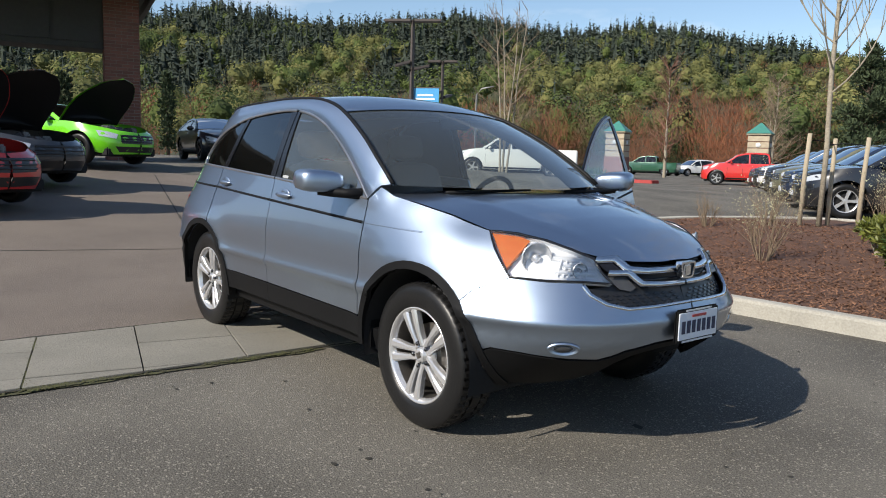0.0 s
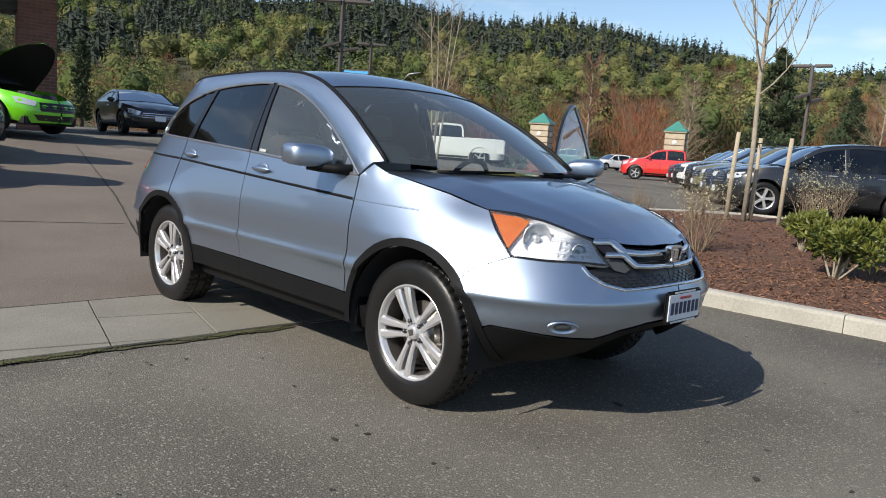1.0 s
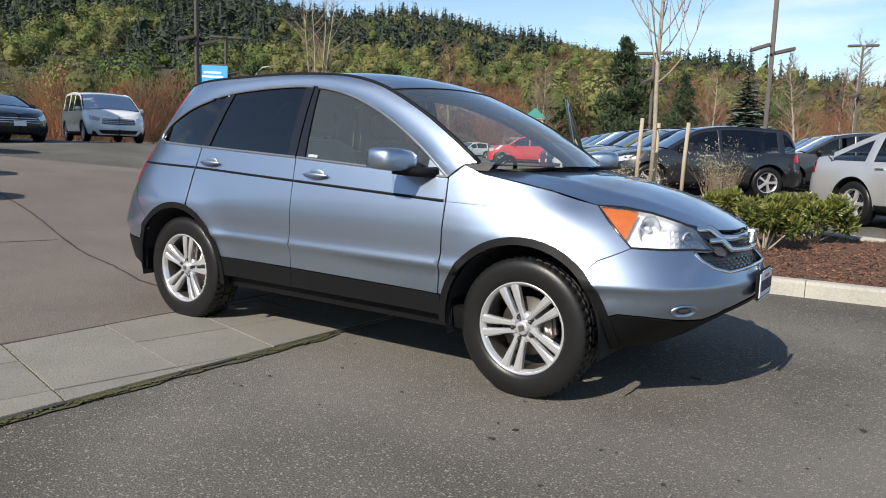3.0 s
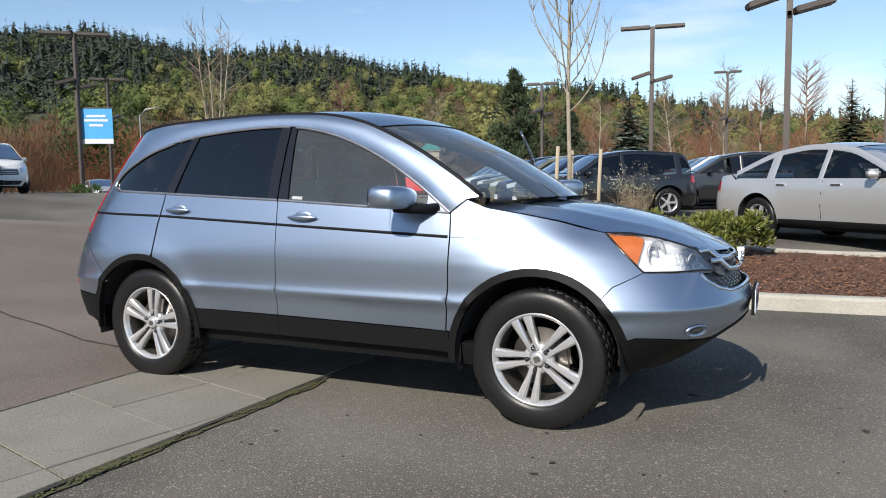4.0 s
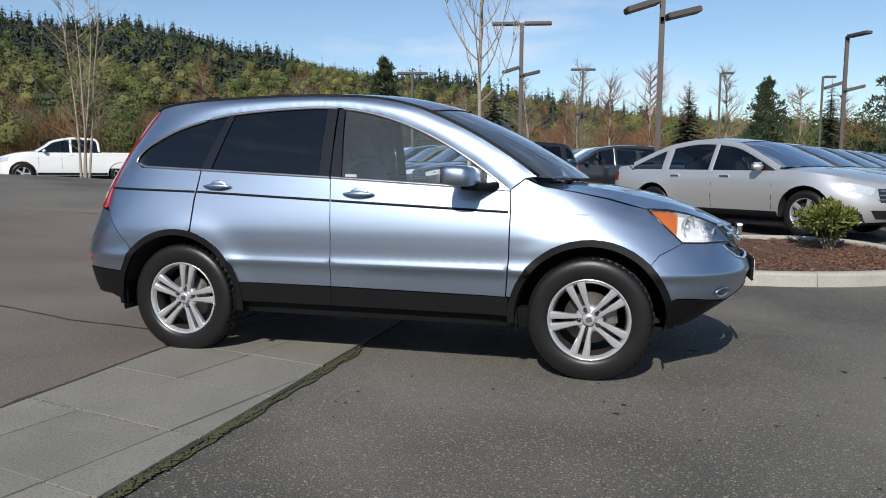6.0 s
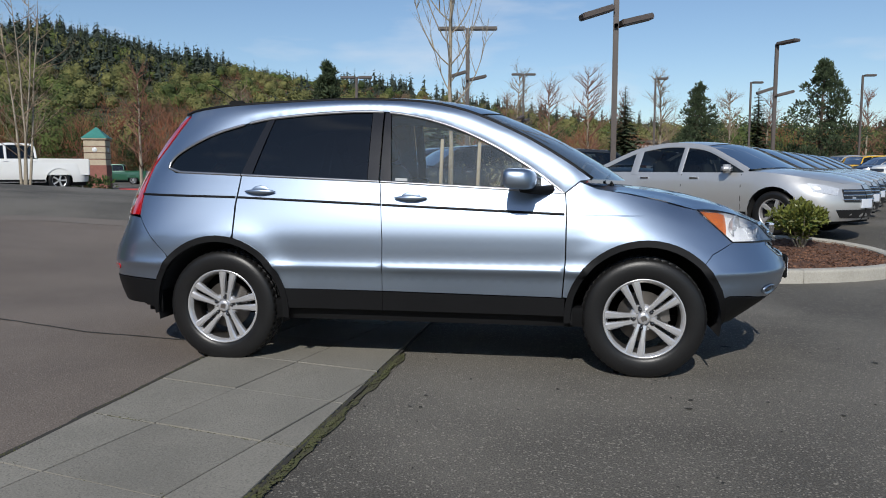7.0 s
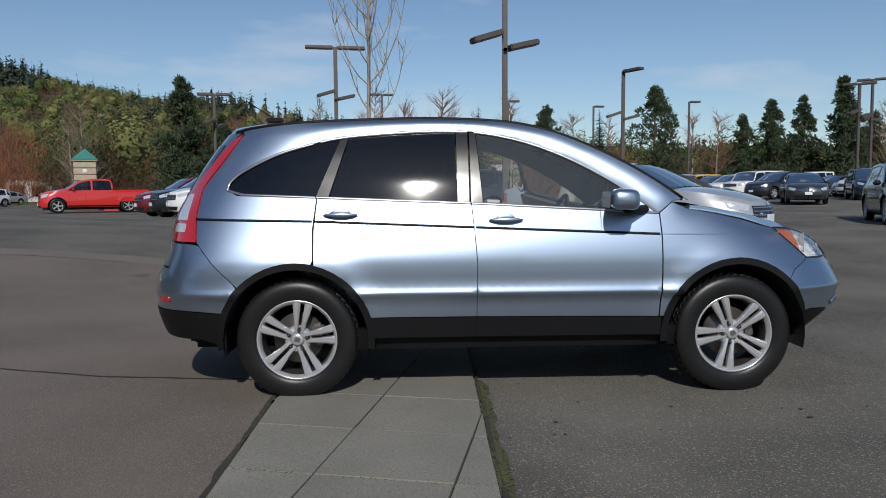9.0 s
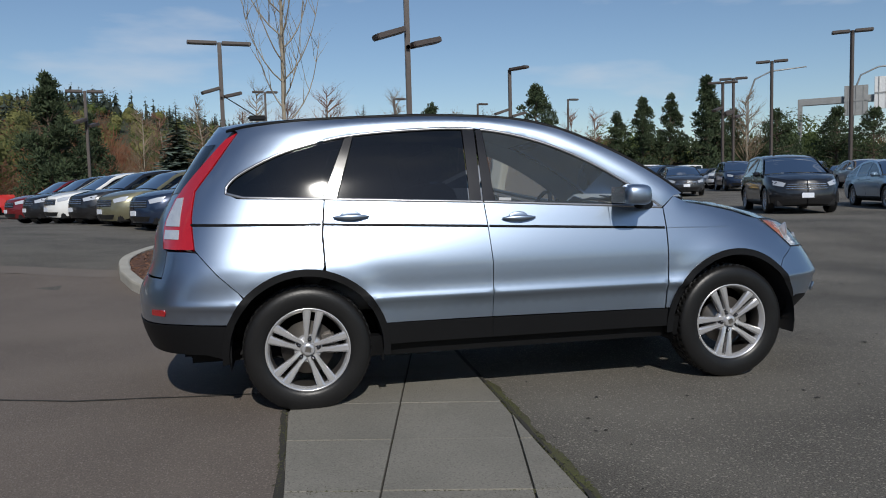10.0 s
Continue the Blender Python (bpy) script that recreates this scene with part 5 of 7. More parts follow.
def sapling(x, y):
    """The young staked tree on the island, in winter twig."""
    rnd = random.Random(8)
    z = mound(x, y)
    t = thing("tree", "slender young tree with pale bark and bare twigs", "tree", x, y, z)
    pts = [Vector((0, 0, -.05)), Vector((.02, 0, 1.2)), Vector((-.02, .02, 2.4)), Vector((.0, .03, 3.6)), Vector((.02, 0, 4.9)), Vector((0, 0, 6.0)), Vector((.03, 0, 7.0))]
    v, f = tube(pts, [.044, .040, .036, .031, .024, .016, .009], 12)
    mesh_part("trunk", v, f, BARK, t, "pale smooth trunk")
    out = []
    for k in range(26):
        zz = 2.15 + .165 * k + rnd.uniform(-.1, .1)
        a = k * 2.4 + rnd.uniform(-.3, .3)
        l = 2.4 * (1 - .45 * (zz - 2.3) / 4.2) * rnd.uniform(.75, 1.1)
        d = Vector((math.cos(a) * .42, math.sin(a) * .42, 1))
        base = Vector((0, 0, zz))
        pp, p = [base], base
        dd = Vector((math.cos(a) * 1.1, math.sin(a) * 1.1, .62)).normalized()
        for s in range(7):
            dd = (dd * .80 + Vector((0, 0, .26)) + Vector((rnd.gauss(0, .03), rnd.gauss(0, .03), 0))).normalized()
            p = p + dd * l / 7
            pp.append(p)
        out.append(tube(pp, [.015 * (1 - .75 * i / 7) for i in range(8)], 5, False))
        for _ in range(6):
            i = rnd.randint(1, 6)
            side = Vector((rnd.gauss(0, 1), rnd.gauss(0, 1), .3)).normalized()
            grow(rnd, pp[i], dd * .6 + side * .5 + Vector((0, 0, .3)), l * rnd.uniform(.2, .42), .008, 1, .5, out, .1, .5, (1, 3), .1)
    mesh_part("crown", *join(*out), BARK, t, "bare upswept twigs")
    return t


trunk_xy = (-1.38, 9.21)
sapling(*trunk_xy)
for k, (dx, dy, top, tilt) in enumerate(((-.15, -.34, 1.46, 1.6), (.50, .22, 1.44, 1.6), (-.09, .50, 1.42, .5))):
    x, y = trunk_xy[0] + dx, trunk_xy[1] + dy
    st = thing("tree_stake", "weathered round wooden stake beside the young tree", "stake", x, y, mound(x, y), group="stakes round the young tree")
    v, f = tube([(0, 0, -.15), (.01 * tilt, 0, top * .5), (.03 * tilt, 0, top)], [.036, .035, .033], 12)
    mesh_part("post", v, f, STAKE, st)
    tie = [Vector((.02 * tilt, 0, top - .12)), Vector((-dx * .5, -dy * .5, top - .10)), Vector((-dx, -dy, top - .12))]
    mesh_part("tie", *tube(tie, .008, 5), CLAD, st, "dark rubber tree tie")


def shrub(x, y, wide, high, seed, lean=0.0):
    """A leafy evergreen shrub of several clumps."""
    rnd = random.Random(seed)
    t = thing("shrub", "low evergreen shrub with glossy yellow-green leaves", "shrub", x, y, mound(x, y), group="evergreen shrubs on the island")
    blobs = []
    for k in range(11):
        a, r = rnd.uniform(0, 6.3), rnd.uniform(.1, .72) * wide
        blobs.append((math.cos(a) * r + lean * .1, math.sin(a) * r, high * rnd.uniform(.38, .80), rnd.uniform(.20, .34) * wide))
    stems = []
    for b in blobs:
        stems.append(tube([(b[0] * .1, b[1] * .1, -.03), (b[0] * .6, b[1] * .6, b[2] * .5), b[:3]], [.014, .010, .005], 5, False))
    mesh_part("stem_frame", *join(*stems), BARK, t, "pale woody stems")
    mesh_part("foliage", *leaf_cloud(blobs, 2300, .075, rnd), LEAF, t, "glossy leaves", smooth=False)
    mesh_part("inner_foliage", *leaf_cloud([(b[0] * .9, b[1] * .9, b[2] * .92, b[3] * .75) for b in blobs], 900, .075, rnd), GREENLEAF, t, smooth=False)
    return t


shrub(1.31, 5.31, .50, .66, 1)
shrub(1.7, 6.32, .50, .62, 2, .5)
shrub(4.11, 5.79, .50, .66, 3)
shrub(0.43, 6.86, .42, .50, 4)


def twiggy(x, y, wide, high, seed, buds=True):
    rnd = random.Random(seed)
    t = thing("twig_shrub", "thin bare shrub with pale buds on brown twigs", "shrub", x, y, mound(x, y), group="bare shrubs on the island")
    out, tips = [], []
    for k in range(26):
        a = rnd.uniform(0, 6.3)
        d = Vector((math.cos(a) * rnd.uniform(.1, .7) * wide / high, math.sin(a) * rnd.uniform(.1, .7) * wide / high, 1))
        grow(rnd, Vector((math.cos(a) * .06, math.sin(a) * .06, -.02)), d, high * rnd.uniform(.55, 1), .007, 2, .4, out, .10, .5, (2, 4), .12, tips)
    mesh_part("crown", *join(*out), TWIGTAN, t, "thin brown twigs")
    if buds:
        cent = [(p.x, p.y, p.z, .035) for p in tips]
        tagged(mesh_part("bud_cover", *leaf_cloud(cent, 520, .020, rnd, ratio=.8), BUD, t, "pale green-white buds", smooth=False), kind="stuff")
    return t


twiggy(-.38, 5.63, .52, .80, 5)
twiggy(-.28, 10.11, .50, .80, 6)
twiggy(-1.79, 8.32, .38, .55, 7)
twiggy(-.1, 8.45, .45, .70, 9)
twiggy(-2.45, 7.74, .30, .50, 12, False)


def litter(n, seed):
    """Scraps of leaf and dirt on the asphalt."""
    rnd = random.Random(seed)
    vs, fs = [], []
    for _ in range(n):
        x, y = rnd.uniform(-.2, 6.0), rnd.uniform(-5.0, 2.9)
        l, k, a = rnd.uniform(.003, .013) * (2.2 if rnd.random() < .06 else 1), len(vs), rnd.uniform(0, 6.3)
        z = h(x, y) + .004
        for q in range(6):
            r = l * rnd.uniform(.4, 1.2) * (1 if q % 3 else 1.6)
            vs.append((x + r * math.cos(a + q * 1.047), y + r * math.sin(a + q * 1.047), z + rnd.uniform(0, .004)))
        fs.append(tuple(range(k, k + 6)))
    return vs, fs


tagged(mesh_part("leaf_litter", *litter(300, 3), JOINT, None, smooth=False), "dark scraps of leaf on the asphalt", "litter", kind="stuff")

# ---- parked vehicles ----
# each kind: length, half width, wheelbase, front overhang, wheel radius, belt height, roof line from the windscreen foot back,
# index of the windscreen head and of the roof's rear end, bonnet edge height at the nose, tail deck height (0: none)
KINDS = {
    "saloon": (5.10, .935, 2.87, .98, .345, .97, ((1.00, 1.02), (.55, 1.24), (.12, 1.41), (-.5, 1.475), (-1.0, 1.43), (-1.35, 1.35), (-1.95, 1.10)), 2, 5, .78, 1.06),
    "suv": (4.75, .955, 2.82, .94, .370, 1.06, ((1.02, 1.12), (.65, 1.34), (.25, 1.56), (-.5, 1.665), (-1.3, 1.64), (-1.85, 1.57), (-2.08, 1.22)), 2, 5, .90, 0),
    "van": (5.10, .970, 3.00, .98, .340, 1.05, ((1.45, 1.10), (1.0, 1.36), (.55, 1.60), (-.4, 1.70), (-1.5, 1.69), (-2.15, 1.60), (-2.38, 1.20)), 2, 5, .85, 0),
    "coupe": (4.80, .935, 2.72, .95, .345, .96, ((.82, 1.00), (.45, 1.17), (.05, 1.31), (-.45, 1.355), (-.9, 1.31), (-1.2, 1.24), (-1.75, 1.06)), 2, 5, .74, 1.02),
    "pickup": (5.85, 1.00, 3.68, .95, .415, 1.28, ((1.35, 1.34), (1.0, 1.56), (.72, 1.76), (.1, 1.90), (-.5, 1.90), (-.92, 1.84), (-1.02, 1.36)), 2, 5, 1.08, 1.30),
    "boxy": (4.85, .955, 2.90, .85, .385, 1.15, ((1.05, 1.18), (.85, 1.45), (.65, 1.70), (-.3, 1.80), (-1.4, 1.80), (-2.05, 1.76), (-2.15, 1.20)), 2, 5, 1.05, 0),
}


def car_tables(kind):
    L, w, wb, fo, r, belt, roof, i0, i1, nz, deck = KINDS[kind]
    nose, tail = wb / 2 + fo, wb / 2 + fo - L
    top = max(p[1] for p in roof) + .06
    tuck = .70 if kind not in ("pickup", "boxy", "van") else .80
    g = .06 if kind in ("pickup", "boxy") else 0
    wz = ((.16, .86 * w), (.24, .92 * w), (.36, .965 * w), (.55, .995 * w), (.68, w), (belt - .12, .985 * w), (belt, .95 * w), (top, tuck * w))
    ns = ((.16, nose - .16), (.30, nose - .04), (.45, nose), (.6, nose - .01), (nz, nose - .08), (nz + .12, nose - .30), (top, nose - 1.0))
    tl = ((.16, tail + .18), (.32, tail + .04), (.5, tail), (.75, tail + .03), (belt, tail + .08), (top, tail + .30))
    blunt = 5.5 if kind in ("pickup", "boxy") else 4.2
    return wz, ns, ((.2, blunt), (nz - .1, blunt - .6), (nz + .1, 3.0)), tl, ((.2, 6.5), (top, 6.0)), nose, tail


def wheel_meshes(r):
    w = r * .32
    tyre = lathe([(r * .66, w * .7), (r * .80, w * .95), (r * .95, w * .9), (r, w * .6), (r, -w * .6), (r * .95, -w * .9), (r * .80, -w * .95), (r * .66, -w * .8)], 28)
    rim = lathe([(r * .66, -w * .8), (r * .62, -w * .72), (r * .60, -w * .2), (r * .60, w * .4)], 28)
    spokes = []
    for i in range(5):
        sv, sf = [], []
        for q, ww in ((.05, .10), (.30, .085), (.63, .115)):
            for u, z in ((-1, -w * .35), (-.7, -w * .72), (.7, -w * .72), (1, -w * .35)):
                sv.append((u * ww * r, z, q * r))
        for q in range(2):
            for e in range(3):
                sf.append((q * 4 + e, q * 4 + e + 1, (q + 1) * 4 + e + 1, (q + 1) * 4 + e))
        spokes.append(moved((sv, sf), Matrix.Rotation(2 * math.pi * i / 5 + .3, 4, "Y")))
    hub = lathe([(r * .15, -w * .5), (r * .14, -w * .80), (.0005, -w * .82)], 14)
    back = lathe([(r * .62, -w * .1), (.0005, -w * .08)], 20)
    return tyre, join(rim, hub, *spokes), back


def build_car(name, kind, colour, label, rim_mat=None, step=.11, hood_up=False, plate=True, stripe=None):
    """A parked vehicle, nose towards +x, with its origin on the ground between the axles."""
    L, w, wb, fo, r, belt, roof, i0, i1, nz, deck = KINDS[kind]
    wz, ns, ne, tl, te, nose, tail = car_tables(kind)
    ar = r * 1.20
    S = Shell(wz, ns, ne, tl, te, nose - 1.25, tail + 1.0, (wb / 2, -wb / 2), .012, r, ar)
    P = PAINTS[colour]
    t = thing(name, label, "car" if kind != "pickup" else "pickup truck")
    cowl, rear_foot = roof[0], roof[-1]

    def top_z(x):
        if x >= cowl[0]:
            u = (x - cowl[0]) / (nose - .08 - cowl[0])
            return cowl[1] - .03 + (nz - cowl[1] + .03) * min(1, u) ** 1.7
        if deck and x < rear_foot[0]:
            return rear_foot[1] - .03 + (deck - .02 - rear_foot[1]) * min(1, (rear_foot[0] - x) / (rear_foot[0] - tail - .15))
        return belt

    def fl(p):
        return [(S.ax(x, z), z) for x, z in p]

    end_f, end_r = lambda z: (S.end(z) - .01, z), lambda z: (S.end(z, True) + .01, z)
    bottom = .26 if kind not in ("pickup", "boxy") else .36
    bottom_line = [end_r(bottom + .04)] + fl([(tail + .3, bottom)]) + fl(arc(-wb / 2, r, ar, 188, -8, 12)) + fl(arc(wb / 2, r, ar, 188, -8, 12)) + fl([(nose - .3, bottom - .02)]) + [end_f(bottom)]
    xs = np.linspace(nose - .18, cowl[0], 8)
    tops = [end_f(nz)] + fl([(x, top_z(x)) for x in xs]) + fl([(cowl[0] - .1, belt), (rear_foot[0] + .08, belt + .02)])
    if deck:
        tops += fl([(x, top_z(x)) for x in np.linspace(rear_foot[0], tail + .2, 5)]) + [end_r(deck - .04)]
    else:
        tops += [end_r(belt + .02)]
    body = []
    skirt = bottom_line + [end_f((bottom + nz) / 2)] + tops + [end_r((bottom + belt) / 2)]
    for left in (False, True):
        body.append(S.patch(skirt, 0, step, gap=0, depth=0, left=left))
    # roof and pillars
    def edge(x, z, crown, n=9, inset=.0, bow=0.0):
        ye = S.half(x, z) - inset
        return [(x + bow * (1 - (j / (n - 1) * 2 - 1) ** 2), (j / (n - 1) * 2 - 1) * ye, z + crown * (1 - abs(j / (n - 1) * 2 - 1) ** 2.2)) for j in range(n)]
    line = spline(roof, 4)
    hi0, hi1 = i0 * 4, i1 * 4
    rv, rf = sheet([edge(x, z, .05) for x, z in line[hi0:hi1 + 1]])
    body.append((rv, rf))
    for left in (False, True):
        body.append(S.strip(fl([(x, z - .025) for x, z in line]), .085, .006, 0, left, .15))
        bx = roof[3][0] + .25 if kind != "pickup" else .05
        posts = [(bx, .09)] + ([(roof[5][0] + .15, .16)] if not deck or kind == "saloon" else []) + ([(-1.0, .10)] if kind in ("van", "boxy") else [])
        for px, pw in posts:
            body.append(S.strip(fl([(px, belt - .03), (px + .02, curve_at(sorted(line), px) - .02)]), pw, .005, 0, left, .15))
    hood_rows = []
    for x in np.linspace(cowl[0] - .04, nose - .085, 14):
        z = top_z(x)
        hood_rows.append(edge(x, z, .055 * (1 - .6 * soft(nose - .6, nose - .08, x)), inset=.002))
    if not hood_up:
        body.append(sheet(hood_rows[::-1]))
    if deck and kind != "pickup":
        body.append(sheet([edge(x, top_z(x), .02) for x in np.linspace(tail + .12, rear_foot[0] + .06, 5)]))
    v, f = join(*body)
    shell = mesh_part("body", v, f, P, t)
    if hood_up:
        v, f = sheet(hood_rows[::-1])
        foot = Vector((cowl[0] - .02, 0, top_z(cowl[0])))
        m = Matrix.Translation(foot) @ Matrix.Rotation(radians(-52), 4, "Y") @ Matrix.Translation(-foot)
        bonnet = mesh_part("bonnet", *moved((v, f), m), P, t, "bonnet propped wide open")
        mesh_part("bonnet_lining", *moved(([(q[0], q[1] * .96, q[2] - .025) for q in v], f), m), CLAD, bonnet, "black underside of the bonnet")
        part("engine_bay", box((cowl[0] - .1, -.66, .40), (nose - .25, .66, .70), .03), CLAD, t)
        rnd = random.Random(len(label))
        for _ in range(9):
            x, y = rnd.uniform(cowl[0] + .1, nose - .5), rnd.uniform(-.5, .5)
            part("engine", box((x - rnd.uniform(.06, .2), y - rnd.uniform(.05, .18), .68), (x + .14, y + .12, rnd.uniform(.76, .90)), .03), ENGINE, t, "grey engine part")
    if kind == "pickup":
        bx0, bx1, zt = roof[-1][0] - .06, tail + .06, top_z(-1.5)
        for s in (-1, 1):
            part("bed_side", box((bx1, s * .93 - .05, .62), (bx0, s * .93 + .05, zt + .005), .03), P, t)
        part("tailgate", box((bx1 - .02, -.88, .62), (bx1 + .05, .88, zt - .02), .02), P, t)
        part("bed_floor", box((bx1, -.9, .60), (bx0, .9, .68), .01), CLAD, t)
        part("cab_back", box((roof[-1][0] - .05, -.86, .7), (roof[-1][0] + .03, .86, 1.36), .02), P, t)
    # glass
    for left in (False, True):
        gl = fl([(x, z - .03) for x, z in line[1:]] + [(rear_foot[0] + .02, belt), (cowl[0] - .06, belt)])
        v, f = S.patch(gl, -.006, .25, gap=0, depth=0, left=left)
        mesh_part("side_window", v, f, CARGLASS, t, "dark side glass")
    mesh_part("windscreen", *sheet([edge(x, z, .035, inset=.05, bow=.10) for x, z in line[hi0::-1]][::-1][::-1]), CARGLASS, t, "raked windscreen")
    v, f = sheet([edge(x, z, .03, inset=.07, bow=-.06) for x, z in line[hi1:]])
    mesh_part("rear_window", v, f, CARGLASS, t)
    # lamps, grille, trims
    lh = .12 if kind not in ("pickup", "boxy") else .20
    for left in (False, True):
        a1 = S.ay(w * .60, nz - .1)
        a0 = S.ax(nose - .52, nz)
        hl = [(a0, nz + .03), (a0 + .1, nz - lh * .8), (a1, nz - lh - .03), (a1 + .03, nz - .05), ((a0 + a1) / 2, nz + .005)]
        v, f = S.patch(hl, .006, .12, gap=0, depth=.015, left=left)
        mesh_part("headlamp", v, f, WHITELENS, t, "clear headlamp")
        b1 = S.ay(w * .62, belt - .15, True)
        b0 = S.ax(tail + .38, belt - .15)
        tz = belt - .02
        v, f = S.patch([(b0, tz), (b1, tz), (b1, tz - .2), (b0 + .03, tz - .16)], .006, .12, gap=0, depth=.015, left=left)
        mesh_part("tail_lamp", v, f, REDLENS, t, "red tail lamp")
        g0 = S.ay(w * .55, nz - .15)
        gz = nz - .06
        grill = [(g0, gz), (g0 + .05, gz - .19), (S.end(gz - .2) - .012, gz - .2), (S.end(gz) - .012, gz)]
        v, f = S.patch(grill, .004, .12, gap=0, depth=.01, left=left)
        gr = mesh_part("grille", v, f, MESHBLACK, t, "dark front grille")
        for q in (.03, .09, .15):
            v, f = S.strip([(g0 + .02, gz - q), (S.end(gz - q) - .012, gz - q)], .026, .012, .004, left, .15)
            mesh_part("grille_bar", v, f, GLOSSBLACK if hood_up else CHROME, gr, "bright grille bar" if not hood_up else "")
        l0 = S.ay(w * .62, .36)
        v, f = S.patch([(l0, .42), (l0 + .06, .30), (S.end(.3) - .012, .29), (S.end(.42) - .012, .42)], .004, .12, gap=0, depth=.01, left=left)
        mesh_part("air_intake", v, f, MESHBLACK, t)
        for ax in (wb / 2, -wb / 2):
            vv = []
            for i in range(15):
                an = radians(-10 + 200 * i / 14)
                for yy in (.97, .55):
                    vv.append((ax + ar * 1.0 * math.cos(an), (1 if left else -1) * w * yy, r + ar * math.sin(an)))
            mesh_part("wheel_housing", vv, [(2 * i, 2 * i + 1, 2 * i + 3, 2 * i + 2) for i in range(14)], DARK, t)
        # handles, mirror, sill
        s = 1 if left else -1
        for hx in ((.05, -.95) if kind != "coupe" else (-.25,)):
            y = s * S.half(hx, belt - .09)
            part("door_handle", box((hx - .09, y - .025, belt - .10), (hx + .09, y + .025, belt - .075), .008), CHROME if colour in ("silver", "black") else P, t)
        mx = cowl[0] - .32
        my = s * (S.half(mx, belt) + .09)
        part("door_mirror", box((mx - .06, my - .10, belt - .01), (mx + .07, my + .10, belt + .13), .035), P, t, "", True)
        v, f = S.strip(fl([(-wb / 2 + ar + .02, bottom + .05), (wb / 2 - ar - .02, bottom + .05)]), .09, .012, 0, left, .2)
        mesh_part("sill_trim", v, f, CLAD, t)
        # door gaps as near-black strips on the skin, shade drawn in colour
        for dx in ((roof[3][0] + .30,) if kind != "coupe" else ()) + (cowl[0] - .10,):
            v, f = S.strip(fl([(dx, bottom + .12), (dx, belt - .02)]), .012, .001, .0008, left, .2)
            mesh_part("door_gap", v, f, DARK, t)
    if plate:
        part("number_plate", box((nose - .01, -.155, .44), (nose + .012, .155, .575), .004), PLATEWHITE, t, "white number plate without legible writing")
    part("underbody", box((tail + .2, -w * .8, .20), (nose - .25, w * .8, .40), .03), DARK, t)
    part("cabin", box((rear_foot[0] + .35, -w * .72, .5), (cowl[0] - .2, w * .72, belt - .03), .05), TRIM, t)
    for sx in (.25, -.75) if kind != "pickup" else (.55, -.35):
        for sy in (-.4, .4):
            part("seat", box((sx - .28, sy - .24, belt - .4), (sx - .10, sy + .24, belt + .22), .07, None), LEATHER, t, "", True)
    ty, rm, bk = wheel_meshes(r)
    for ax in (wb / 2, -wb / 2):
        for s in (-1, 1):
            m = pose(ax, s * (w - r * .32 - .02), r, 0, 0, 180 if s > 0 else 0)
            wh = mesh_part("wheel", *ty, RUBBER, t, "black tyre", m=m)
            mesh_part("rim", *rm, rim_mat or ALLOY, wh, "alloy rim", smooth=False)
            mesh_part("brake_plate", *bk, DARK, wh)
    if stripe:
        v, f = sheet([[(q[0], q[1] * .32, q[2] + .004) for q in row] for row in hood_rows[::-1]])
        mesh_part("bonnet_stripe", v, f, stripe, t)
    return t


CARGLASS = glass("car_glass", (0.20, 0.23, 0.23), 0.02)


def park(ob, x, y, turn, group="", label=""):
    ob.matrix_basis = pose(x, y, h(x, y), 0, 0, turn)
    return tagged(ob, label, group=group)


def park_copy(ob, x, y, turn, group="", label=""):
    return tagged(copy_thing(ob, pose(x, y, h(x, y), 0, 0, turn)), label, group=group)


# silver saloons nose out beside the island
ROW_A, ROW_B, ROW_C = "row of saloons behind the island", "angled row of crossovers", "rows across the car park"
silver = park(build_car("saloon", "saloon", "silver", "large silver four-door saloon parked behind the island", step=.07), 3.55, 8.47, -43, ROW_A)
for k in range(1, 6):
    park_copy(silver, 3.55 + 1.04 * k, 8.47 + 2.44 * k, -43, ROW_A, "silver four-door saloon parked in line")
black_suv = build_car("crossover", "suv", "black", "black crossover with bright window trim beside the island", step=.08)
blue_car = build_car("saloon", "saloon", "pale blue", "pale blue saloon facing down the aisle", step=.14)
white_suv = build_car("crossover", "suv", "white", "white crossover in the angled row", step=.12)
khaki = build_car("crossover", "suv", "khaki", "olive-gold crossover in the angled row", step=.12)
dred = build_car("crossover", "suv", "dark red", "dark red crossover at the end of the angled row", step=.12)
dgrey = build_car("saloon", "saloon", "dark grey", "dark grey saloon facing down the aisle", step=.12)
dblue = build_car("crossover", "suv", "dark blue", "dark blue crossover in the angled row", step=.12)


def row_spot(k):
    return -2.14 - 1.29 * k, 15.04 + 2.01 * k


park(black_suv, *row_spot(0), 214, ROW_B)
park(dblue, *row_spot(1), 214, ROW_B)
park(khaki, *row_spot(2), 214, ROW_B)
park_copy(black_suv, *row_spot(3), 214, ROW_B, "black crossover in the angled row")
park(white_suv, *row_spot(4), 214, ROW_B)
park_copy(black_suv, *row_spot(5), 214, ROW_B, "black crossover in the angled row")
park(dred, *row_spot(6), 214, ROW_B)
# second crossover tail to tail with the saloons
park_copy(black_suv, 0.52, 20.11, 196, ROW_B, "black crossover nosed into the middle row")
park_copy(white_suv, -.14, 22.62, 196, ROW_B, "white crossover nosed into the middle row")
park_copy(black_suv, -.79, 25.25, 196, ROW_B, "black crossover nosed into the middle row")
park_copy(dgrey, -1.34, 27.71, 196, ROW_B, "dark grey saloon nosed into the middle row")
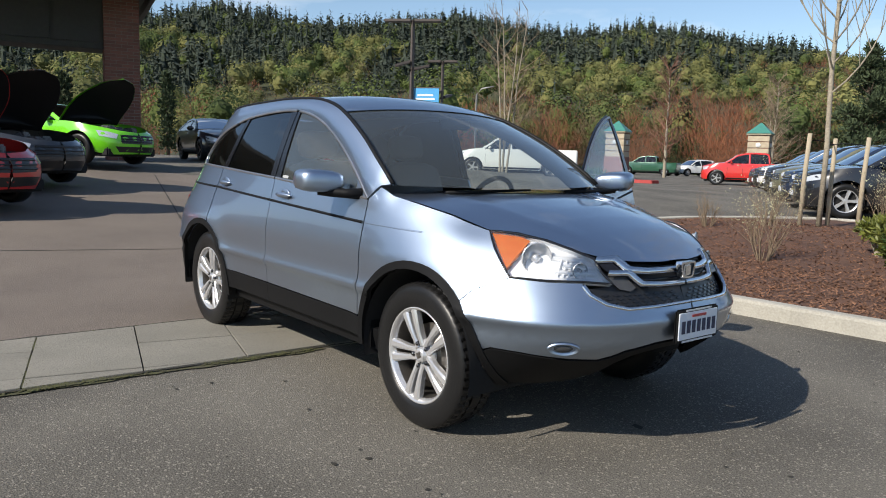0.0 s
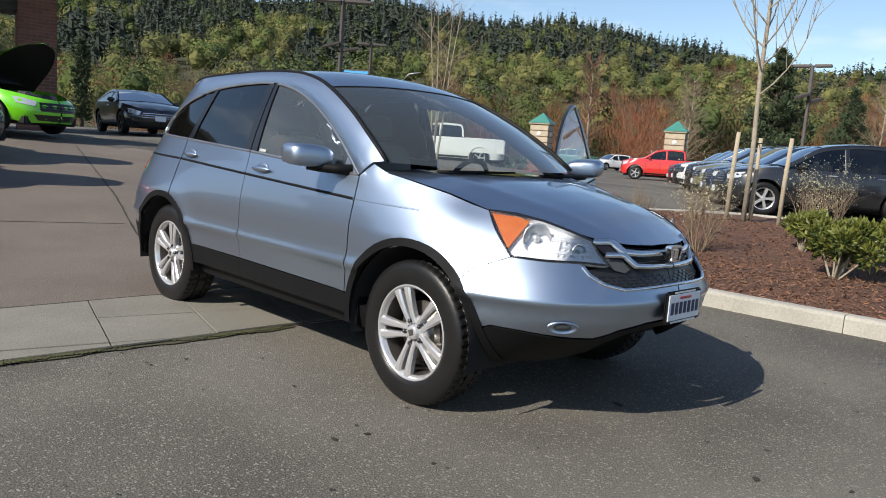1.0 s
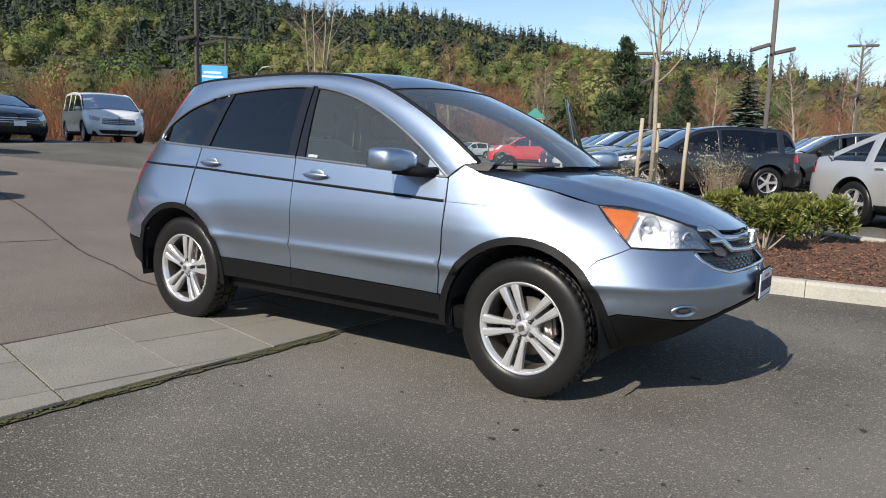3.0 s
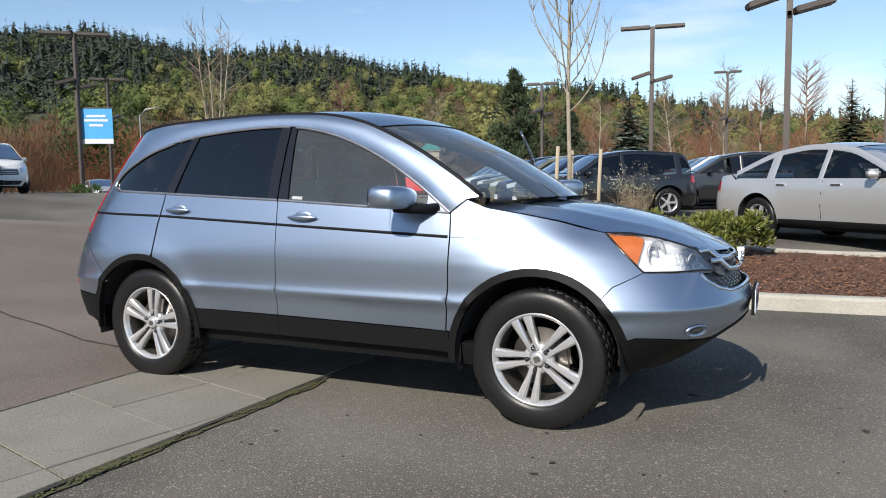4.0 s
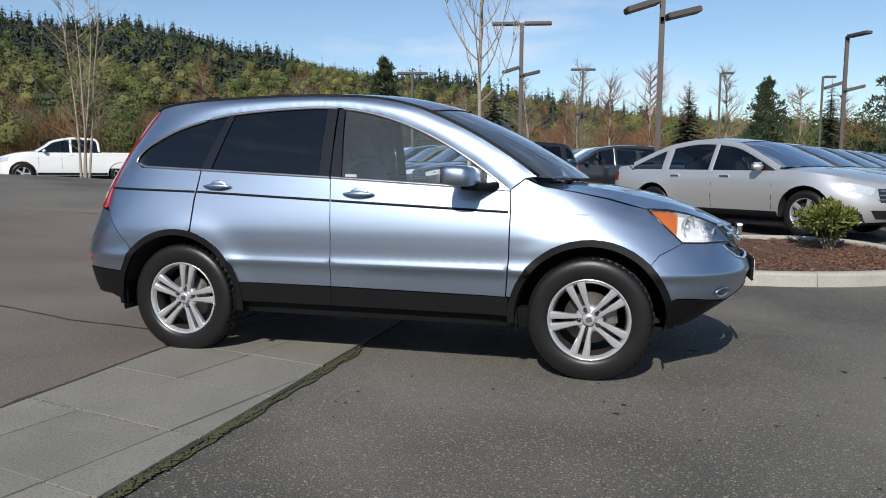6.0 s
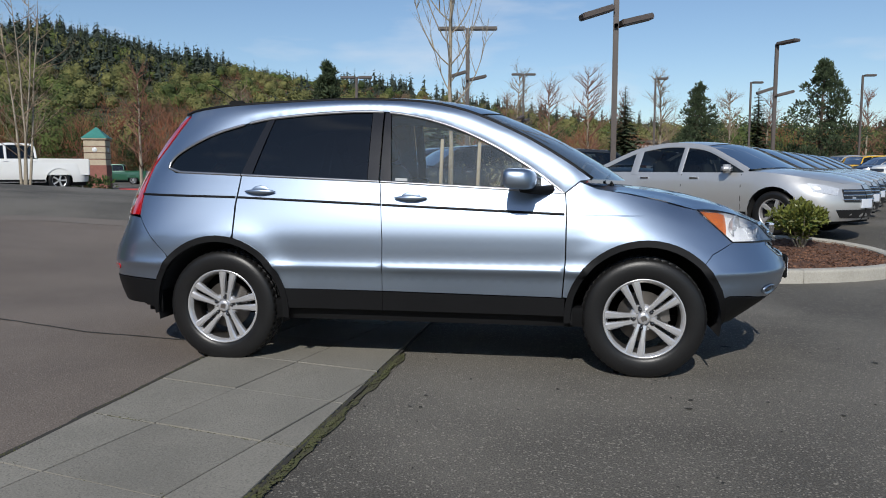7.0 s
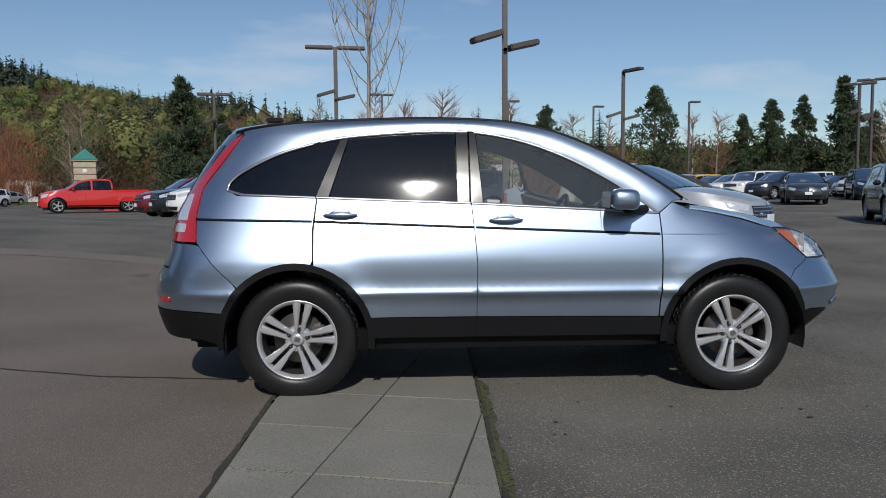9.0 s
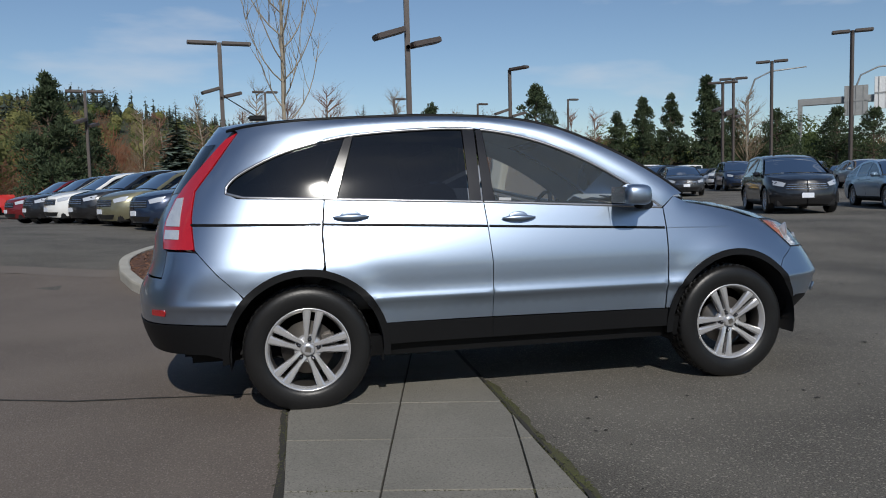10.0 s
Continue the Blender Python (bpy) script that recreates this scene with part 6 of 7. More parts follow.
# across the aisle
edge_suv = park_copy(black_suv, 13.43, 15.08, 247, ROW_C, "black crossover with bright grille facing down the aisle")
park(blue_car, 17.38, 15, 247, ROW_C)
park_copy(silver, 19.59, 12.8, 247, ROW_C, "silver saloon facing down the aisle")
park_copy(dgrey, 21.92, 11.64, 247, ROW_C, "dark grey saloon facing down the aisle")
park(dgrey, 18.62, 30.49, 247, ROW_C)
park_copy(dblue, 24.3, 34.32, 247, ROW_C, "dark blue crossover facing down the aisle")
park_copy(dblue, 26.88, 32.19, 247, ROW_C, "dark blue crossover facing down the aisle")
park_copy(silver, 28.59, 29.29, 247, ROW_C, "silver saloon facing down the aisle")
park_copy(dgrey, 29.49, 24.64, 247, ROW_C, "dark grey saloon facing down the aisle")
boxy_white = build_car("boxy_wagon", "boxy", "white", "white boxy wagon far across the lot", step=.14)
yellow = build_car("boxy_wagon", "boxy", "yellow", "yellow boxy wagon far across the lot", step=.14)
park(boxy_white, 22.13, 43.29, 205, ROW_C)
park(yellow, 21.85, 52.69, 205, ROW_C)
silver_pickup = park(build_car("pickup", "pickup", "silver", "silver crew-cab pickup in the far row", step=.16), 21.72, 56.07, 205, ROW_C)
for k, (x, y, turn, src, lab) in enumerate(((21.69, 59.65, 205, dgrey, "dark grey saloon"), (21.57, 63.03, 205, silver, "silver saloon"), (21.97, 49.53, 205, dblue, "dark blue crossover"), (22.1, 46.37, 205, white_suv, "white crossover"),
                                            (22.17, 40.15, 205, black_suv, "black crossover"), (27.38, 39.18, 205, white_suv, "white crossover"), (17.1, 58.95, 226, silver, "silver saloon"), (14.68, 61.71, 226, black_suv, "black crossover"),
                                            (12.08, 63.66, 226, dgrey, "dark grey saloon"), (33.58, 39.86, 226, dblue, "dark blue crossover"), (35.97, 37.66, 226, white_suv, "white crossover"), (30.55, 20.37, 247, black_suv, "black crossover"),
                                            (29.24, 49.66, 205, boxy_white, "white boxy wagon"), (29.42, 46.57, 205, dgrey, "dark grey saloon"), (29.1, 52.83, 205, dred, "dark red crossover"), (29.56, 43.41, 205, silver, "silver saloon"),
                                            (37.86, 48.98, 226, white_suv, "white crossover"), (34.32, 51.88, 226, silver, "silver saloon"), (41.08, 45.98, 226, dgrey, "dark grey saloon"))):
    park_copy(src, x, y, turn, ROW_C, lab + " in the far rows of the lot")
red_pickup = park(build_car("pickup", "pickup", "red", "bright red crew-cab pickup on the far side of the lot", step=.12), -19.1, 39.1, 208)
park_copy(red_pickup, 16.87, 64.75, 195, "", "red pickup parked far across the lot")
white_pickup = park(build_car("pickup", "pickup", "white", "white crew-cab pickup beside a planting island", step=.12), -21.84, 22.2, 222)
# showroom side
RIM_BLACK = material("black_rim", (0.02, 0.02, 0.022), rough=0.3, metal=0.6)
park(build_car("sports_coupe", "coupe", "lime green", "lime green sports coupe with its bonnet open", RIM_BLACK, .08, True, False), -15.6, 1.22, 31)
park(build_car("sports_coupe", "coupe", "dark grey", "dark grey sports coupe with its bonnet open", RIM_BLACK, .10, True, False), -11.85, -1.18, 31)
park(build_car("sports_coupe", "coupe", "red", "red sports coupe with its bonnet open", RIM_BLACK, .10, True, False), -9.31, -2.38, 31)
park(build_car("coupe", "coupe", "black", "low black coupe with a ribbed bonnet", RIM_BLACK, .10), -20.22, 6.88, -8)
park(build_car("minivan", "van", "white", "white minivan parked beyond the forecourt", step=.10), -22.02, 11.51, -20)
# far left
park_copy(silver, -41.26, 32.38, 330, "", "silver saloon parked near the lot entrance")
park_copy(dred, -48.37, 39.97, 150, "", "dark red crossover parked near the lot entrance")
park_copy(white_suv, -39.97, 65.69, 250, "", "pale crossover parked by the far trees")
park_copy(silver, -44.65, 77.77, 250, "", "silver saloon parked by the far trees")
park_copy(black_suv, -35, 70.13, 255, "", "black crossover parked by the far trees")
park_copy(dgrey, -31.96, 68.48, 255, "", "dark grey saloon parked by the far trees")
dgreen = park(build_car("pickup", "pickup", "dark green", "green and white pickup parked by the far trees", step=.16), -42.12, 60.96, 200)

# ---- lamp posts, signs, buildings ----
def lamp_head(parent, x, y, z, turn, tilt=0.0, long=1.9):
    m = pose(x, y, z, 0, 0, turn) @ pose(0, 0, 0, 0, tilt, 0)
    return part("lamp_head", box((.12, -.22, -.07), (.12 + long, .22, .10), .03, m), POLE, parent, "flat dark lamp housing")


def lamp_post(x, y, top, low, turn, low_turn, heads=2, thick=.10, long=1.9, label="tall dark bronze car park lamp post with paired heads"):
    t = thing("lamp_post", label, "lamp post", x, y, h(x, y), group="car park lamp posts")
    part("footing", box((-.25, -.25, -.3), (.25, .25, .25), .03), KERB, t, "round concrete footing")
    part("pole", box((-thick, -thick, .1), (thick, thick, top), .02), POLE, t)
    for a in ((turn, turn + 180) if heads == 2 else (turn,)):
        lamp_head(t, 0, 0, top - .05, a, 0.0, long)
    if low:
        for a, tl in ((low_turn, -14), (low_turn + 180, 18)):
            lamp_head(t, 0, 0, low + (.5 if tl > 0 else 0), a, tl, .95)
            part("lamp_bracket", box((-.05, -.2, low - .06), (.05, .2, low + .02), .01), POLE, t)
    return t


lamp_post(2.17, 16.64, 8.5, 5.05, 20, 18, thick=.075, long=1.6)
lamp_post(-4.6, 36.35, 8.75, 5.9, 8, 20, long=1.5)
lamp_post(12.97, 42.0, 8.3, 5.25, -60, 0, 1, long=1.4)
lamp_post(-32.8, 24.1, 9.0, 6.1, 44, 60, long=1.6)
for x, y, top, a, heads in ((-3.0, 62.6, 9.6, 10, 2), (8.6, 64.3, 9.2, 5, 1), (17.5, 67.9, 9.0, 10, 1), (26.5, 66.5, 9.1, 0, 1), (-13.4, 45.0, 7.6, 10, 2), (-38.5, 31.0, 8.0, 45, 2)):
    lamp_post(x, y, top, 5.4 if y < 60 or heads == 2 else 0, a, a + 60, heads, .085, long=.95)
for x, y, top in ((31.0, 33.2, 9.0), (33.1, 43.5, 9.0), (34.5, 50.4, 8.8), (31.4, 47.0, 8.0)):
    lamp_post(x, y, top, 5.6 if y > 45 else 0, -35, 20, 2, .09, long=.95)
ban = thing("banner", "pale blue vertical banner with white lettering bars on a post", "banner", -32.2, 24.7, h(-32.2, 24.7) - .3)
part("cloth", box((-.85, -.02, 3.45), (.85, .02, 5.35), .005, Matrix.Rotation(radians(35), 4, "Z")), BANNER, ban)
for z, l in ((4.95, .5), (4.72, .6), (4.45, .35)):
    part("lettering_bar", box((-l, -.03, z - .06), (l, -.022, z + .06), 0, Matrix.Rotation(radians(35), 4, "Z")), SIGNWHITE, ban)
part("lower_band", box((-.85, -.028, 3.46), (.85, -.021, 3.72), 0, Matrix.Rotation(radians(35), 4, "Z")), SIGNWHITE, ban)
part("bracket", box((-.9, -.03, 5.36), (.9, .03, 5.42), .005, Matrix.Rotation(radians(35), 4, "Z")), POLE, ban)

street = thing("street_light", "tall grey road light with a curved arm", "street light", -52.93, 46.95, h(-52.93, 46.95))
mesh_part("mast", *tube([(0, 0, 0), (0, 0, 7.5), (.4, .3, 8.1), (1.4, 1.0, 8.3)], [.12, .09, .07, .05], 8), STEELGREY, street)


def brick_course(parent, lo, hi, z0, z1, size=(.30, .10), gap=.014):
    """Bricks in courses on the four faces of a square pillar."""
    L, H = size
    me = bpy.data.meshes.new("brick")
    bm = box((0, -.012, 0), (L - gap, .012, H - gap), .004)
    bm.to_mesh(me)
    bm.free()
    me.materials.append(BRICK)
    k = 0
    z = z0
    w = hi - lo
    n = max(1, int(w / L))
    while z < z1 - H * .5:
        for face in range(4):
            for i in range(n + (1 if k % 2 else 0)):
                x = i * L - (L / 2 if k % 2 else 0)
                x0, x1 = max(0, x), min(n * L, x + L)
                if x1 - x0 < L * .4:
                    continue
                ob = new("brick", me)
                ob.parent = parent
                s = w / (n * L)
                ob.matrix_basis = pose(0, 0, z, 0, 0, 90 * face) @ Matrix.Translation((-w / 2 + x0 * s, -w / 2 - .006, 0)) @ Matrix.Diagonal(((x1 - x0) / L * s, 1, 1, 1))
        z += H
        k += 1


def entry_pillar(x, y, wide, turn, seed):
    """Entrance monument: brick foot, banded stucco shaft, teal roof."""
    t = thing("entrance_pillar", "brick and tan stucco entrance pillar with a teal roof", "pillar", x, y, h(x, y), turn, group="entrance pillars")
    t.matrix_basis = t.matrix_basis @ Matrix.Scale(.60, 4)
    r = wide / 2
    part("foot", box((-r, -r, 0), (r, r, 2.6), .02), BRICK, t, "red brick foot")
    z = 2.6
    for k in range(4):
        part("stucco_band", box((-r * .96, -r * .96, z), (r * .96, r * .96, z + .62), .03), TANSTONE, t, "tan stucco band")
        part("brick_band", box((-r * .90, -r * .90, z + .62), (r * .90, r * .90, z + .70), .01), BRICK, t)
        z += .70
    part("cornice", box((-r * 1.1, -r * 1.1, z), (r * 1.1, r * 1.1, z + .18), .04), TANSTONE, t)
    bm = bmesh.new()
    bmesh.ops.create_cone(bm, cap_ends=True, segments=4, radius1=r * 1.62, radius2=.05, depth=1.25, matrix=pose(0, 0, z + .80, 0, 0, 45))
    part("roof", bm, TEALROOF, t, "teal metal pyramid roof")
    for a in (0, 90, 180, 270):
        v, f = lathe([(.0005, -.06), (.2, -.05), (.26, 0)], 14)
        mesh_part("medallion", *moved((v, f), pose(0, 0, 4.3, 0, 0, a) @ Matrix.Translation((0, -r * .97, 0))), SIGNWHITE, t)


entry_pillar(-22.1, 45.5, 2.35, 20, 1)
entry_pillar(-30.0, 40.4, 2.35, 20, 2)

# showroom canopy at the head of the forecourt
canopy = thing("showroom_canopy", "dark showroom canopy on a red brick pillar", "canopy", -21.33, 4.18, h(-21.33, 4.18), 78)
pil = part("pillar", box((-.50, -.50, -.3), (.50, .50, 5.2), .01), MORTAR, canopy, "square brick pillar")
brick_course(pil, -.5, .5, 0, 5.2)
part("beam", box((-13.5, -.35, 3.42), (.0 - .5, .9, 5.15), .02), SOFFIT, canopy, "deep dark beam")
part("roof_slab", box((-13.5, -4.5, 5.15), (.8, 3.5, 5.40), .03), SOFFIT_EDGE, canopy, "dark overhanging roof")
part("fascia", box((.75, -4.6, 4.85), (.90, 3.6, 5.45), .02), SOFFIT_EDGE, canopy)
rnd = random.Random(2)
for k in range(7):
    x = -11.5 + 1.6 * k
    part("beam_panel", box((x, -.40, 3.6), (x + 1.5, -.355, 5.1), .01), SOFFIT, canopy)
wl_lamp = part("beam_sign_bar", box((-11.2, -.45, 4.55), (-9.6, -.41, 4.75), .01), SIGNWHITE, canopy, "pale lettering bar on the beam")

# highway gantry and far buildings
gan = thing("sign_gantry", "steel highway gantry with pale sign backs", "gantry", 58.62, 74.02, h(58.62, 74.02), -40)
part("post", box((-.25, -.25, 0), (.25, .25, 9.9), .05), STEELGREY, gan)
part("crossbeam", box((-.25, -.3, 9.1), (26, .3, 9.9), .05), STEELGREY, gan)
for x, z0, z1, m_ in ((4.6, 7.6, 11.0, STEELGREY), (7.6, 8.2, 11.8, SIGNWHITE), (10.4, 8.2, 11.8, SIGNWHITE), (13.2, 8.2, 11.8, SIGNWHITE)):
    back = part("sign_back", box((x, -.7, z0), (x + 2.4, -.5, z1), .02), m_, gan, "pale sign back")
    for k in range(3):
        part("sign_rib", box((x + .4 + .75 * k, -.76, z0), (x + .48 + .75 * k, -.70, z1), 0), STEELGREY, back)
    part("sign_rib", box((x, -.77, (z0 + z1) / 2 - .08), (x + 2.4, -.70, (z0 + z1) / 2 + .08), 0), STEELGREY, back)
for x, y in ((62.91, 70.57), (51.83, 74.23)):
    s = thing("road_light", "tall road light on a curved arm beside the highway", "street light", x, y, h(x, y))
    mesh_part("mast", *tube([(0, 0, 0), (0, 0, 10), (.6, -.4, 12.2), (2, -1.4, 13.0), (5, -3.6, 13.2)], [.16, .12, .1, .09, .07], 8), STEELGREY, s)
rs = thing("red_sign", "small red sign on a post", "sign", 57.57, 74.53, h(57.57, 74.53))
mesh_part("post", *tube([(0, 0, 0), (0, 0, 3.6)], .05, 6), STEELGREY, rs)
part("panel", box((-.9, -.04, 2.7), (.9, .04, 3.6), .02, Matrix.Rotation(radians(-35), 4, "Z")), SIGNRED, rs)


def low_building(x, y, turn, long, deep, high, label):
    t = thing("building", label, "building", x, y, h(x, y) - .2, turn)
    part("wall", box((-long / 2, -deep / 2, 0), (long / 2, deep / 2, high), .02), WHITEWALL, t, "pale wall")
    part("roof", box((-long / 2 - .5, -deep / 2 - .5, high), (long / 2 + .5, deep / 2 + .5, high + .5), .03), SOFFIT_EDGE, t, "flat dark roof edge")
    n = max(2, int(long / 3.2))
    for i in range(n):
        x0 = -long / 2 + long / n * (i + .5)
        w = part("window", box((x0 - 1.1, -deep / 2 - .05, 1.0), (x0 + 1.1, -deep / 2 + .05, high - 1.0), .02), STEELGREY, t)
        part("pane", box((x0 - 1.0, -deep / 2 - .07, 1.1), (x0 + 1.0, -deep / 2 - .055, high - 1.1), 0), GLOSSBLACK, w, "dark glass")


low_building(25.31, 134.74, 0, 26, 10, 6.0, "long pale office building behind the trees")
low_building(3.42, 117.99, 6, 11, 8, 4.2, "small white building behind the trees")
low_building(-60.86, 127.43, 20, 16, 8, 4.0, "pale building by the far road")

# red kerbs and small far islands
for k, (x, y, l, a, m) in enumerate(((-20.6, 27.02, 1.6, 12, REDKERB), (-22.93, 33.66, 2.0, 10, REDKERB), (-19.07, 43.06, 1.6, 8, REDKERB), (-24.98, 25.95, 5.0, 12, KERB))):
    t = thing("kerb", "red painted kerb end" if m is REDKERB else "pale concrete kerb", "kerb", x, y, h(x, y), a, kind="structure")
    part("kerb_stone", box((-l / 2, -.5, -.05), (l / 2, .5, .18), .05), m, t)
for x, y, s in ((-24.94, 21.44, .75), (-28.06, 20.55, .7), (-20.1, 24.31, .7), (-20.81, 26.42, .8)):
    rnd = random.Random(int(x * 7))
    t = thing("shrub", "clipped green shrub at a lot island", "shrub", x, y, h(x, y), group="shrubs at the lot entrance")
    mesh_part("foliage", *leaf_cloud([(rnd.uniform(-.5, .5), rnd.uniform(-.5, .5), s * .5, .45 * s) for _ in range(8)], 420, .16, rnd), GREENLEAF, t, smooth=False)
lv, lf = sheet([[(x, y, h(x, y) + .05) for x in np.linspace(-75, -26, 12)] for y in np.linspace(76, 84, 3)])
tagged(mesh_part("lawn", lv, lf, LAWN), "strip of green lawn by the entrance", "lawn", kind="structure")

# ---- trees and hill ----
def conifer_mesh(rnd, high, wide, levels=16, per=10, start=.08):
    """Trunk, and whorls of drooping branch fans with jagged edges."""
    vs, fs = [], []
    for k in range(levels):
        t = k / (levels - 1)
        z = high * (start + (1 - start) * t)
        r = wide * (1 - t) ** .85 * rnd.uniform(.8, 1.12) + .04 * wide
        n = max(5, int(per * (1 - .5 * t)))
        for i in range(n):
            a = 2 * math.pi * (i + rnd.random() * .8) / n
            l = r * rnd.uniform(.6, 1.15)
            drop = -.22 * l + rnd.uniform(-.1, .18) * l
            d, s = Vector((math.cos(a), math.sin(a), 0)), Vector((-math.sin(a), math.cos(a), 0))
            zz = z + rnd.uniform(-.02, .02) * high
            m = 4
            for q in range(m):
                u0, u1 = q / m, (q + 1) / m
                p0, p1 = d * l * u0 + Vector((0, 0, zz + drop * u0 ** 1.5)), d * l * min(1.05, u1 + .12) + Vector((0, 0, zz + drop * u1 ** 1.5 + rnd.uniform(-.03, .05) * l))
                ww = l * .30 * (1 - u0 * .55) * rnd.uniform(.7, 1.3)
                b = len(vs)
                mid = (p0 + p1) / 2
                vs += [p0, mid + s * ww + Vector((0, 0, rnd.uniform(-.10, .02) * l)), p1, mid - s * ww + Vector((0, 0, rnd.uniform(-.10, .02) * l))]
                fs += [(b, b + 1, b + 2), (b, b + 2, b + 3)]
    return vs, fs


def pine(x, y, high, wide, seed, label="broad dark pine beyond the parked cars", mat=NEEDLE, n=2600):
    """A full, uneven pine: limbs with tufts of needles at their ends."""
    rnd = random.Random(seed)
    t = thing("pine", label, "tree", x, y, h(x, y), group="conifers round the lot")
    mesh_part("trunk", *tube([(0, 0, -.2), (rnd.uniform(-.1, .1), 0, high * .5), (0, 0, high * .95)], [high * .020, high * .013, .03], 7), DARKBARK, t)
    blobs, limbs = [], []
    for k in range(110):
        u = rnd.random() ** 1.15
        z = high * (.05 + .91 * u)
        r = wide * (1 - u) ** .80 * rnd.uniform(.15, .95)
        a = rnd.uniform(0, 6.3)
        p = (math.cos(a) * r, math.sin(a) * r, z + rnd.uniform(-.02, .05) * high)
        blobs.append((*p, wide * rnd.uniform(.11, .24) * (1.1 - .65 * u)))
        limbs.append(tube([(0, 0, z - .05 * high), p], [.05, .02], 4, False))
    mesh_part("limb_frame", *join(*limbs), DARKBARK, t)
    mesh_part("crown", *leaf_cloud(blobs, int(n * 3.0), high * .036, rnd, .6, .36), mat, t, smooth=False)
    return t


def conifer(x, y, high, wide, seed, mat=NEEDLE, start=.06, label="dark green conifer at the edge of the lot", levels=26, per=16):
    rnd = random.Random(seed)
    t = thing("conifer", label, "tree", x, y, h(x, y), group="conifers round the lot")
    mesh_part("trunk", *tube([(0, 0, -.2), (0, 0, high * .5), (0, 0, high * .97)], [high * .018, high * .011, .02], 7), DARKBARK, t)
    mesh_part("crown", *conifer_mesh(rnd, high, wide, levels, per, start), mat, t, smooth=False)
    return t


def bare_tree(x, y, high, seed, mat, label, pale=BARK, spread=.42, kids=(4, 6), stems=1, depth=4, group="bare trees round the lot", lift=.10):
    rnd = random.Random(seed)
    t = thing("tree", label, "tree", x, y, h(x, y), group=group)
    limbs, twigs = [], []
    for s in range(stems):
        out = []
        d = Vector((rnd.gauss(0, .06 + .05 * (stems > 1)), rnd.gauss(0, .06 + .05 * (stems > 1)), 1))
        p0 = Vector((rnd.gauss(0, .12), rnd.gauss(0, .12), -.1)) if stems > 1 else Vector((0, 0, -.1))
        pts, p = [p0], p0
        for i in range(7):
            d = (d + Vector((rnd.gauss(0, .03), rnd.gauss(0, .03), .1))).normalized()
            p = p + d * high / 7.2
            pts.append(p)
        rad = high * .016 / (1 + .4 * (stems - 1))
        limbs.append(tube(pts, [rad * (1 - .88 * i / 7) for i in range(8)], 7, False))
        for i in range(2, 8):
            for _ in range(7 if stems == 1 else 3):
                a = rnd.uniform(0, 6.3)
                q = pts[i - 1].lerp(pts[min(i, 7)], rnd.random())
                grow(rnd, q, Vector((math.cos(a), math.sin(a), rnd.uniform(.5, 1.3))), high * rnd.uniform(.14, .30) * (1.25 - i / 9), rad * .34, 2, spread, out, .10, .5, kids, lift)
        twigs += out
    mesh_part("trunk", *join(*limbs), pale, t, "pale trunk")
    mesh_part("crown", *join(*twigs), mat, t, "fine bare twigs", smooth=False)
    return t


pine(-16.2, 47.3, 9.0, 3.4, 1, n=3600)
conifer(-9.4, 54.4, 8.0, 2.7, 2, SPRUCE, label="silvery blue spruce behind the parked cars", levels=34, per=20)
conifer(-24.93, 88.73, 11, 3.0, 3)
conifer(6.8, 74.8, 9.9, 2.6, 4, levels=34, per=20)
conifer(19.8, 74.5, 9.4, 2.1, 5, levels=34, per=20)
for k, (x, y, hh, ww) in enumerate(((13.9, 74.0, 9.6, 3.6), (25.3, 73.0, 11.2, 4.6), (35.6, 74.8, 8.4, 2.8), (37.3, 71.8, 10.0, 2.9), (39.9, 70.5, 9.9, 2.8), (42.1, 66.9, 11.4, 3.0), (44.4, 69.5, 9.0, 2.6), (51.2, 68.0, 8.1, 4.0),
                                    (55.8, 64.4, 7.9, 4.0), (58.4, 62.3, 7.6, 4.2), (63.0, 60.0, 8.0, 4.5), (48.5, 72.0, 8.4, 3.4), (68.0, 58.0, 8.0, 4.5), (-55.0, 86.0, 10.0, 3.6), (-22.0, 82.0, 10, 3.4))):
    pine(x, y, hh, ww * 1.15, 10 + k)
for k, (x, y, hh, ww) in enumerate(((-33.03, 9.58, 3.9, .62), (-33.81, 5.15, 3.6, .60), (-34.49, 3.06, 3.6, .6))):
    rnd = random.Random(60 + k)
    t = thing("cypress", "narrow dark columnar cypress by the showroom", "tree", x, y, h(x, y), group="columnar cypresses")
    cl = [(0, 0, z, ww * (1 - abs(z / hh - .45) ** 2 * 1.6) * .62) for z in np.linspace(.3, hh - .2, 12)]
    mesh_part("crown", *leaf_cloud(cl, 1500, .22, rnd, 1.0), NEEDLE, t, smooth=False)
    mesh_part("trunk", *tube([(0, 0, -.1), (0, 0, hh * .8)], [.10, .03], 6), DARKBARK, t)
TAN, RED = "leafless tree with pale trunk and tan twigs", "leafless tree with reddish twigs"
bare_tree(-16.2, 16.2, 6.3, 31, TWIGTAN, "small clump of pale birch stems without leaves", stems=4, kids=(2, 4), spread=.34)
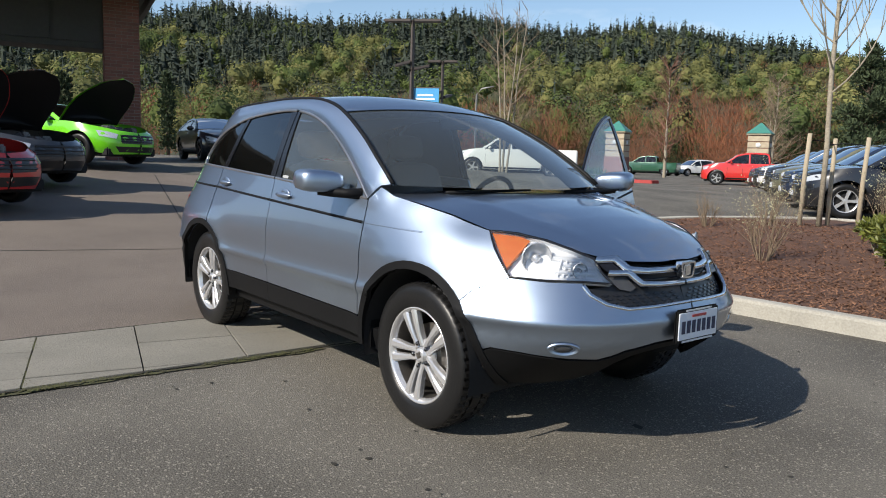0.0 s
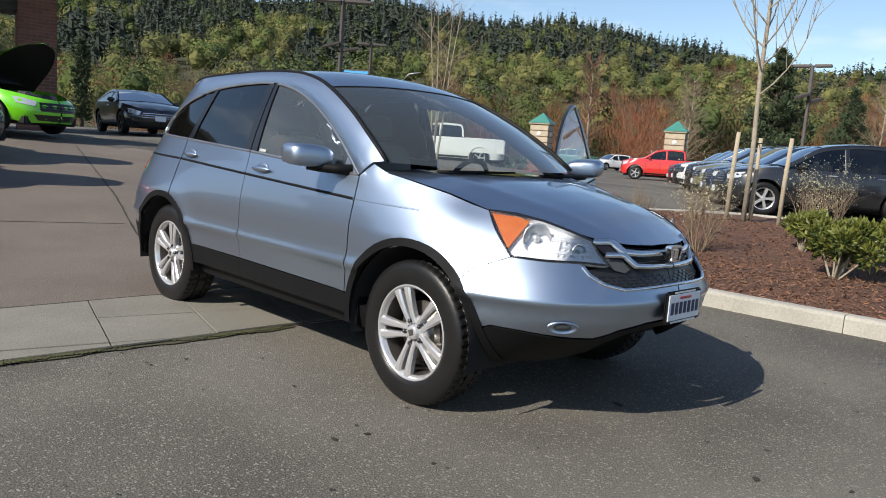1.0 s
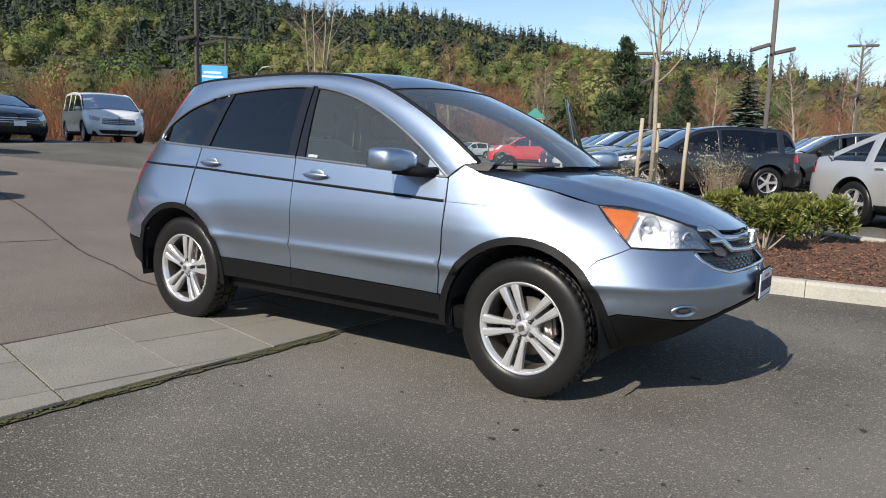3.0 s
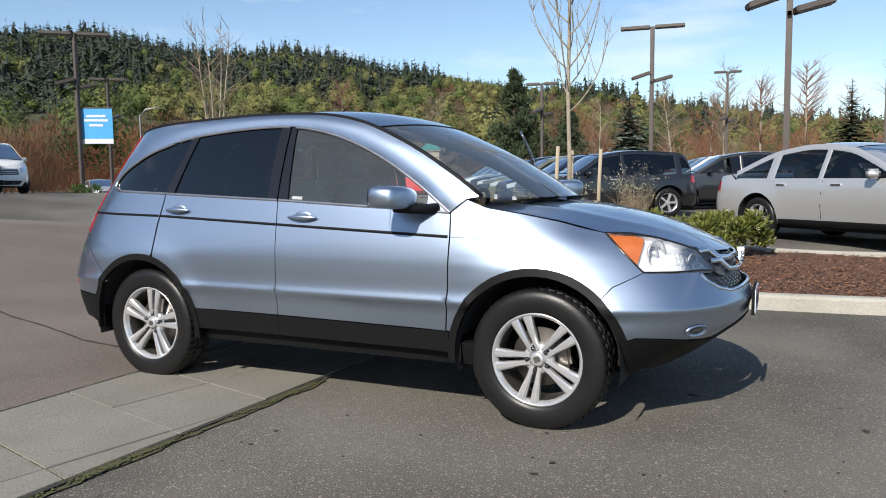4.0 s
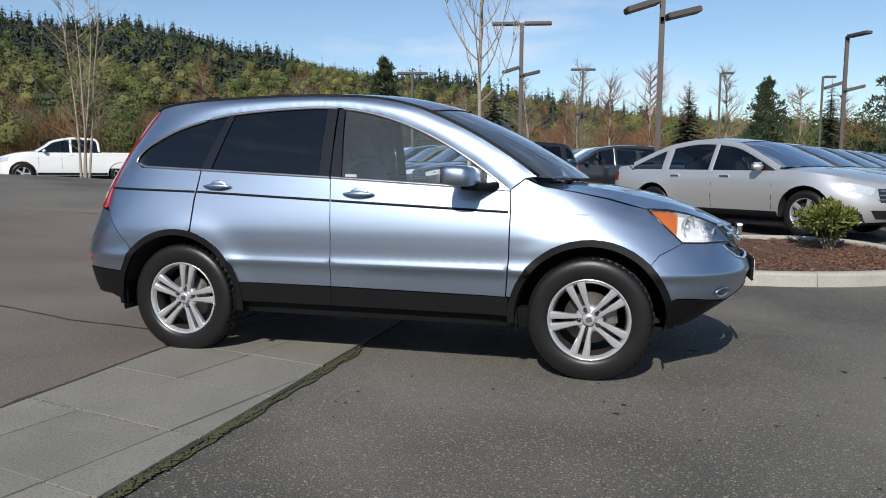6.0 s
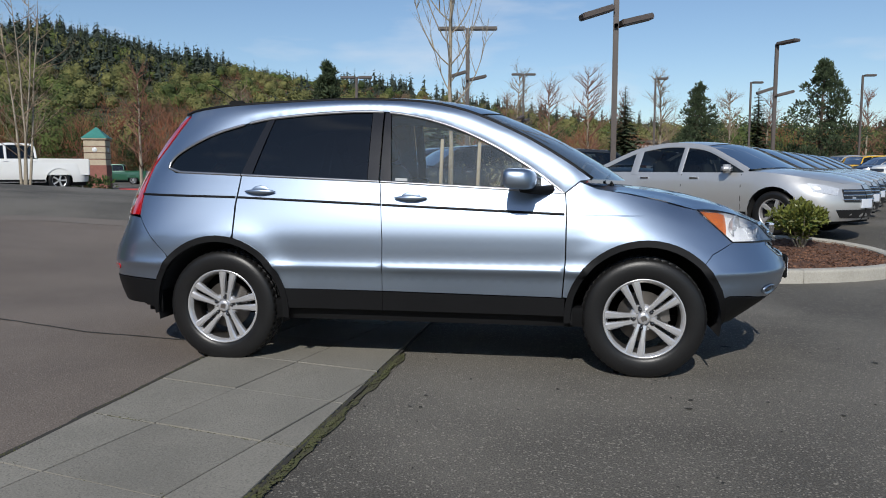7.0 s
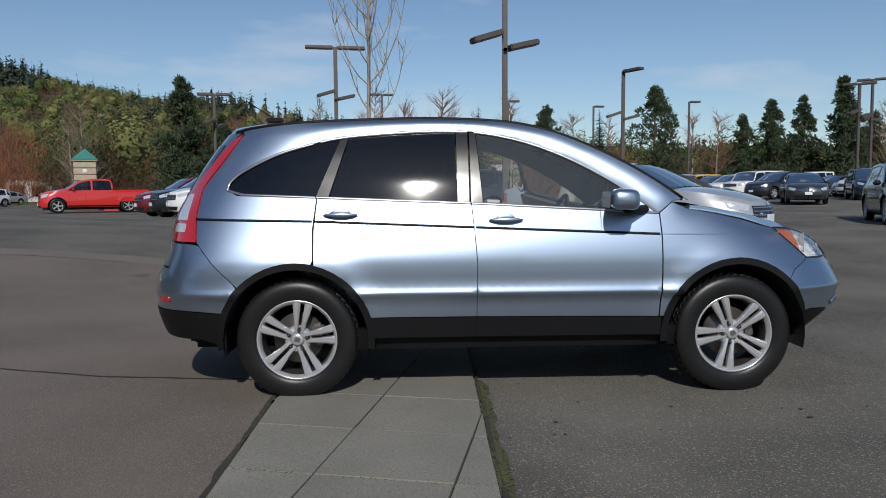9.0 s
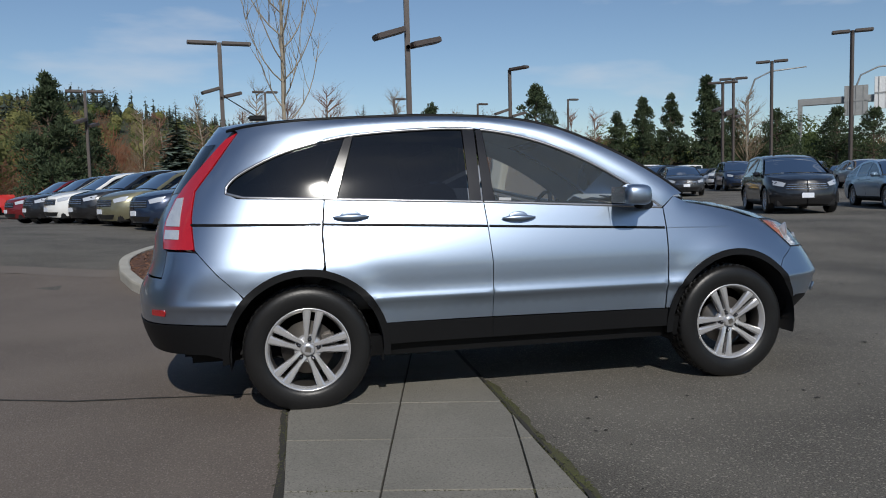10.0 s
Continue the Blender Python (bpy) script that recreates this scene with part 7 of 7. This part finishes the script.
for k, (x, y, hh, mt) in enumerate(((-4.2, 76.6, 11.6, TWIGTAN), (-9.2, 76.5, 10.8, TWIGTAN), (-1.0, 79.0, 10.8, TWIGRED), (3.3, 74.7, 11.6, TWIGRED), (10.5, 76.4, 11.2, TWIGTAN), (18.2, 81.0, 10.0, TWIGTAN), (22.0, 80.0, 8.6, TWIGRED),
                                    (30.3, 75.5, 8.6, TWIGRED), (32.6, 74.3, 8.8, TWIGRED), (47.5, 68.2, 10.3, TWIGTAN), (7.6, 82.0, 9.5, TWIGRED), (15.0, 84.0, 9.0, TWIGRED), (-13.5, 78.0, 9.5, TWIGRED), (-6.5, 84.0, 10.0, TWIGRED),
                                    (-27.9, 58.4, 9.0, TWIGTAN), (-33.5, 51.3, 9.5, TWIGRED), (-31, 64, 8, TWIGTAN), (-12.2, 56.0, 7.6, TWIGTAN))):
    bare_tree(x, y, hh, 80 + k, mt, RED if mt is TWIGRED else TAN)


def polar(az, r):
    return -math.sin(radians(az)) * r, math.cos(radians(az)) * r


RIDGE = ((-75, 3.0), (-40, 3.4), (-20, 3.8), (-6, 4.4), (2, 5.2), (8.5, 6.4), (13.2, 6.85), (20, 7.75), (24, 8.2), (27, 8.55), (30.5, 9.1), (33.8, 9.72), (37.2, 9.75), (40.3, 9.55), (46.6, 9.75), (51.5, 10.05), (59.2, 10.2), (67.3, 9.83), (72.4, 9.4), (90, 9.2), (120, 7.0), (160, 4.0))


def terrain(az, r):
    top = math.tan(radians(curve_at(RIDGE, az) - 1.75)) * 980
    rise = soft(150, 980, r) ** .92
    fold = 1 + .16 * noise.noise((az * .11, r * .004, 3)) * rise
    return top * rise * fold - 26 * soft(980, 1250, r) + .3


hv, hf = sheet([[(*polar(az, r), terrain(az, r) - 1.2) for az in np.linspace(130, -75, 110)] for r in (130, 180, 240, 310, 390, 480, 570, 660, 750, 840, 920, 980, 1050, 1200, 1500)])
tagged(mesh_part("hillside", hv, hf, HILL), "steep wooded hillside behind the lot", "hill", kind="structure")


def spires(spots, rnd):
    """Far conifers: a dark core with ragged drooping boughs round it."""
    vs, fs = [], []
    for x, y, z, hh, w in spots:
        b = len(vs)
        for i in range(4):
            vs.append((x + math.cos(i * 1.571) * w * .45, y + math.sin(i * 1.571) * w * .45, z))
        vs.append((x, y, z + hh * .80))
        fs += [(b + i, b + (i + 1) % 4, b + 4) for i in range(4)]
        for _ in range(26):
            t = rnd.random() ** .9
            r = w * (1 - t) ** .75 * rnd.uniform(.55, 1.3) + .5
            a = rnd.uniform(0, 6.283)
            c, n = math.cos(a), math.sin(a)
            zb = z + hh * (.06 + .90 * t)
            b = len(vs)
            q, drop = r * rnd.uniform(.28, .52), r * rnd.uniform(.05, .55)
            vs += [(x, y, zb + r * .3), (x + c * r * .65 - n * q, y + n * r * .7 + c * q, zb - drop * .6), (x + c * r, y + n * r, zb - drop), (x + c * r * .7 + n * q, y + n * r * .7 - c * q, zb - drop * .6)]
            fs += [(b, b + 1, b + 2), (b, b + 2, b + 3)]
    return vs, fs


def puffs(spots, rnd, n=0, size=.0):
    """Far broadleaf crowns: loose clumps of facets with gaps."""
    vs, fs = [], []
    count, scale = n, size
    for x, y, z, hh, w in spots:
        n, size = (count, scale) if count else (320, .075) if math.hypot(x, y) < 330 else (170, .095) if math.hypot(x, y) < 600 else (90, .13)
        for _ in range(n):
            d = Vector((rnd.gauss(0, 1), rnd.gauss(0, 1), rnd.gauss(0, 1))).normalized()
            rr = rnd.uniform(.68, 1.08)
            p = Vector((x + d.x * w * rr, y + d.y * w * rr, z + hh * .58 + d.z * hh * .42 * rr))
            s = w * size * rnd.uniform(.6, 1.3)
            u = d.cross(Vector((rnd.gauss(0, 1), rnd.gauss(0, 1), rnd.gauss(0, 1)))).normalized()
            v = (d + u * .2).cross(u).normalized()
            b = len(vs)
            vs += [p + u * s, p + v * s * .8 + d * s * .25, p - u * s * .9, p - v * s]
            fs += [(b, b + 1, b + 2), (b, b + 2, b + 3)]
        b = len(vs)          # the dense heart of the crown
        for i in range(5):
            th = math.pi * (i + .5) / 5
            for j in range(8):
                ph = 2 * math.pi * (j + .5 * (i % 2)) / 8
                q = rnd.uniform(.48, .68) * (.72 if count else 1)
                vs.append((x + math.sin(th) * math.cos(ph) * w * q, y + math.sin(th) * math.sin(ph) * w * q, z + hh * .58 + math.cos(th) * hh * .42 * q))
        for i in range(4):
            for j in range(8):
                k = (j + 1) % 8
                fs.append((b + i * 8 + j, b + (i + 1) * 8 + j, b + (i + 1) * 8 + k, b + i * 8 + k))
        fs.append(tuple(b + j for j in range(8)))
    return vs, fs


def brush(spots, rnd, n=70, thin=.010):
    """Leafless crowns far off: fans of thin upright twigs."""
    vs, fs = [], []
    for x, y, z, hh, w in spots:
        for _ in range(n):
            a, rr, u = rnd.uniform(0, 6.283), rnd.random() ** .6, rnd.random()
            wide = w * rr * (.35 + .65 * math.sin(math.pi * min(1, .15 + u * .8)))
            p = Vector((x + math.cos(a) * wide, y + math.sin(a) * wide, z + hh * (.02 + .80 * u * (1 - .25 * rr))))
            d = Vector((math.cos(a) * .5 * rr + rnd.gauss(0, .42), math.sin(a) * .5 * rr + rnd.gauss(0, .42), 1)).normalized()
            l = hh * rnd.uniform(.06, .17)
            s = d.cross(Vector((rnd.gauss(0, 1), rnd.gauss(0, 1), .1))).normalized() * hh * thin * rnd.uniform(.5, 1.4)
            b = len(vs)
            vs += [p - s, p + s, p + d * l + s * .3]
            fs.append((b, b + 1, b + 2))
    return vs, fs


def far_trees():
    rnd = random.Random(77)
    lots = {"far_conifers": [], "far_spring_trees": [], "far_green_trees": [], "far_bare_trees": [], "far_tan_trees": []}
    for _ in range(9000):
        az, r = rnd.uniform(-30, 102), 150 + 860 * rnd.random() ** .62
        x, y = polar(az, r)
        z = terrain(az, r) - 1.2
        up = (r - 150) / 850
        q = noise.noise((az * .13, r * .006, 9)) + noise.noise((az * .35, r * .012, 5)) * .6
        if az < 12 and up > .3 and rnd.random() < .4:
            continue
        if up > .88 or q + (up - .44) * 1.25 > .10 + (.35 if az < 26 else 0) - .34 * soft(38, 54, az):
            hh = (9 + 22 * rnd.random() ** 1.6) * (.45 + .55 * soft(.08, .5, up))
            lots["far_conifers"].append((x, y, z, hh, hh * rnd.uniform(.17, .28)))
            for _ in range(rnd.randint(0, 2)):
                gx_, gy_ = x + rnd.uniform(-7, 7), y + rnd.uniform(-7, 7)
                hh = (8 + 18 * rnd.random() ** 1.5) * (.45 + .55 * soft(.08, .5, up))
                lots["far_conifers"].append((gx_, gy_, z + rnd.uniform(-2, 1), hh, hh * rnd.uniform(.17, .28)))
            if rnd.random() < .16:
                lots["far_green_trees"].append((x + rnd.uniform(-8, 8), y - 5, z, hh * .5 + 4, 5))
        elif up < .12:
            hh = rnd.uniform(9, 15)
            lots["far_bare_trees" if rnd.random() < .70 else "far_tan_trees" if rnd.random() < .6 else "far_green_trees"].append((x, y, z, hh, hh * .36))
        elif up < .26:
            hh = rnd.uniform(9, 16)
            lots["far_bare_trees" if rnd.random() < .50 else "far_tan_trees" if rnd.random() < .55 else "far_spring_trees"].append((x, y, z, hh, hh * .40))
        elif az < 30 and rnd.random() < .62:
            hh = rnd.uniform(9, 15)
            lots["far_bare_trees" if rnd.random() < .6 else "far_tan_trees"].append((x, y, z, hh, hh * .42))
        else:
            hh = rnd.uniform(10, 17)
            lots["far_green_trees" if q < -.25 and rnd.random() < .5 else "far_tan_trees" if rnd.random() < .16 else "far_spring_trees"].append((x, y, z, hh, hh * .42))
    return lots, rnd


lots, rnd = far_trees()
for name, mat, lab in (("far_spring_trees", FAR_SPRING, "yellow-green spring woods on the hill"), ("far_green_trees", FAR_GREEN, "dark green broadleaf woods on the hill"),
                       ("far_bare_trees", FAR_RED, "reddish leafless woods at the foot of the hill"), ("far_tan_trees", FAR_TAN, "tan leafless woods at the foot of the hill")):
    tagged(mesh_part(name, *(brush(lots[name], rnd, 150, .0065) if "leafless" in lab else puffs(lots[name], rnd)), mat, smooth=False), lab, "woods", kind="stuff")
tagged(mesh_part("far_conifers", *spires(lots["far_conifers"], rnd), FAR_HAZY_NEEDLE, smooth=False), "dark conifer forest on the ridge", "woods", kind="stuff")

# belt of trees between the lot and the hill
belt = {"near_green_trees": [], "near_spring_trees": [], "near_bare_trees": [], "near_tan_trees": []}
rnd = random.Random(5)
for _ in range(430):
    az, r = rnd.uniform(-45, 100), rnd.uniform(92, 150)
    x, y = polar(az, r)
    hh = rnd.uniform(5.5, 9.5) + (rnd.uniform(0, 5.5) if az > 6 else 0)
    kind = rnd.random()
    name = ("near_bare_trees" if kind < .55 else "near_tan_trees" if kind < .78 else "near_spring_trees" if kind < .90 else "near_green_trees") if az > -12 else ("near_green_trees" if kind < .7 else "near_bare_trees")
    belt[name].append((x, y, .2, hh, hh * .38))
for az, r, hh, name in ((47, 96, 7.5, "near_green_trees"), (44, 96, 6.4, "near_green_trees"), (41, 98, 7.8, "near_green_trees"), (39, 100, 9.5, "near_spring_trees"), (80, 48, 4.6, "near_spring_trees"), (76, 46, 3.4, "near_spring_trees"),
                        (72, 52, 4.2, "near_spring_trees"), (84, 50, 5.0, "near_spring_trees"), (69, 60, 6.5, "near_green_trees"), (70, 75, 7.5, "near_bare_trees"), (78, 70, 9.0, "near_spring_trees"), (66, 66, 5, "near_spring_trees"),
                        (88, 60, 8.0, "near_spring_trees"), (92, 55, 7.0, "near_green_trees"), (96, 60, 8, "near_spring_trees"), (62, 72, 7.0, "near_bare_trees"), (58, 78, 7.5, "near_bare_trees")):
    belt[name].append((*polar(az, r), .6, hh, hh * .42))
for name, mat, lab in (("near_green_trees", FAR_GREEN, "green trees beyond the lot"), ("near_spring_trees", FAR_SPRING, "yellow-green spring trees beyond the lot"),
                       ("near_bare_trees", FAR_RED, "reddish leafless trees beyond the lot"), ("near_tan_trees", FAR_TAN, "tan leafless trees beyond the lot")):
    tagged(mesh_part(name, *(brush(belt[name], rnd, 1050, .0028) if "leafless" in lab else puffs(belt[name], rnd, 1100, .046)), mat, smooth=False), lab, "woods", kind="stuff")


# showroom front behind the walk, seen in the car's glass
show = thing("showroom", "long showroom building with a glazed front and lettered fascia", "building", -16, -26, h(-16, -26))
part("wall", box((-20, -8, 0), (20, 0, 6.2), .02), TANSTONE, show, "tan stucco wall")
part("fascia", box((-20.5, -8.4, 6.2), (20.5, .9, 7.6), .03), SOFFIT_EDGE, show, "dark fascia")
for k in range(9):
    x = -18.5 + 4.2 * k
    w_ = part("window", box((x, -.02, .3), (x + 3.4, .06, 4.6), .02), STEELGREY, show)
    part("pane", box((x + .1, .065, .4), (x + 3.3, .075, 4.5), 0), GLOSSBLACK, w_, "dark glass")
for k in range(11):
    x = -4 + .9 * k
    part("lettering_bar", box((x, .905, 6.6), (x + .55, .93, 7.2), 0), SIGNWHITE, show, "pale fascia letter")
